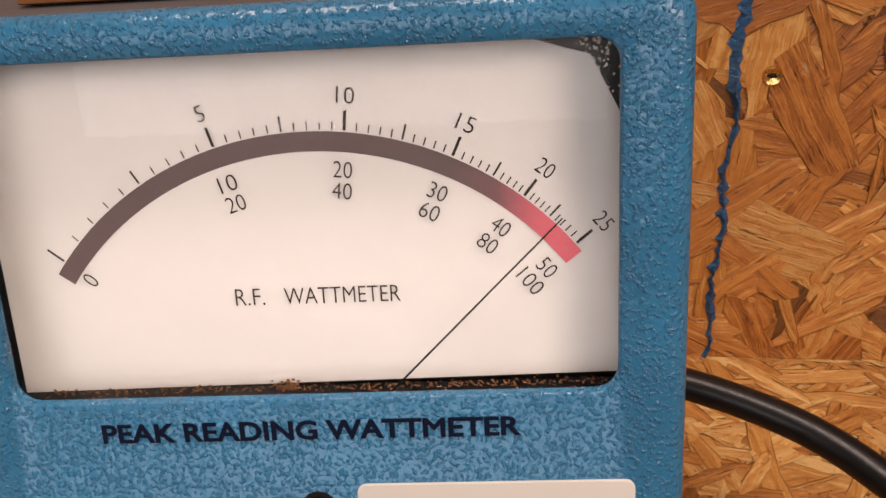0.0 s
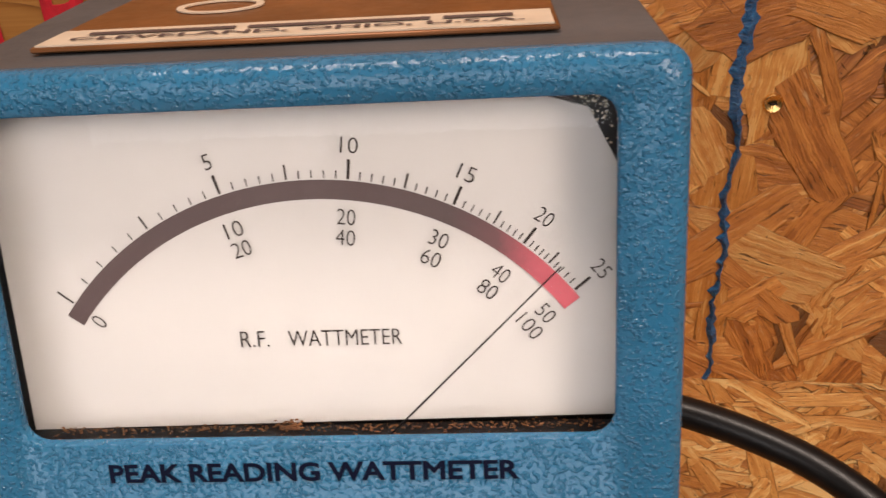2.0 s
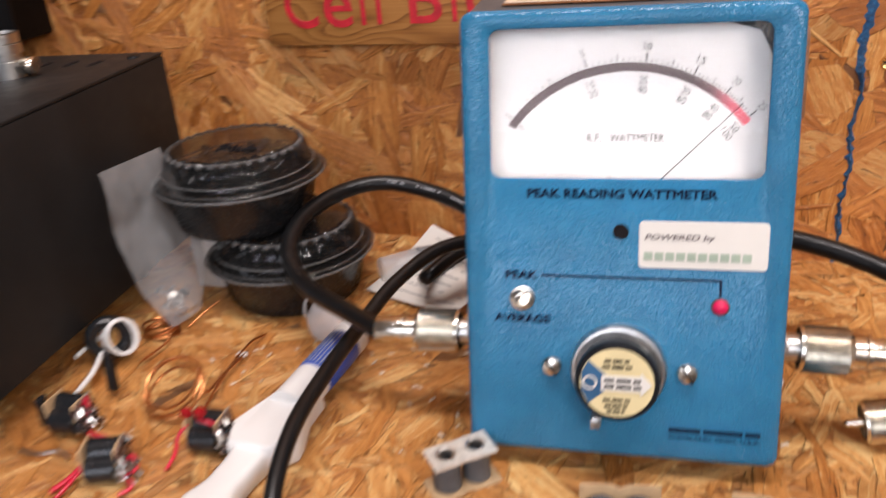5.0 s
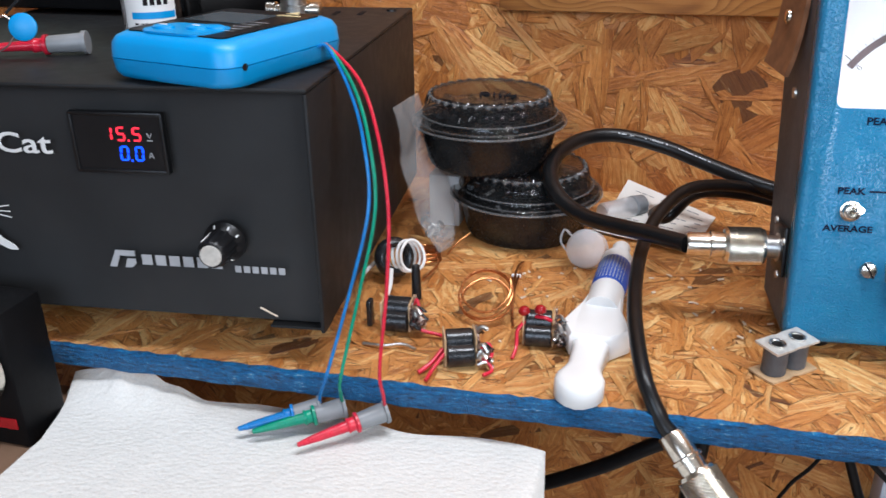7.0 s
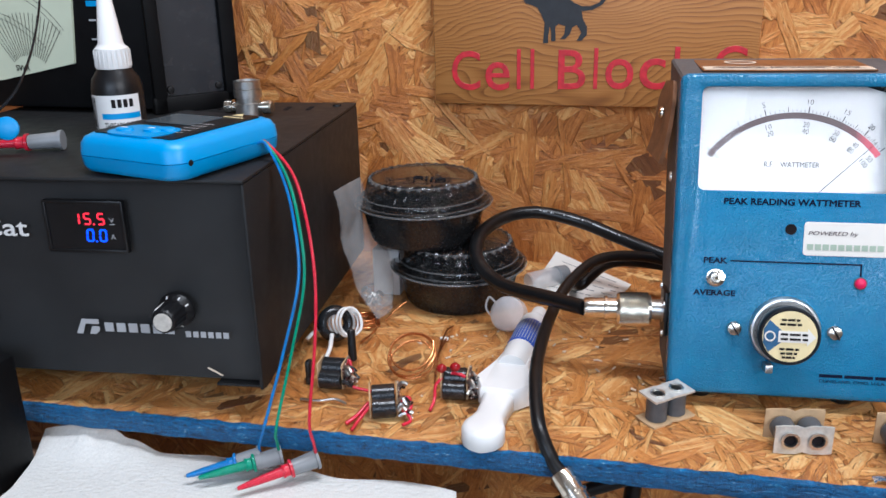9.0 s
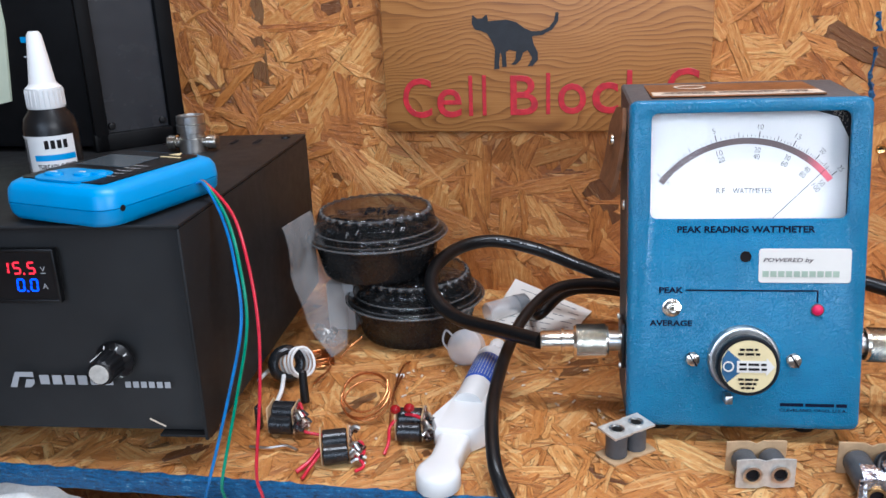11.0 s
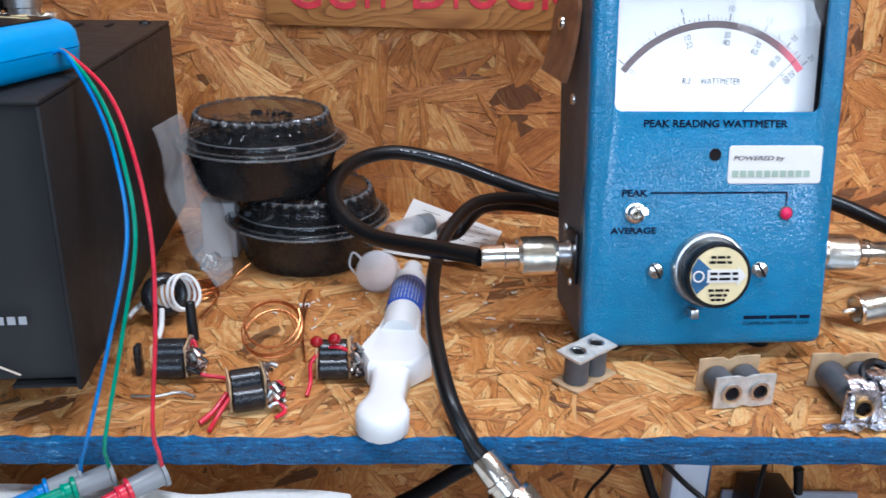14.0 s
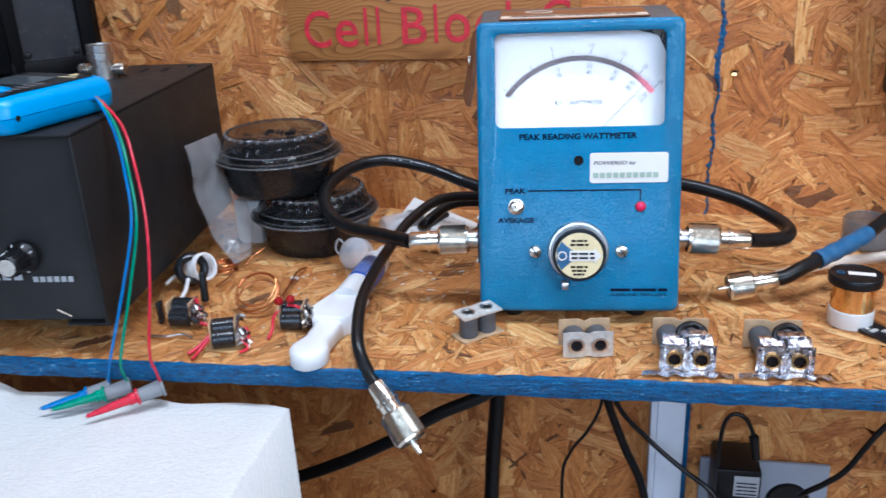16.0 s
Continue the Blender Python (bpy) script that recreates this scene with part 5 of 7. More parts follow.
def wound_core(x, y, turn, tip_, label, wires):
    ob = thing("wound_core", label, "transformer core", pose(x, y, 0.0, 0, tip_, turn), "wound cores")
    z = 0.0105
    ob.scale = (0.84, 0.84, 0.84)
    for dy, dz in ((-0.001, -0.003), (0.0075, 0.0028)):
        part("core_tube", lathe(B(), [(0.003, 0), (0.0068, 0), (0.0074, 0.0006), (0.0074, 0.0160), (0.0068, 0.0166), (0.003, 0.0166)], 28, Matrix.Translation((-0.0083, dy, z + dz)) @ Matrix.Rotation(radians(90), 4, "Y")), "core", ob, "glossy black ferrite")
    for xx, nm in ((-0.0095, "end_board"), (0.0095, "end_board")):
        part(nm, box(B(), (xx, 0.004, z + 0.001), (0.0010, 0.0175, 0.0195), Matrix.Identity(4), 0.0002, 1), "board", ob, "tan board")
    for kk in range(9):
        q = rng.random()
        p0 = v3(0.0102, -0.009 + 0.016 * rng.random(), z + rng.uniform(-0.008, 0.008))
        p2 = p0 + v3(rng.uniform(0.004, 0.011), rng.uniform(-0.007, 0.007), rng.uniform(-0.006, 0.005))
        p2.z = max(0.0012, p2.z)
        part("solder_tag", tube(B(), [p0, (p0 + p2) / 2 + v3(0, 0, 0.003), p2], 0.0006 + 0.0012 * q, 7, 4), "steel" if q > 0.55 else "core", ob)
    for kk in range(3):
        part("tag_strip", box(B(), (0, 0, 0), (0.0050 + 0.003 * rng.random(), 0.0035, 0.0012), pose(0.0135 + 0.003 * rng.random(), -0.008 + 0.007 * kk, 0.0035 + 0.005 * rng.random(), rng.uniform(-40, 40), rng.uniform(-50, 30), rng.uniform(-40, 40)), 0.0003, 1), "steel" if kk else "core", ob)
    plate_ = part("solder_plate", end_board(0.0185, 0.0175, 0.0012, 0.0045, 0.0030), "tarnish", ob, "tarnished solder-coated plate", smooth=False)
    plate_.matrix_local = Matrix.Translation((0.0104, 0.004, z + 0.0015)) @ Matrix.Rotation(radians(90), 4, "Y") @ Matrix.Rotation(radians(14), 4, "Z")
    for kk in range(5):
        bm = B()
        lathe(bm, [(0, -0.0022), (0.0014, -0.0018), (0.0021, 0), (0.0015, 0.0017), (0, 0.0021)], 9, pose(0.0130 + 0.006 * rng.random(), -0.008 + 0.017 * rng.random(), 0.003 + 0.009 * rng.random(), rng.uniform(0, 90), rng.uniform(0, 90), 0))
        for v in bm.verts:
            v.co += 0.0009 * noise.noise_vector(v.co * 420)
        part("solder_lump", bm, "tarnish", ob)
    for w in wires:
        part("red_lead", tube(B(), w, 0.0012, 10, 8), "red_wire", ob, "red insulated lead")
    return ob


wound_core(-0.2050, -0.0225, 4, 0, "black wound core with red and tinned leads on the shelf", [[(0.0105, 0, 0.008), (0.018, -0.006, 0.005), (0.030, -0.006, 0.0025), (0.038, -0.010, 0.0020)], [(0.010, 0.004, 0.017), (0.013, 0.005, 0.021), (0.016, 0.001, 0.013)]])
wound_core(-0.1615, -0.0500, 20, 0, "black wound core with tangled red leads and solder tags", [[(-0.010, -0.002, 0.010), (-0.018, -0.010, 0.004), (-0.023, -0.018, 0.0016)], [(0.010, -0.002, 0.008), (0.017, 0.000, 0.014), (0.019, -0.004, 0.008), (0.013, -0.008, 0.006)], [(0.012, -0.006, 0.010), (0.018, -0.012, 0.003), (0.012, -0.017, 0.002)]])
wound_core(-0.1255, -0.0200, 6, 0, "black wound core with red sleeved capacitors", [[(-0.009, -0.003, 0.018), (-0.013, -0.007, 0.013), (-0.013, -0.014, 0.006), (-0.015, -0.022, 0.0015)], [(-0.002, -0.001, 0.021), (0.004, -0.003, 0.0215), (0.008, -0.002, 0.019)], [(0.010, 0, 0.014), (0.016, 0.002, 0.012), (0.020, -0.004, 0.006)]])
for x, y, zz in ((-0.1335, -0.0205, 0.0200), (-0.1245, -0.022, 0.0225)):
    tagged(part("red_capacitor", lathe(B(), [(0, -0.003), (0.0018, -0.0026), (0.0028, -0.001), (0.0028, 0.001), (0.0018, 0.0026), (0, 0.003)], 16, pose(x, y, zz, 20, 70, 0)), "red_dip"), "small red dipped capacitor on a wound core", "capacitor")
cord("red_lead", [(-0.171, -0.050, 0.008), (-0.175, -0.058, 0.004), (-0.1800, -0.0650, 0.0016)], 0.0013, "short red lead with a stripped end", "red_wire")
cord("bare_lead", [(-0.218, -0.043, 0.0012), (-0.206, -0.044, 0.0020), (-0.196, -0.041, 0.0025), (-0.188, -0.043, 0.0015)], 0.0009, "thin tinned wire lying on the shelf", "steel")


def coil(name, x, y, r, wire, turns, pitch, tail, label, mat="copper", lift=0.0):
    pts = []
    for k in range(int(turns * 14) + 1):
        a = 2 * math.pi * k / 14
        rr = r * (1 + 0.06 * math.sin(a * 0.37 + x * 50))
        pts.append((x + rr * math.cos(a), y + rr * 0.9 * math.sin(a), wire + pitch * k / 14 + 0.0006 * math.sin(a * 1.7) + lift * (rr * math.sin(a) + r)))
    return cord(name, pts + tail, wire, label, mat, 8, 4)


coil("copper_coil", -0.1600, 0.0060, 0.0150, 0.0007, 3.1, 0.0030, [(-0.1460, 0.012, 0.008), (-0.1480, 0.030, 0.006), (-0.1500, 0.060, 0.0030)], "loose coil of bare copper wire", lift=0.55)
coil("copper_coil", -0.2165, 0.0720, 0.0105, 0.0007, 4.2, 0.0018, [(-0.2060, 0.066, 0.006), (-0.2040, 0.060, 0.003), (-0.2080, 0.040, 0.0015)], "small coil of copper wire")
cord("copper_wire", [(-0.2035, 0.082, 0.0010), (-0.198, 0.094, 0.006), (-0.192, 0.100, 0.010)], 0.0006, "bent end of copper wire", "copper")
cord("copper_wire", [(-0.1515, 0.082, 0.0010), (-0.1525, 0.065, 0.004), (-0.1490, 0.030, 0.0035), (-0.1420, -0.006, 0.0010)], 0.0007, "stray length of copper wire", "copper")
tagged(part("solder_blob", box(B(), (-0.1515, 0.0560, 0.003), (0.0062, 0.0022, 0.0022), Matrix.Identity(4), 0.0006), "white"), "small white sleeve on a copper wire", "sleeve")
# toroid wound with white wire
tor = thing("wound_toroid", "black toroid wound with thick white wire, leaning on the power supply", "toroid", pose(-0.2265, 0.040, 0.0150, 72, 0, 40))
bm = B()
rows = []
for k in range(37):
    a = 2 * math.pi * k / 36
    rows.append([((0.0095 + 0.0035 * math.cos(b_)) * math.cos(a), (0.0095 + 0.0035 * math.cos(b_)) * math.sin(a), 0.0050 * math.sin(b_)) for b_ in [2 * math.pi * j / 12 for j in range(12)]])
loops(bm, rows)
part("toroid_core", bm, "core", tor)
for k in range(4):
    c = v3(0.0045 + 0.0012 * k, -0.0010 + 0.0004 * k, -0.0030 + 0.0046 * k)
    part("white_turn", tube(B(), [c + v3(0.0078 * math.cos(t_), 0.0098 * math.sin(t_), 0.0012 * math.sin(2 * t_ + k)) for t_ in [2 * math.pi * j / 14 for j in range(15)]], 0.0010, 8, 4), "white", tor, "white insulated wire")
cord("white_lead", [(-0.226, 0.032, 0.010), (-0.2225, 0.018, 0.006), (-0.2200, -0.002, 0.0035)], 0.0015, "white lead of the toroid", "white")
cord("white_lead", [(-0.236, 0.046, 0.012), (-0.242, 0.036, 0.008), (-0.244, 0.030, 0.006)], 0.0014, "white lead of the toroid", "white")
tagged(part("black_capacitor", rod(B(), (-0.2030, 0.010, 0.0030), (-0.2045, 0.014, 0.0240), 0.0030, 0.0026, 14, 0.0008), "black"), "small black component standing upright on the shelf", "capacitor")
tagged(part("small_clip", box(B(), (-0.2215, -0.020, 0.008), (0.003, 0.006, 0.016), None, 0.0008), "core"), "small black clip beside a wound core", "clip")

# ---------------------------------------------------------------- glue syringe, cap, paper, tubs
sy = thing("glue_syringe", "white glue syringe with a blue label lying on the shelf", "syringe", pose(-0.0983, -0.0650, 0.0, 0, 0, -3.0))
bm = B()
pad = [(0, -0.0128)] + [(0.0122 * math.sin(radians(a_)), -0.0128 * math.cos(radians(a_))) for a_ in (25, 50, 75, 100, 125)] + [(0.0082, 0.0130), (0.0084, 0.0260), (0.0100, 0.0400)]
outline = pad + [(-x0, y0) for x0, y0 in pad[::-1] if x0 > 0]
rows = []
for zz, ins in ((0.0, 0.0012), (0.0012, 0.0), (0.0095, 0.0), (0.0115, 0.0012), (0.0122, 0.0035)):
    rows.append([(px_ - math.copysign(min(ins, abs(px_)), px_), py_ + (ins if py_ < -0.005 else 0), zz) for px_, py_ in outline])
loops(bm, rows, True, True)
part("plunger", bm, "white", sy, "white plastic plunger", angle=50)
bm = B()
wing = [(-0.0182, 0.0500), (-0.0115, 0.0355), (0.0100, 0.0355), (0.0190, 0.0460), (0.0180, 0.0520), (0.0115, 0.0700), (0.0105, 0.0860), (-0.0100, 0.0860), (-0.0112, 0.0760)]
rows = [[(px_ * s_, 0.05 + (py_ - 0.05) * s_, zz) for px_, py_ in wing] for zz, s_ in ((0.0005, 0.93), (0.0020, 1.0), (0.0125, 1.0), (0.0145, 0.92))]
loops(bm, rows, True, True)
part("finger_grip", bm, "white", sy, "white plastic grip", angle=50)
ySC = Matrix.Translation((0, 0, 0.0105)) @ Matrix.Rotation(radians(-90), 4, "X")
part("barrel", lathe(B(), [(0, 0.070), (0.0099, 0.070), (0.0099, 0.1400), (0.0085, 0.1430), (0.0040, 0.1445), (0, 0.1445)], 32, ySC), "white", sy, "white barrel")
part("blue_label", lathe(B(), [(0.0100, 0.0950), (0.01015, 0.0952), (0.01015, 0.1290), (0.0100, 0.1292)], 32, ySC), "blue_label", sy, "blue printed label")
bm = B()
for k in range(9):
    m_ = Matrix.Translation((0, 0, 0.0105)) @ Matrix.Rotation(radians(-42 + 11 * k), 4, "Y") @ Matrix.Translation((0, 0.097, 0.01025)) @ Matrix.Rotation(radians(90), 4, "Z") @ Matrix.Rotation(radians(90), 4, "X") @ Matrix.Rotation(radians(-180), 4, "X")
    bars(bm, 0.0, 0.030, -0.0003, 0.0003, [3, 2, 4, 2.4], 0.4, m=m_)
part("label_lines", bm, "grey_ink", sy, smooth=False)
part("nozzle", lathe(B(), [(0.0045, 0.144), (0.0042, 0.149), (0.0058, 0.1495), (0.0058, 0.161), (0.0030, 0.166), (0, 0.166)], 24, ySC), "white", sy)
capd = thing("bottle_cap", "frosted clear plastic cap with a loop lying on the shelf", "cap", pose(-0.1115, 0.0880, 0.0115, 62, 0, -12))
part("cap_shell", lathe(B(), [(0, 0.004), (0.0115, 0.004), (0.0128, 0.003), (0.0132, -0.005), (0.0122, -0.005), (0.0116, 0.002), (0, 0.002)], 32), "frosted", capd)
part("cap_loop", tube(B(), [(-0.010, 0.006, 0.0), (-0.017, 0.010, 0.0), (-0.018, 0.002, 0.0), (-0.012, -0.004, 0.0)], 0.0008, 8, 6), "frosted", capd)
bm = B()
g2 = {}
for i in range(15):
    for k in range(9):
        u, w = i / 14, k / 8
        x = (-0.1130 + 0.0690 * u) * (1 - w) + (-0.094 + 0.066 * u) * w
        y = (0.146 - 0.031 * u) * (1 - w) + (0.226 - 0.036 * u) * w
        g2[i, k] = bm.verts.new((x, y, 0.0012 + 0.006 * u * u * (1 - w) + 0.012 * w * w * (1 - u)))
for i in range(14):
    for k in range(8):
        bm.faces.new((g2[i, k], g2[i + 1, k], g2[i + 1, k + 1], g2[i, k + 1]))
leaf = tagged(part("leaflet", bm, "label", angle=180), "white printed leaflet lying curled on the shelf", "paper")
leaf.modifiers.new("thickness", "SOLIDIFY").thickness = 0.0004
bm = B()
for r_ in range(7):
    for i in range(2, 13):
        if rng.random() < 0.75:
            a, b = (i, 1 + r_), (i + 1, 1 + r_)
            pa = leaf.data.vertices[a[0] * 9 + min(a[1], 8)].co
            pb = leaf.data.vertices[b[0] * 9 + min(b[1], 8)].co
            up_ = v3(0.0002, 0.0009, 0.0002)
            bm.faces.new([bm.verts.new(v + v3(0, 0, 0.0006)) for v in (pa, pa * 0.15 + pb * 0.85, pa * 0.15 + pb * 0.85 + up_, pa + up_)])
part("print_lines", bm, "grey_clip", leaf, smooth=False)
tagged(part("white_tube", rod(B(), (-0.1080, 0.160, 0.0085), (-0.0880, 0.178, 0.0092), 0.0080, 0.0078, 24, 0.001), "frosted"), "white tube lying on its side behind the leaflet", "tube")
tagged(part("tube_cap", rod(B(), (-0.0880, 0.178, 0.0092), (-0.0800, 0.185, 0.0095), 0.0080, 0.0072, 24, 0.001), "grey_clip"), "grey cap of a white tube", "cap")


def food_tub(x, y, z, turn, label, marks):
    ob = thing("food_tub", label, "tub", pose(x, y, z, 0, 0, turn), "stacked tubs")
    ob.scale = (0.91, 0.91, 0.95)
    seg = 96
    bm = B()
    rows = []
    for zz, r, rib in ((0.0, 0.0440, 0), (0.0012, 0.0452, 0), (0.004, 0.0458, 1), (0.024, 0.0505, 1), (0.0275, 0.0515, 0), (0.029, 0.0560, 0), (0.030, 0.0572, 0), (0.0305, 0.0560, 0), (0.029, 0.0500, 0), (0.003, 0.0440, 0)):
        rows.append([((r + 0.0008 * rib * (k % 2)) * math.cos(2 * math.pi * k / seg), (r + 0.0008 * rib * (k % 2)) * math.sin(2 * math.pi * k / seg), zz) for k in range(seg)])
    loops(bm, rows, True, True)
    part("tub", bm, "tub", ob, "black ribbed plastic tub", angle=30)
    bm = B()
    rows = []
    for zz, r, wav in ((0.0296, 0.0578, 0), (0.0312, 0.0588, 0), (0.0330, 0.0580, 0), (0.0340, 0.0545, 0), (0.0345, 0.0520, 0), (0.0375, 0.0515, 0), (0.0385, 0.0500, 0), (0.0440, 0.0480, 0.0006), (0.0500, 0.0450, 0.0011), (0.0520, 0.0425, 0.0008), (0.0512, 0.0400, 0), (0.0508, 0.0300, 0), (0.0512, 0.0100, 0)):
        rows.append([((r + 1.9 * wav * math.cos(32 * 2 * math.pi * k / seg)) * math.cos(2 * math.pi * k / seg), (r + 1.9 * wav * math.cos(32 * 2 * math.pi * k / seg)) * math.sin(2 * math.pi * k / seg), zz) for k in range(seg)])
    loops(bm, rows, False, True)
    lid = part("lid", bm, "lid", ob, "clear dented plastic lid", angle=60)
    for zz, rr, tk in ((0.0306, 0.0585, 0.0009), (0.0330, 0.0560, 0.0006), (0.0372, 0.0517, 0.0006), (0.0505, 0.0445, 0.0007)):
        ring_pts = [((rr + (0.0012 * math.cos(32 * 2 * math.pi * k / 128) if zz > 0.05 else 0)) * math.cos(2 * math.pi * k / 128), (rr + (0.0012 * math.cos(32 * 2 * math.pi * k / 128) if zz > 0.05 else 0)) * math.sin(2 * math.pi * k / 128), zz + (0.0006 * math.cos(32 * 2 * math.pi * k / 128) if zz > 0.05 else 0)) for k in range(129)]
        part("rim_bead", tube(B(), ring_pts, tk, 8, 1, False), "lid_rim", lid, "clear plastic bead")
    for k in range(34):
        a = 2 * math.pi * (k + 0.5) / 34
        part("lid_dimple", lathe(B(), [(0.0021, 0), (0.0017, 0.0009), (0.0008, 0.0014), (0, 0.0015)], 8, Matrix.Translation((0.0452 * math.cos(a), 0.0452 * math.sin(a), 0.0497)) @ Matrix.Rotation(a, 4, "Z") @ Matrix.Rotation(radians(42), 4, "Y")), "lid_rim", lid)
    if marks:
        bm = B()
        for p in ([(0, 0), (0, 0.012), (0.005, 0.012), (0.006, 0.008), (0, 0.006)], [(0.010, 0), (0.010, 0.012)], [(0.014, 0.001), (0.014, 0.008), (0.015, 0.003)], [(0.018, 0.0), (0.022, 0.010), (0.020, 0.002), (0.026, 0.004)]):
            tube(bm, [(-0.006 + u, -0.018 + w, 0.0516) for u, w in p], 0.0008, 6, 5)
        part("pen_marks", bm, "ink", lid, "black marker strokes")
    # bolts and bits seen through the lid
    bm = B()
    r3 = random.Random(int(x * 1000))
    for k in range(60):
        a, rr = r3.uniform(0, 6.28), 0.043 * math.sqrt(r3.random())
        box(bm, (0, 0, 0), (r3.uniform(0.006, 0.016), r3.uniform(0.004, 0.007), r3.uniform(0.003, 0.006)), pose(rr * math.cos(a), rr * math.sin(a), 0.027 + 0.014 * r3.random(), r3.uniform(-40, 40), r3.uniform(-40, 40), r3.uniform(0, 180)), 0.0008, 1)
    part("contents", bm, "core", ob, "small dark metal parts in the tub", smooth=False)
    return ob


food_tub(-0.1612, 0.1430, 0.0, 0, "black round tub with a clear lid under another tub", False)
food_tub(-0.1885, 0.1430, 0.0494, 11, "black round tub with a marked clear lid stacked on another", True)

# bag of small parts leaning on the power supply
bm = B()
g3 = {}
NU, NV = 22, 30
near_edge = spline([(-0.2385, 0.076, 0.100), (-0.2300, 0.068, 0.068), (-0.2225, 0.066, 0.034), (-0.2080, 0.070, 0.006)], 10)
far_edge = spline([(-0.2400, 0.134, 0.096), (-0.2270, 0.131, 0.064), (-0.2120, 0.120, 0.030), (-0.2040, 0.094, 0.006)], 10)
for side in (0, 1):
    for i in range(NU + 1):
        for k in range(NV + 1):
            u, w = i / NU, k / NV
            c = near_edge[k].lerp(far_edge[k], u)
            belly = (0.0008 + 0.0075 * w * w * math.sin(u * math.pi) * (1 if w < 0.95 else 0.4)) * (1 if side else -0.3)
            cr = 0.0045 * noise.noise((u * 2.6 + 5, w * 4.1, 0.0)) + 0.0020 * noise.noise((u * 8, w * 11, 3.0))
            g3[side, i, k] = bm.verts.new(c + v3(0.90, -0.25, 0.36) * (0.003 + belly + cr * math.sin(math.pi * min(1.0, 0.15 + w))))
    for i in range(NU):
        for k in range(NV):
            bm.faces.new((g3[side, i, k], g3[side, i + 1, k], g3[side, i + 1, k + 1], g3[side, i, k + 1]))
bag = tagged(part("plastic_bag", bm, "bag", angle=40), "crumpled clear plastic bag of small screws", "bag")
bm = B()
for k in range(12):
    p0 = v3(-0.2135 + rng.gauss(0, 0.002), 0.087 + rng.gauss(0, 0.004), 0.012 + rng.random() * 0.010)
    q0 = p0 + v3(rng.uniform(-1, 1), rng.uniform(-1, 1), rng.uniform(-1, 1)).normalized() * 0.005
    rod(bm, p0, q0, 0.0014, 0.0014, 8)
    rod(bm, q0, q0 + (q0 - p0) * 0.3, 0.003, 0.003, 10)
part("bagged_screws", bm, "steel", bag, "small plated screws", angle=30)
tagged(part("small_carton", box(B(), (-0.2190, 0.1420, 0.0190), (0.022, 0.016, 0.038), pose(0, 0, 0), 0.0006), "white"), "small white carton behind the plastic bag", "carton")
# ---------------------------------------------------------------- sign on the wall
sign = thing("wooden_sign", "varnished pine sign with red lettering on the strand board wall", "sign")
SX0, SX1, SZ0, SZ1, SY = -0.1985, 0.0560, 0.1405, 0.305, 0.2227
part("plank", box(B(), ((SX0 + SX1) / 2, (SY + WY) / 2, (SZ0 + SZ1) / 2), (SX1 - SX0, WY - SY, SZ1 - SZ0), None, 0.0012), "pine", sign)
for txt, x0, x1, z0, z1 in (("C", -0.1835, -0.1595, 0.1520, 0.1842), ("e", -0.1552, -0.1348, 0.1522, 0.1752), ("l", -0.1290, -0.1258, 0.1535, 0.1855), ("l", -0.1180, -0.1148, 0.1538, 0.1858), ("B", -0.0955, -0.0735, 0.1540, 0.1852), ("l", -0.0672, -0.0640, 0.1545, 0.1868), ("o", -0.0580, -0.0360, 0.1545, 0.1785), ("c", -0.0315, -0.0115, 0.1548, 0.1790), ("k", -0.0055, 0.0125, 0.1552, 0.1880), ("C", 0.0240, 0.0480, 0.1570, 0.1890)):
    part("letter", lettering(B(), txt, x0, x1, z0, z1, bold=0.012, y=SY - 0.0004), "sign_red", sign, smooth=False)
# painted black silhouette, kept as one plain shape
sil = [(-0.1245, 0.2400), (-0.1205, 0.2365), (-0.1170, 0.2368), (-0.1130, 0.2400), (-0.1120, 0.2340), (-0.0980, 0.2350), (-0.0900, 0.2325), (-0.0840, 0.2270), (-0.0780, 0.2240), (-0.0715, 0.2240), (-0.0650, 0.2270), (-0.0610, 0.2330), (-0.0600, 0.2400), (-0.0575, 0.2400), (-0.0580, 0.2320), (-0.0625, 0.2250), (-0.0700, 0.2205), (-0.0780, 0.2195), (-0.0770, 0.2130), (-0.0735, 0.2050), (-0.0735, 0.1980), (-0.0775, 0.1928), (-0.0815, 0.1925), (-0.0778, 0.2000), (-0.0815, 0.2070), (-0.0850, 0.2050), (-0.0870, 0.1985), (-0.0905, 0.1942)]
sil += [(-0.0945, 0.1940), (-0.0912, 0.1985), (-0.0905, 0.2060), (-0.0960, 0.2080), (-0.0985, 0.2055), (-0.0980, 0.1925), (-0.1015, 0.1920), (-0.1018, 0.2020), (-0.1030, 0.2060), (-0.1040, 0.1960), (-0.1038, 0.1905), (-0.1080, 0.1900), (-0.1070, 0.2090), (-0.1100, 0.2170), (-0.1130, 0.2230), (-0.1180, 0.2255), (-0.1225, 0.2270), (-0.1250, 0.2320)]
sil = [(x, 0.1905 + 0.84 * (z - 0.1905)) for x, z in sil]
part("painted_shape", slab(B(), sil, 0.0003, Matrix.Translation((0, SY - 0.0005, 0))), "black_paint", sign, "black painted shape", smooth=False)

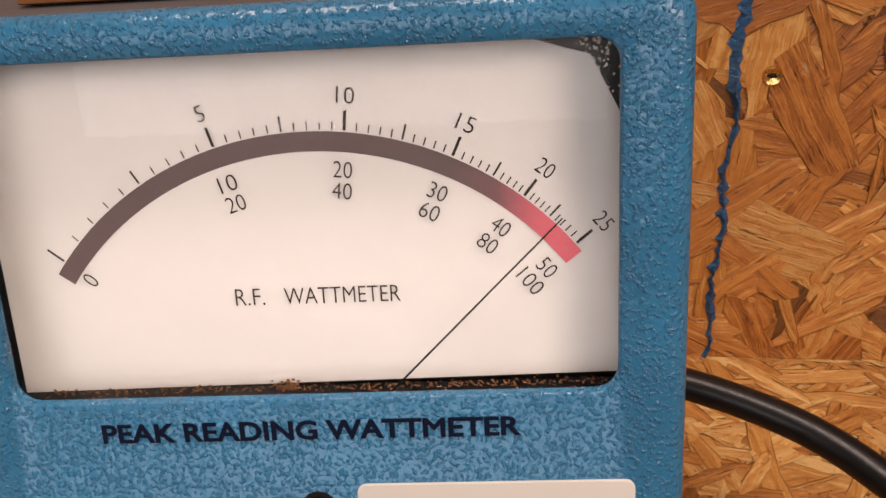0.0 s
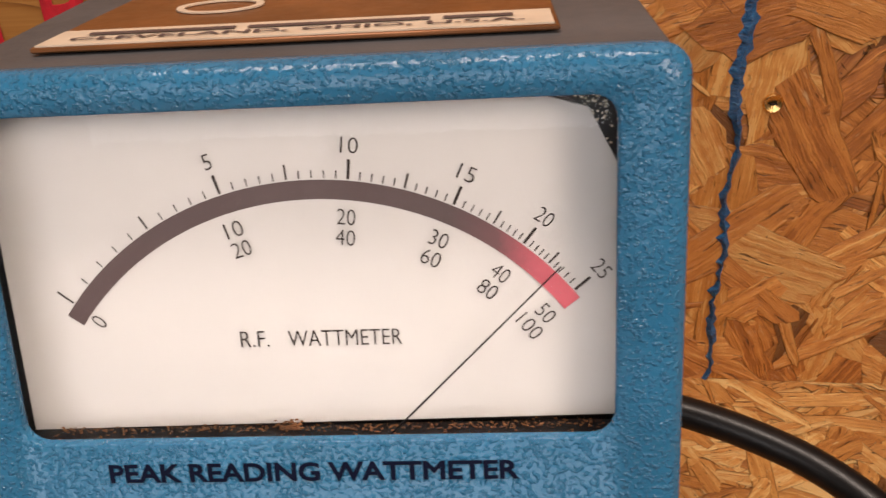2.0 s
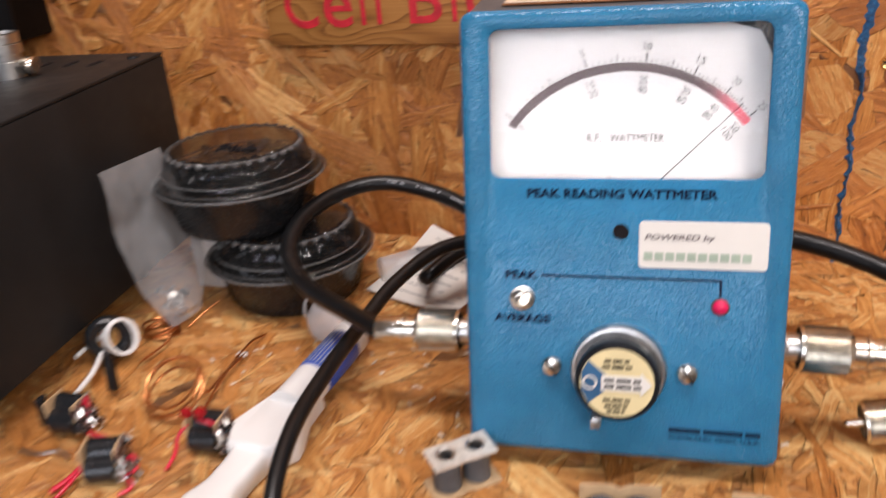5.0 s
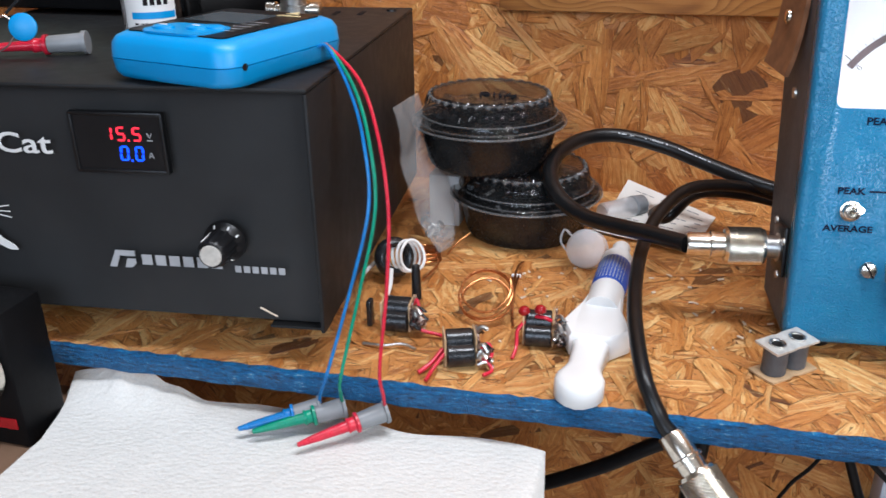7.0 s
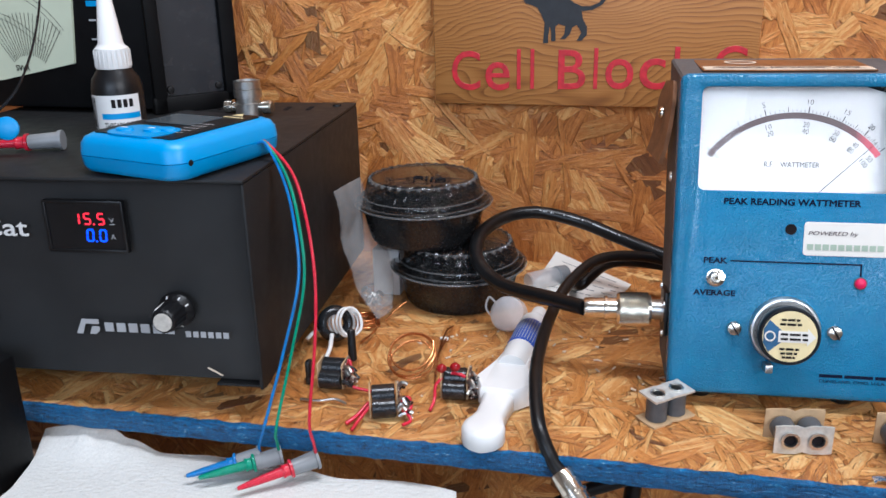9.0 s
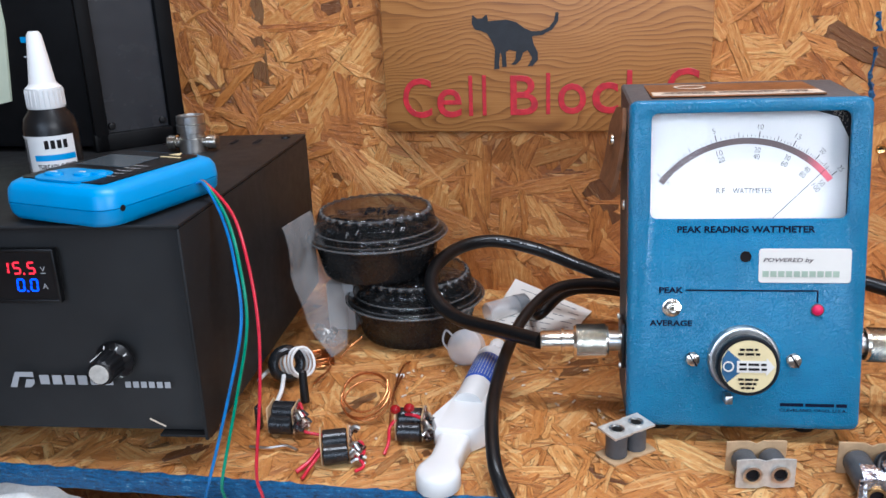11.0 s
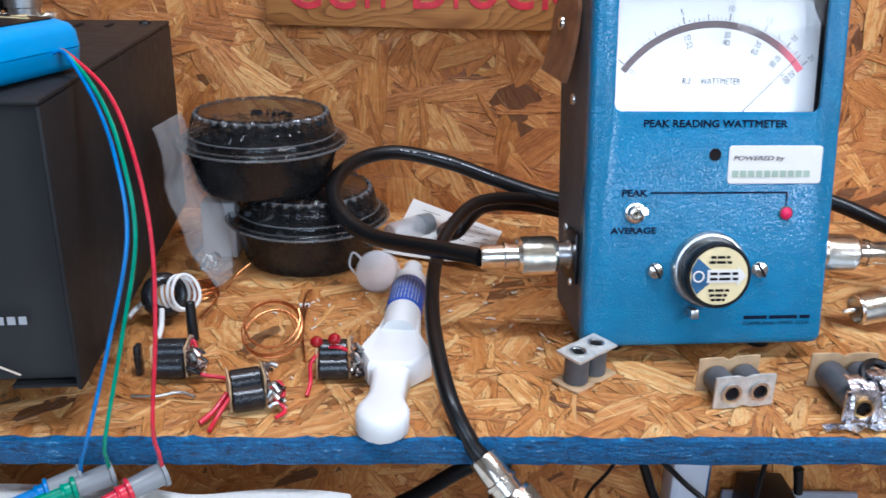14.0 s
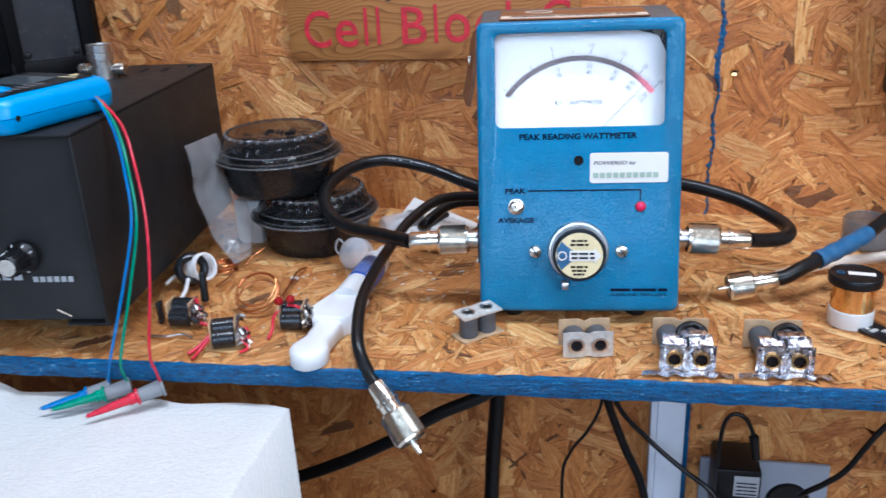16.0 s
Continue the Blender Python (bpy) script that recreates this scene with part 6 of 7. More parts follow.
# ---------------------------------------------------------------- power supply
PS = pose(-0.2265, -0.0675, 0, 0, 0, 6)
psu = thing("power_supply", "dark grey bench power supply with a digital meter", "power supply", PS)
PW, PD, Z0, Z1 = 0.279, 0.240, 0.0225, 0.1476
part("chassis", box(B(), (-PW / 2, PD / 2 + 0.002, (Z0 + Z1) / 2 - 0.001), (PW - 0.004, PD - 0.004, Z1 - Z0 - 0.004)), "psu_face", psu)
part("cover_top", box(B(), (-PW / 2, PD / 2, Z1 - 0.0012), (PW, PD + 0.012, 0.0024), None, 0.0010), "psu", psu, "dark grey painted cover")
for x in (-0.0012, -PW + 0.0012):
    part("cover_side", box(B(), (x, PD / 2, (Z0 + Z1) / 2 - 0.0012), (0.0024, PD + 0.012, Z1 - Z0 - 0.0024), None, 0.0010), "psu", psu, "dark grey painted cover")
for i in range(5):
    part("vent_slot", box(B(), (-0.030 - 0.018 * i, PD - 0.024, Z1 + 0.0002), (0.003, 0.014, 0.0006)), "ink", psu)
part("cover_screw", lathe(B(), [(0.0036, 0), (0.0034, 0.0012), (0.0014, 0.002), (0, 0.002)], 18, Matrix.Translation((-0.012, PD - 0.010, Z1))), "black", psu)
for x, y in ((-0.036, 0.050), (-0.25, 0.050), (-0.036, 0.21), (-0.25, 0.21)):
    part("foot", lathe(B(), [(0, 0), (0.0085, 0), (0.0095, 0.002), (0.0100, Z0 + 0.002), (0, Z0 + 0.002)], 20, Matrix.Translation((x, y, 0))), "rubber", psu, "black rubber foot")
part("lower_lip", box(B(), (-0.016, 0.006, Z0 - 0.0008), (0.030, 0.012, 0.0014)), "psu", psu)
# display
bm = B()
for c, s in (((-0.0972, -0.0006, 0.1326), (0.0480, 0.0040, 0.0020)), ((-0.0972, -0.0006, 0.1040), (0.0480, 0.0040, 0.0020)), ((-0.1204, -0.0006, 0.1183), (0.0020, 0.0040, 0.0300)), ((-0.0740, -0.0006, 0.1183), (0.0020, 0.0040, 0.0300))):
    box(bm, c, s, None, 0.0006)
disp = part("meter_bezel", bm, "black", psu, "black display frame")
part("meter_glass", box(B(), (-0.0972, -0.0002, 0.1183), (0.0450, 0.0030, 0.0270)), "black", disp, "dark glossy display glass")


def segments(bm, x, z, w, h, on, t=0.0009):
    """One seven-segment digit."""
    s = 0.0006
    spots = {"a": (x + w / 2, z + h, w, t), "g": (x + w / 2, z + h / 2, w, t), "d": (x + w / 2, z, w, t), "f": (x, z + h * 0.75, t, h / 2), "b": (x + w, z + h * 0.75, t, h / 2), "e": (x, z + h * 0.25, t, h / 2), "c": (x + w, z + h * 0.25, t, h / 2)}
    for k in on:
        cx, cz, sx, sz = spots[k]
        box(bm, (cx + (cz - z) * 0.08, -0.0019, cz), (max(t, sx - s), 0.0003, max(t, sz - s)))
    return bm


bm = B()
segments(bm, -0.1040, 0.1197, 0.0034, 0.0062, "bc")
segments(bm, -0.0975, 0.1197, 0.0036, 0.0062, "afgcd")
segments(bm, -0.0893, 0.1197, 0.0036, 0.0062, "afgcd")
box(bm, (-0.0917, -0.0019, 0.1196), (0.0009, 0.0003, 0.0009))
part("volt_digits", bm, "seg_red", disp, "glowing red digits", smooth=False)
bm = B()
segments(bm, -0.0970, 0.1098, 0.0036, 0.0066, "abcdef")
segments(bm, -0.0893, 0.1098, 0.0036, 0.0066, "abcdef")
box(bm, (-0.0915, -0.0019, 0.1096), (0.0009, 0.0003, 0.0009))
part("ampere_digits", bm, "seg_blue", disp, "glowing blue digits", smooth=False)
bm = lettering(B(), "V", -0.0822, -0.0794, 0.1208, 0.1236, y=-0.0018)
lettering(bm, "A", -0.0826, -0.0796, 0.1110, 0.1140, y=-0.0018)
bars(bm, -0.0822, -0.0794, 0.1196, 0.1201, [1], y=-0.0018)
part("unit_letters", bm, "grey_ink", disp, smooth=False)
part("word_print", lettering(B(), "Cat", -0.1640, -0.1340, 0.1108, 0.1215, bold=0.02), "white", psu, "white lettering", smooth=False)
bm = slab(B(), [(-0.195, 0.0840), (-0.186, 0.0855), (-0.180, 0.0845), (-0.1755, 0.0900), (-0.1740, 0.0830), (-0.1735, 0.0775), (-0.1765, 0.0740), (-0.1775, 0.0700), (-0.1730, 0.0640), (-0.1665, 0.0600), (-0.1655, 0.0575), (-0.1700, 0.0575), (-0.1770, 0.0610), (-0.1830, 0.0680), (-0.195, 0.0690)], 0.0003, Matrix.Translation((0, -0.0004, 0)))
for z0, z1 in ((0.0805, 0.0822), (0.0790, 0.0788), (0.0775, 0.0755)):
    slab(bm, [(-0.1745, z0), (-0.1650, z1), (-0.1650, z1 + 0.0005), (-0.1745, z0 + 0.0005)], 0.0003, Matrix.Translation((0, -0.0004, 0)))
part("painted_shape", bm, "white", psu, "white painted shape", smooth=False)
for k in range(6):
    part("print_bar", box(B(), (-0.0937 + 0.0075 * k, -0.0002, 0.0559), (0.0055, 0.0003, 0.0056)), "grey_ink", psu)
    part("print_bar", box(B(), (-0.0449 + 0.0046 * k, -0.0002, 0.0535), (0.0032, 0.0003, 0.0036)), "grey_ink", psu)
part("printed_mark", slab(B(), [(-0.1150, 0.0510), (-0.1105, 0.0605), (-0.1000, 0.0605), (-0.1000, 0.0575), (-0.1085, 0.0575), (-0.1110, 0.0510)], 0.0002, Matrix.Translation((0, -0.0003, 0))), "grey_ink", psu, "", smooth=False)
part("printed_mark", slab(B(), [(-0.1065, 0.0510), (-0.1045, 0.0560), (-0.1000, 0.0560), (-0.1000, 0.0535), (-0.1025, 0.0510)], 0.0002, Matrix.Translation((0, -0.0003, 0))), "grey_ink", psu, "", smooth=False)
part("scratch", box(B(), (0, 0, 0), (0.010, 0.0003, 0.0009), Matrix.Translation((-0.031, -0.0002, 0.030)) @ Matrix.Rotation(radians(28), 4, "Y")), "plate_cream", psu)
KN = Matrix.Translation((-0.0495, 0, 0.0690)) @ Matrix.Rotation(radians(90), 4, "X") @ Matrix.Diagonal((0.72, 0.72, 1, 1))
bm = B()
rows = []
for zz, r, fl in ((0, 0.0150, 0), (0.0022, 0.0150, 0), (0.0032, 0.0142, 0), (0.0052, 0.0118, 0), (0.0060, 0.0108, 1), (0.0170, 0.0098, 1), (0.0184, 0.0092, 0), (0.0190, 0.0084, 0)):
    rows.append([KN @ v3((r + 0.0006 * fl * (k % 4 < 2)) * math.cos(2 * math.pi * k / 48), (r + 0.0006 * fl * (k % 4 < 2)) * math.sin(2 * math.pi * k / 48), zz) for k in range(48)])
loops(bm, rows, True, True)
knob = part("knob", bm, "black", psu, "black fluted knob", angle=25)
part("knob_cap", lathe(B(), [(0.0076, 0.0188), (0.0074, 0.0196), (0, 0.0197)], 32, KN), "tinned", knob, "spun aluminium cap")
for turn_ in (-60, -25, 20, 95, 150, 205):
    part("knob_pointer", box(B(), (0, 0, 0), (0.0010, 0.0024, 0.0004), KN @ Matrix.Rotation(radians(turn_), 4, "Z") @ Matrix.Translation((0, 0.0130, 0.0047)) @ Matrix.Rotation(radians(-40), 4, "X")), "white", knob)
part("knob_pointer", box(B(), (0, 0, 0), (0.0011, 0.0006, 0.0120), KN @ Matrix.Rotation(radians(35), 4, "Z") @ Matrix.Translation((0, 0.0111, 0.0115))), "white", knob)

# ---------------------------------------------------------------- things on the power supply
TP = pose(-0.2790, -0.0408, Z1 + 0.001, 0, 0, -13.5)
tst = thing("component_tester", "bright blue handheld component tester lying on the power supply", "tester", TP)
TW, TL, TH2 = 0.0770, 0.0900, 0.0215


def shell(levels):
    rows = [[(x, y, z) for x, y in rounded(-TW / 2 + i, TW / 2 - i, -TL / 2 + i, TL / 2 - i, 0.011, 6)] for z, i in levels]
    return loops(B(), rows, True, True)


part("lower_shell", shell([(0, 0.005), (0.0012, 0.0022), (0.004, 0.0006), (0.0098, 0.0), (0.0100, 0.0008)]), "tester_blue", tst, "blue plastic shell", angle=50)
part("upper_shell", shell([(0.0101, 0.0008), (0.0103, 0.0), (0.0165, 0.0006), (0.0195, 0.0022), (0.0210, 0.0050), (TH2, 0.0080)]), "tester_blue", tst, "blue plastic shell", angle=50)
pf = part("front_panel", slab(B(), [(x, y) for x, y in rounded(-TW / 2 + 0.0085, TW / 2 - 0.0085, -TL / 2 + 0.0095, TL / 2 - 0.0085, 0.004)], 0.0006, Matrix.Translation((0, 0, TH2 + 0.0006)) @ Matrix.Rotation(radians(-90), 4, "X") @ Matrix.Diagonal((1, 1, -1, 1))), "black", tst, "glossy black front panel")
part("lcd_window", box(B(), (-0.006, 0.009, TH2 + 0.0009), (0.036, 0.026, 0.0004)), "lcd", pf, "grey display window")
pad_ = part("button_pad", slab(B(), rounded(-0.0215, 0.0185, 0.0130, 0.0385, 0.0090), 0.0010, Matrix.Translation((0, 0, TH2 + 0.0011)) @ Matrix.Rotation(radians(-90), 4, "X") @ Matrix.Diagonal((1, 1, -1, 1))), "tester_blue", pf, "raised blue button pad", smooth=False)
for x, y in ((-0.0125, -0.0290), (0.0040, -0.0250), (0.0105, -0.0205)):
    part("button", lathe(B(), [(0.0052, 0), (0.0050, 0.0010), (0.0040, 0.0015), (0, 0.0016)], 20, Matrix.Translation((x, y, TH2 + 0.0011)) @ Matrix.Diagonal((1.15, 0.75, 1, 1))), "tester_blue", pad_, "blue oval button")
for x, y in ((-0.0125, -0.0290), (0.0040, -0.0250)):
    part("button_print", box(B(), (x, y, TH2 + 0.0028), (0.0042, 0.0011, 0.0003)), "white", pad_)
part("warning_mark", slab(B(), [(0.012, -0.030), (0.020, -0.030), (0.016, -0.036)], 0.0003, Matrix.Translation((0, 0, TH2 + 0.001)) @ Matrix.Rotation(radians(-90), 4, "X") @ Matrix.Diagonal((1, 1, -1, 1))), "yellow", pf)
part("warning_print", box(B(), (0.018, 0.0245, TH2 + 0.0009), (0.014, 0.0014, 0.0003)), "yellow", pf)
bm = B()
for i in range(5):
    bars(bm, 0.013, 0.024, 0.022 - 0.006 * i, 0.0232 - 0.006 * i, [2, 3, 1.5], 0.4)
bmesh.ops.transform(bm, matrix=Matrix.Translation((0, 0, TH2 + 0.0008)) @ Matrix.Rotation(radians(-90), 4, "X") @ Matrix.Diagonal((1, 1, -1, 1)), verts=bm.verts)
part("panel_print", bm, "grey_ink", pf, smooth=False)
part("side_jack", lathe(B(), [(0.0015, 0), (0.0017, 0.0004), (0, 0.0005)], 14, Matrix.Translation((TW / 2 - 0.0003, -0.034, 0.0098)) @ Matrix.Rotation(radians(90), 4, "Y")), "ink", tst)

root = TP @ v3(TW / 2, 0.020, 0.0095)


def probe(tip_p, end_p, mat, label):
    """A hook clip: coloured nose and flange, grey grip."""
    d = Vector(end_p) - Vector(tip_p)
    n = d.length
    ob = thing("test_hook", label, "test clip", aim(tip_p, end_p), "hook clips")
    part("nose", lathe(B(), [(0, 0), (0.0012, 0.0005), (0.0016, 0.004), (0.0022, n * 0.22), (0.0030, n * 0.58), (0.0, n * 0.58)], 16), mat, ob)
    part("flange", lathe(B(), [(0, n * 0.55), (0.0038, n * 0.55), (0.0040, n * 0.57), (0.0036, n * 0.58), (0.0036, n * 0.63), (0.0054, n * 0.645), (0.0054, n * 0.675), (0, n * 0.675)], 18), mat, ob)
    part("grip", lathe(B(), [(0.0034, n * 0.67), (0.0046, n * 0.68), (0.0052, n * 0.96), (0.0062, n * 0.965), (0.0062, n), (0, n)], 20), "grey_clip", ob, "grey grip")
    part("hook", tube(B(), [(0, 0, -0.001), (0.0006, 0.0005, 0.003), (0.001, 0.001, 0.008)], 0.0006, 6, 4), "steel", ob)
    return ob


PT = ((-0.265, -0.103, -0.0215), (-0.228, -0.081, -0.0165), (-0.2565, -0.104, -0.0210), (-0.2155, -0.0785, -0.0160), (-0.2302, -0.108, -0.0215), (-0.193, -0.0785, -0.0150))
probe(PT[0], PT[1], "blue_wire", "blue and grey test hook clip lying on the paper towel")
probe(PT[2], PT[3], "green_wire", "green and grey test hook clip lying on the paper towel")
probe(PT[4], PT[5], "red_wire", "red and grey test hook clip lying on the paper towel")
LEADS = (("blue", [(-0.2185, -0.040, 0.1406), (-0.2070, -0.055, 0.1205), (-0.2019, -0.066, 0.0903), (-0.2100, -0.076, 0.0499), (-0.2209, -0.086, 0.0078), (-0.2262, -0.0845, -0.0060), (-0.2285, -0.0815, -0.0150)], 0.0),
         ("green", [(-0.2165, -0.040, 0.1425), (-0.2045, -0.055, 0.1228), (-0.1985, -0.066, 0.0905), (-0.2050, -0.076, 0.0504), (-0.2130, -0.087, 0.0088), (-0.2155, -0.0835, -0.0050), (-0.2160, -0.0795, -0.0150)], 0.002),
         ("red", [(-0.2126, -0.040, 0.1440), (-0.1995, -0.055, 0.1225), (-0.1921, -0.066, 0.0910), (-0.1909, -0.076, 0.0552), (-0.1926, -0.087, 0.0149), (-0.1925, -0.0840, -0.0020), (-0.1935, -0.0793, -0.0140)], 0.004))
for hue, pts, dy in LEADS:
    cord("test_lead", [root + v3(-0.001, dy, 0), root + v3(0.005, dy * 0.5, -0.0005)] + pts, 0.0009, "thin " + hue + " test lead hanging from the blue tester", hue + "_wire", 8)
probe(PS @ v3(-0.2050, 0.046, Z1 + 0.0045), PS @ v3(-0.1430, 0.062, Z1 + 0.0065), "red_wire", "red and grey test hook clip lying on the power supply")
dc = thing("disc_capacitor", "blue disc capacitor standing on the power supply", "capacitor", pose(-0.3930, -0.046, 0.1655, 80, 0, 20))
dc.scale = (0.82, 0.82, 0.82)
part("disc", lathe(B(), [(0, -0.0022), (0.0065, -0.0020), (0.0085, -0.0010), (0.0088, 0), (0.0085, 0.0010), (0.0065, 0.002), (0, 0.0022)], 28), "tester_blue", dc)
part("lead_wire", tube(B(), [(-0.006, 0.004, 0), (-0.012, 0.007, 0.001), (-0.020, -0.002, 0.002)], 0.0005, 6, 5), "steel", dc)
part("lead_wire", tube(B(), [(-0.006, -0.005, 0), (-0.012, -0.012, 0), (-0.022, -0.0165, 0.001)], 0.0005, 6, 5), "steel", dc)
cord("hanging_wire", [(-0.402, -0.046, 0.172), (-0.392, -0.030, 0.190), (-0.396, 0.0, 0.225), (-0.405, 0.03, 0.28)], 0.0008, "thin dark wire hanging in front of the meter", "core", 6)
# bottle
bt = thing("glue_bottle", "black bottle of threadlocker with a white nozzle cap", "bottle", pose(-0.3560, 0.014, Z1, 0, 0, 4))
bt.scale = (0.86, 0.86, 1.04)
part("bottle_body", lathe(B(), [(0, 0), (0.0172, 0), (0.0185, 0.001), (0.0185, 0.0330), (0.0170, 0.0390), (0.0130, 0.0435), (0.0115, 0.0470), (0, 0.047)], 36), "black", bt, "glossy black bottle")
cpb = part("nozzle_cap", lathe(B(), [(0.0125, 0.0450), (0.0128, 0.0460), (0.0122, 0.0570), (0.0100, 0.0585), (0.0090, 0.0600), (0.0050, 0.0870), (0.0034, 0.0890), (0, 0.0890)], 32), "white", bt, "white ribbed nozzle cap")
bm = B()
for k in range(24):
    a = 2 * math.pi * k / 24
    box(bm, (0.0125 * math.cos(a), 0.0125 * math.sin(a), 0.051), (0.0009, 0.0009, 0.010))
part("cap_rib", bm, "white", cpb)


def wrap(bm, a0, a1, z0, z1, r, n=14):
    prev = None
    for k in range(n + 1):
        a = radians(a0 + (a1 - a0) * k / n)
        cur = [bm.verts.new((r * math.sin(a), -r * math.cos(a), z0)), bm.verts.new((r * math.sin(a), -r * math.cos(a), z1))]
        if prev:
            bm.faces.new((prev[0], cur[0], cur[1], prev[1]))
        prev = cur
    return bm


lb = part("bottle_label", wrap(B(), -75, 80, 0.003, 0.0300, 0.01870), "white", bt, "white and blue label")
part("label_band", wrap(B(), -12, 78, 0.0155, 0.0190, 0.0188), "tester_blue", lb)
bm = B()
for k in range(13):
    wrap(bm, -66 + 2.9 * k, -66 + 2.9 * k + rng.choice([0.8, 1.4, 2.0]), 0.005, 0.0285, 0.0188, 1)
for a in range(4):
    wrap(bm, 14 + 13 * a, 23 + 13 * a, 0.0225, 0.0275, 0.0188, 2)
part("label_bars", bm, "ink", lb, smooth=False)
bm = lettering(B(), "THREADLOCKER", 0.0, 1.0, 0.0090, 0.0135, bold=0.02)
for v in bm.verts:
    a = radians(-8 + 84 * v.co.x)
    v.co = (0.0189 * math.sin(a), -0.0189 * math.cos(a), v.co.z)
part("label_text", bm, "ink", lb, smooth=False)
# tee adapter
te = thing("tee_adapter", "nickel coax tee adapter standing on the power supply", "adapter", PS @ pose(-0.0675, 0.185, Z1))
te.scale = (1.0, 1.0, 0.88)
part("tee_stem", lathe(B(), [(0, 0), (0.0098, 0), (0.0098, 0.011), (0.0086, 0.0115), (0.0086, 0.0155), (0.0102, 0.016), (0.0102, 0.0225), (0.0092, 0.023), (0.0098, 0.0235), (0.0098, 0.0295), (0.0078, 0.030), (0.0075, 0.024), (0, 0.024)], 32), "steel", te)
part("tee_arm", lathe(B(), [(0, -0.0185), (0.0052, -0.0185), (0.0060, -0.0175), (0.0060, -0.0120), (0.0045, -0.0115), (0.0045, 0.0115), (0.0060, 0.012), (0.0060, 0.0175), (0.0052, 0.0185), (0, 0.0185)], 28, Matrix.Translation((0, 0, 0.0075)) @ Matrix.Rotation(radians(90), 4, "Y")), "chrome", te)
# meter cabinet at the back and the dark panel beside it
cab = thing("swr_meter", "black cabinet with a cream cross-needle dial on the power supply", "meter")
part("cabinet", box(B(), (-0.500, 0.168, 0.262), (0.228, 0.130, 0.222), None, 0.003), "cabinet_black", cab)
dl = part("dial_face", slab(B(), [(-0.580, 0.1710), (-0.5200, 0.1725), (-0.4520, 0.1860), (-0.4455, 0.2400), (-0.4480, 0.3200), (-0.580, 0.3200)], 0.0020, Matrix.Translation((0, 0.1010, 0))), "cream_dial", cab, "cream green scale card", smooth=False)
bm = lettering(B(), "SWR", -0.5055, -0.4925, 0.1800, 0.1845, bold=0.02, y=0.1008)
for k in range(22):
    a = radians(-52 + 4.6 * k)
    p0, p1 = v3(-0.492 + 0.020 * math.sin(a), 0.1006, 0.172 + 0.020 * math.cos(a)), v3(-0.492 + 0.046 * math.sin(a), 0.1006, 0.178 + 0.046 * math.cos(a))
    if p1.x < -0.450 and p0.z > 0.186:
        s = (p1 - p0).cross(v3(0, 1, 0)).normalized() * 0.00022
        bm.faces.new([bm.verts.new(v) for v in (p0 - s, p0 + s, p1 + s, p1 - s)])
for rr in (0.062, 0.066, 0.085, 0.089):
    prev = None
    for k in range(30):
        a = radians(-40 + 3.3 * k)
        q = v3(-0.530 + rr * math.sin(a), 0.1006, 0.160 + rr * math.cos(a))
        if q.x > -0.449 or q.z < 0.188:
            prev = None
            continue
        cur = [bm.verts.new(q), bm.verts.new(q + v3(0.0004 * math.sin(a), 0, 0.0004 * math.cos(a)))]
        if prev:
            bm.faces.new((prev[0], cur[0], cur[1], prev[1]))
        prev = cur
part("dial_print", bm, "ink", dl, smooth=False)
for z in (0.162, 0.176, 0.190, 0.204, 0.218):
    part("panel_mark", box(B(), (-0.4315, 0.1026, z), (0.006, 0.0006, 0.0012)), "grey_ink", cab)
part("panel_lamp", box(B(), (-0.4300, 0.1026, 0.2300), (0.010, 0.0006, 0.004)), "tester_blue", cab)
pn = thing("panel_frame", "black framed panel with a dark grey screen beside the cabinet", "panel", pose(-0.3845, 0.1005, Z1, 0, 0, 47.5))
bm = B()
for c, s in (((0.032, 0.006, 0.0065), (0.068, 0.012, 0.013)), ((0.004, 0.006, 0.10), (0.010, 0.012, 0.20)), ((0.061, 0.006, 0.10), (0.012, 0.012, 0.20)), ((0.032, 0.006, 0.20), (0.068, 0.012, 0.012))):
    box(bm, c, s, None, 0.0012)
part("frame", bm, "cabinet_black", pn)
part("screen", box(B(), (0.032, 0.0075, 0.105), (0.056, 0.003, 0.19)), "screen", pn, "dark grey screen")
for x in (0.013, 0.051):
    part("corner_stud", lathe(B(), [(0.0030, 0), (0.0024, 0.0016), (0, 0.002)], 14, Matrix.Translation((x, 0.006, 0.0175)) @ Matrix.Rotation(radians(90), 4, "X")), "black", pn)
# black speaker at the near left
sp = thing("small_speaker", "small black box speaker with a round chrome grille", "speaker", pose(-0.371, -0.098, -0.0350, 0, 0, 0))
part("speaker_case", box(B(), (-0.045, -0.015, 0.0392), (0.090, 0.030, 0.0784), None, 0.0025), "cabinet_black", sp)
FG = Matrix.Translation((-0.029, -0.030, 0.0475)) @ Matrix.Rotation(radians(90), 4, "X")
part("grille_ring", lathe(B(), [(0.0235, 0), (0.0255, 0.0015), (0.0245, 0.0050), (0.0215, 0.0062), (0.0205, 0.0030)], 48, FG), "chrome", sp, "chrome ring")
gr = part("grille", lathe(B(), [(0.0206, 0.002), (0.014, 0.0042), (0, 0.0055)], 40, FG), "ink", sp)
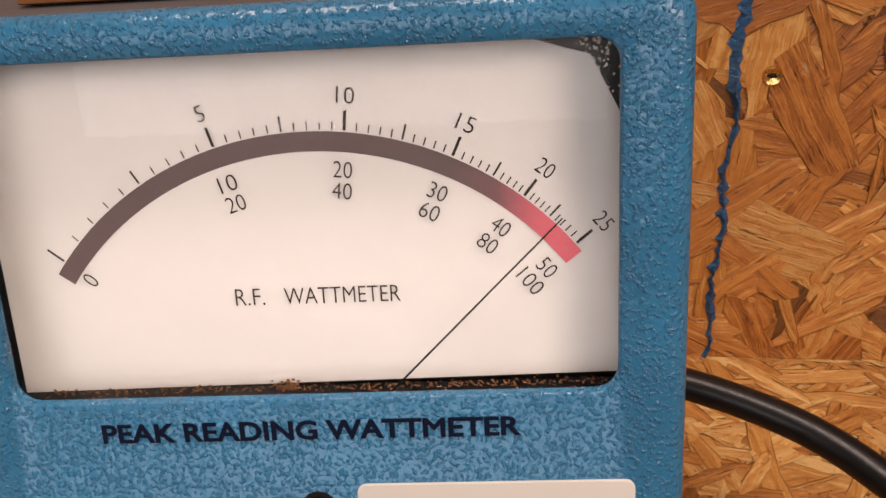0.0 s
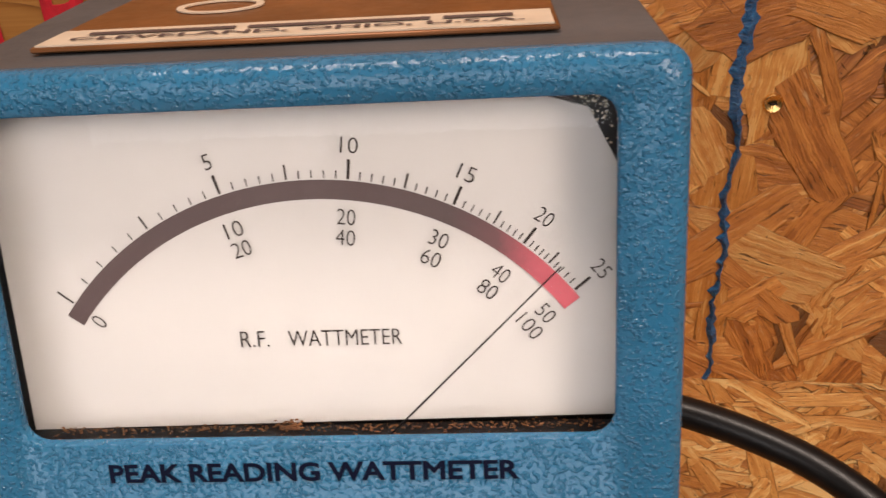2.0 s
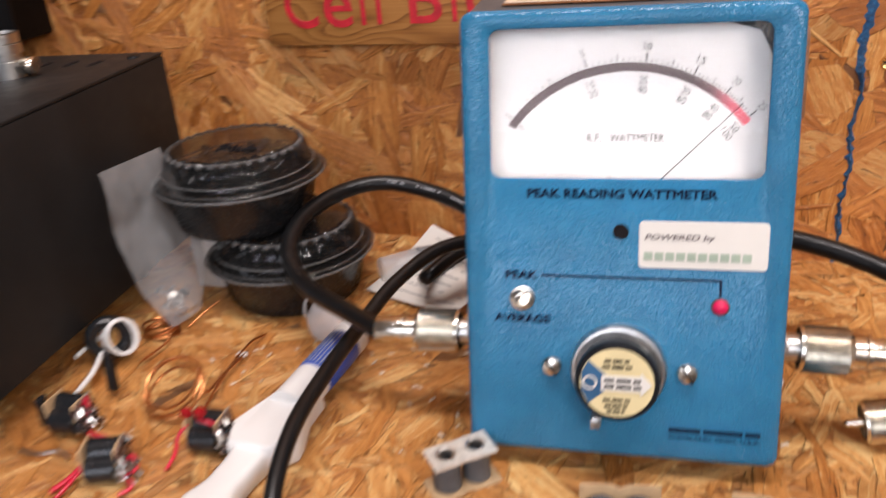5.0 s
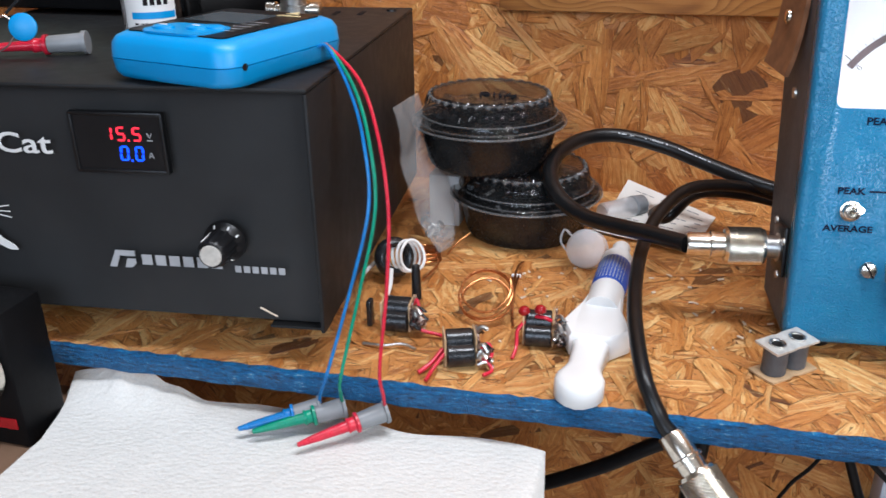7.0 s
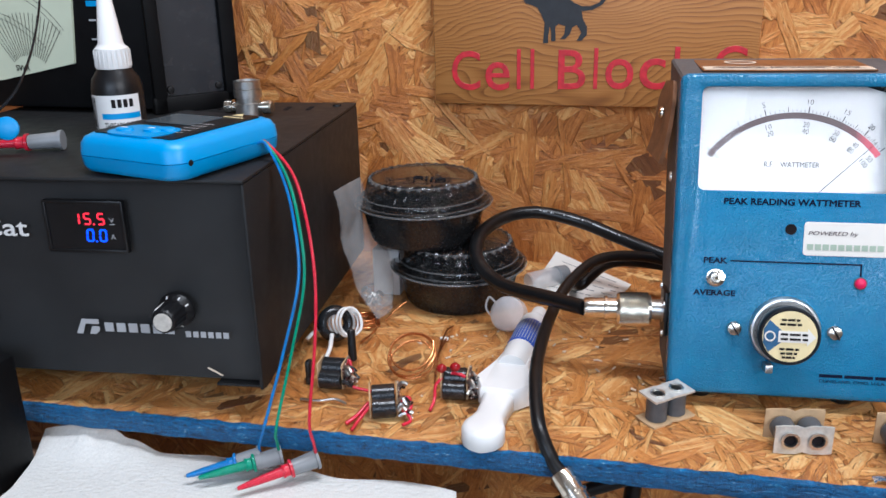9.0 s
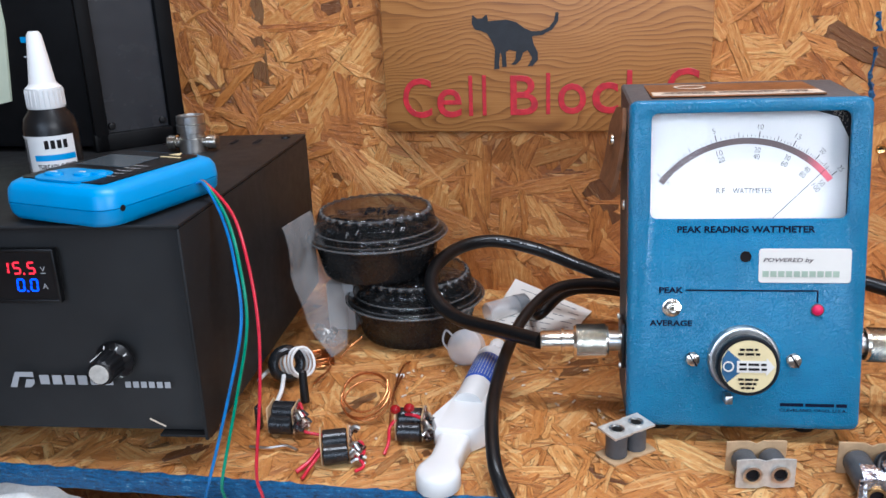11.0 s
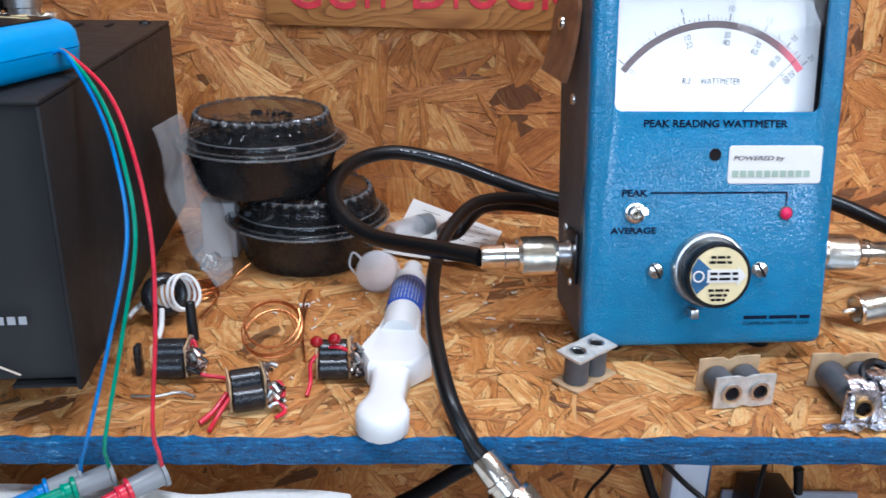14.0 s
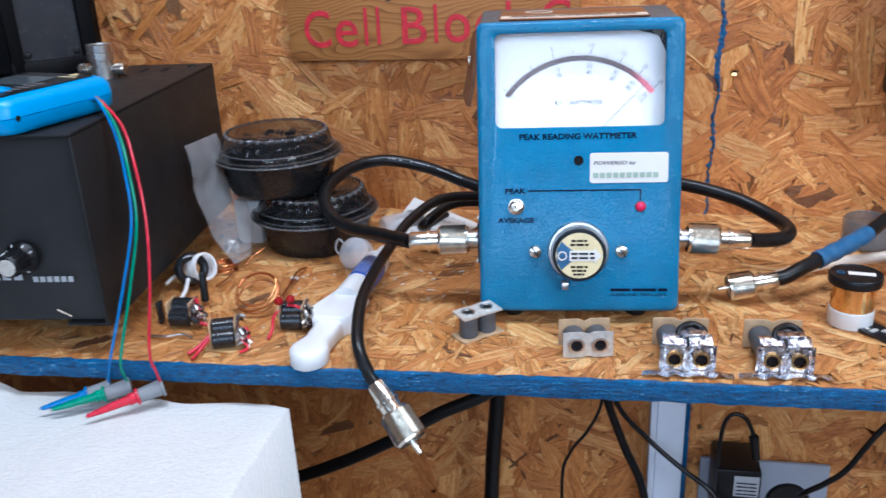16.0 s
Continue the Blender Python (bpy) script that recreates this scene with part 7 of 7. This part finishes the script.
for k in range(-5, 6):
    for vertical in (0, 1):
        h = math.sqrt(max(0.0, 0.0200 ** 2 - (0.0036 * k) ** 2))
        ends = [(0.0036 * k, -h), (0.0036 * k, h)] if vertical else [(-h, 0.0036 * k), (h, 0.0036 * k)]
        path = [FG @ v3(ends[0][0] + (ends[1][0] - ends[0][0]) * q / 6, ends[0][1] + (ends[1][1] - ends[0][1]) * q / 6, 0.0062 - 9.0 * ((ends[0][0] + (ends[1][0] - ends[0][0]) * q / 6) ** 2 + (ends[0][1] + (ends[1][1] - ends[0][1]) * q / 6) ** 2)) for q in range(7)]
        part("grille_wire", tube(B(), path, 0.0007, 6, 1, False), "chrome", gr)
part("name_strip", box(B(), (-0.026, -0.0303, 0.0145), (0.042, 0.0006, 0.0060)), "red_dip", sp, "red printed strip")
# black device at the right on the wall
dv = thing("wall_radio", "black device with a raised front hanging on the strand board wall", "device")
part("device_body", box(B(), (0.368, 0.200, 0.225), (0.140, 0.068, 0.235), None, 0.004), "black", dv)
part("device_front", box(B(), (0.373, 0.1650, 0.225), (0.122, 0.006, 0.215), None, 0.002), "cabinet_black", dv)
part("trim_line", box(B(), (0.3180, 0.1616, 0.232), (0.0012, 0.0012, 0.190), None, 0.0003, 1), "steel", dv, "thin silver trim line")
# small board with parts at the right
cb = thing("circuit_board", "narrow dark circuit board with tinned pads lying on the shelf", "circuit board", pose(0.2600, -0.0050, 0.0008, 0, 0, -52))
part("board_blank", box(B(), (0, 0, 0.0008), (0.060, 0.016, 0.0016)), "core", cb)
for k in range(14):
    part("pad", box(B(), (-0.026 + 0.004 * k, rng.uniform(-0.005, 0.005), 0.0019), (0.0026, rng.uniform(0.002, 0.006), 0.0008)), "tinned", cb)
tagged(part("clear_jar", lathe(B(), [(0, 0), (0.018, 0), (0.019, 0.001), (0.019, 0.020), (0.0175, 0.022), (0.017, 0.021), (0.0175, 0.001), (0, 0.001)], 32, pose(0.283, 0.165, 0.001)), "lid_rim"), "small clear plastic jar at the back of the shelf", "jar")
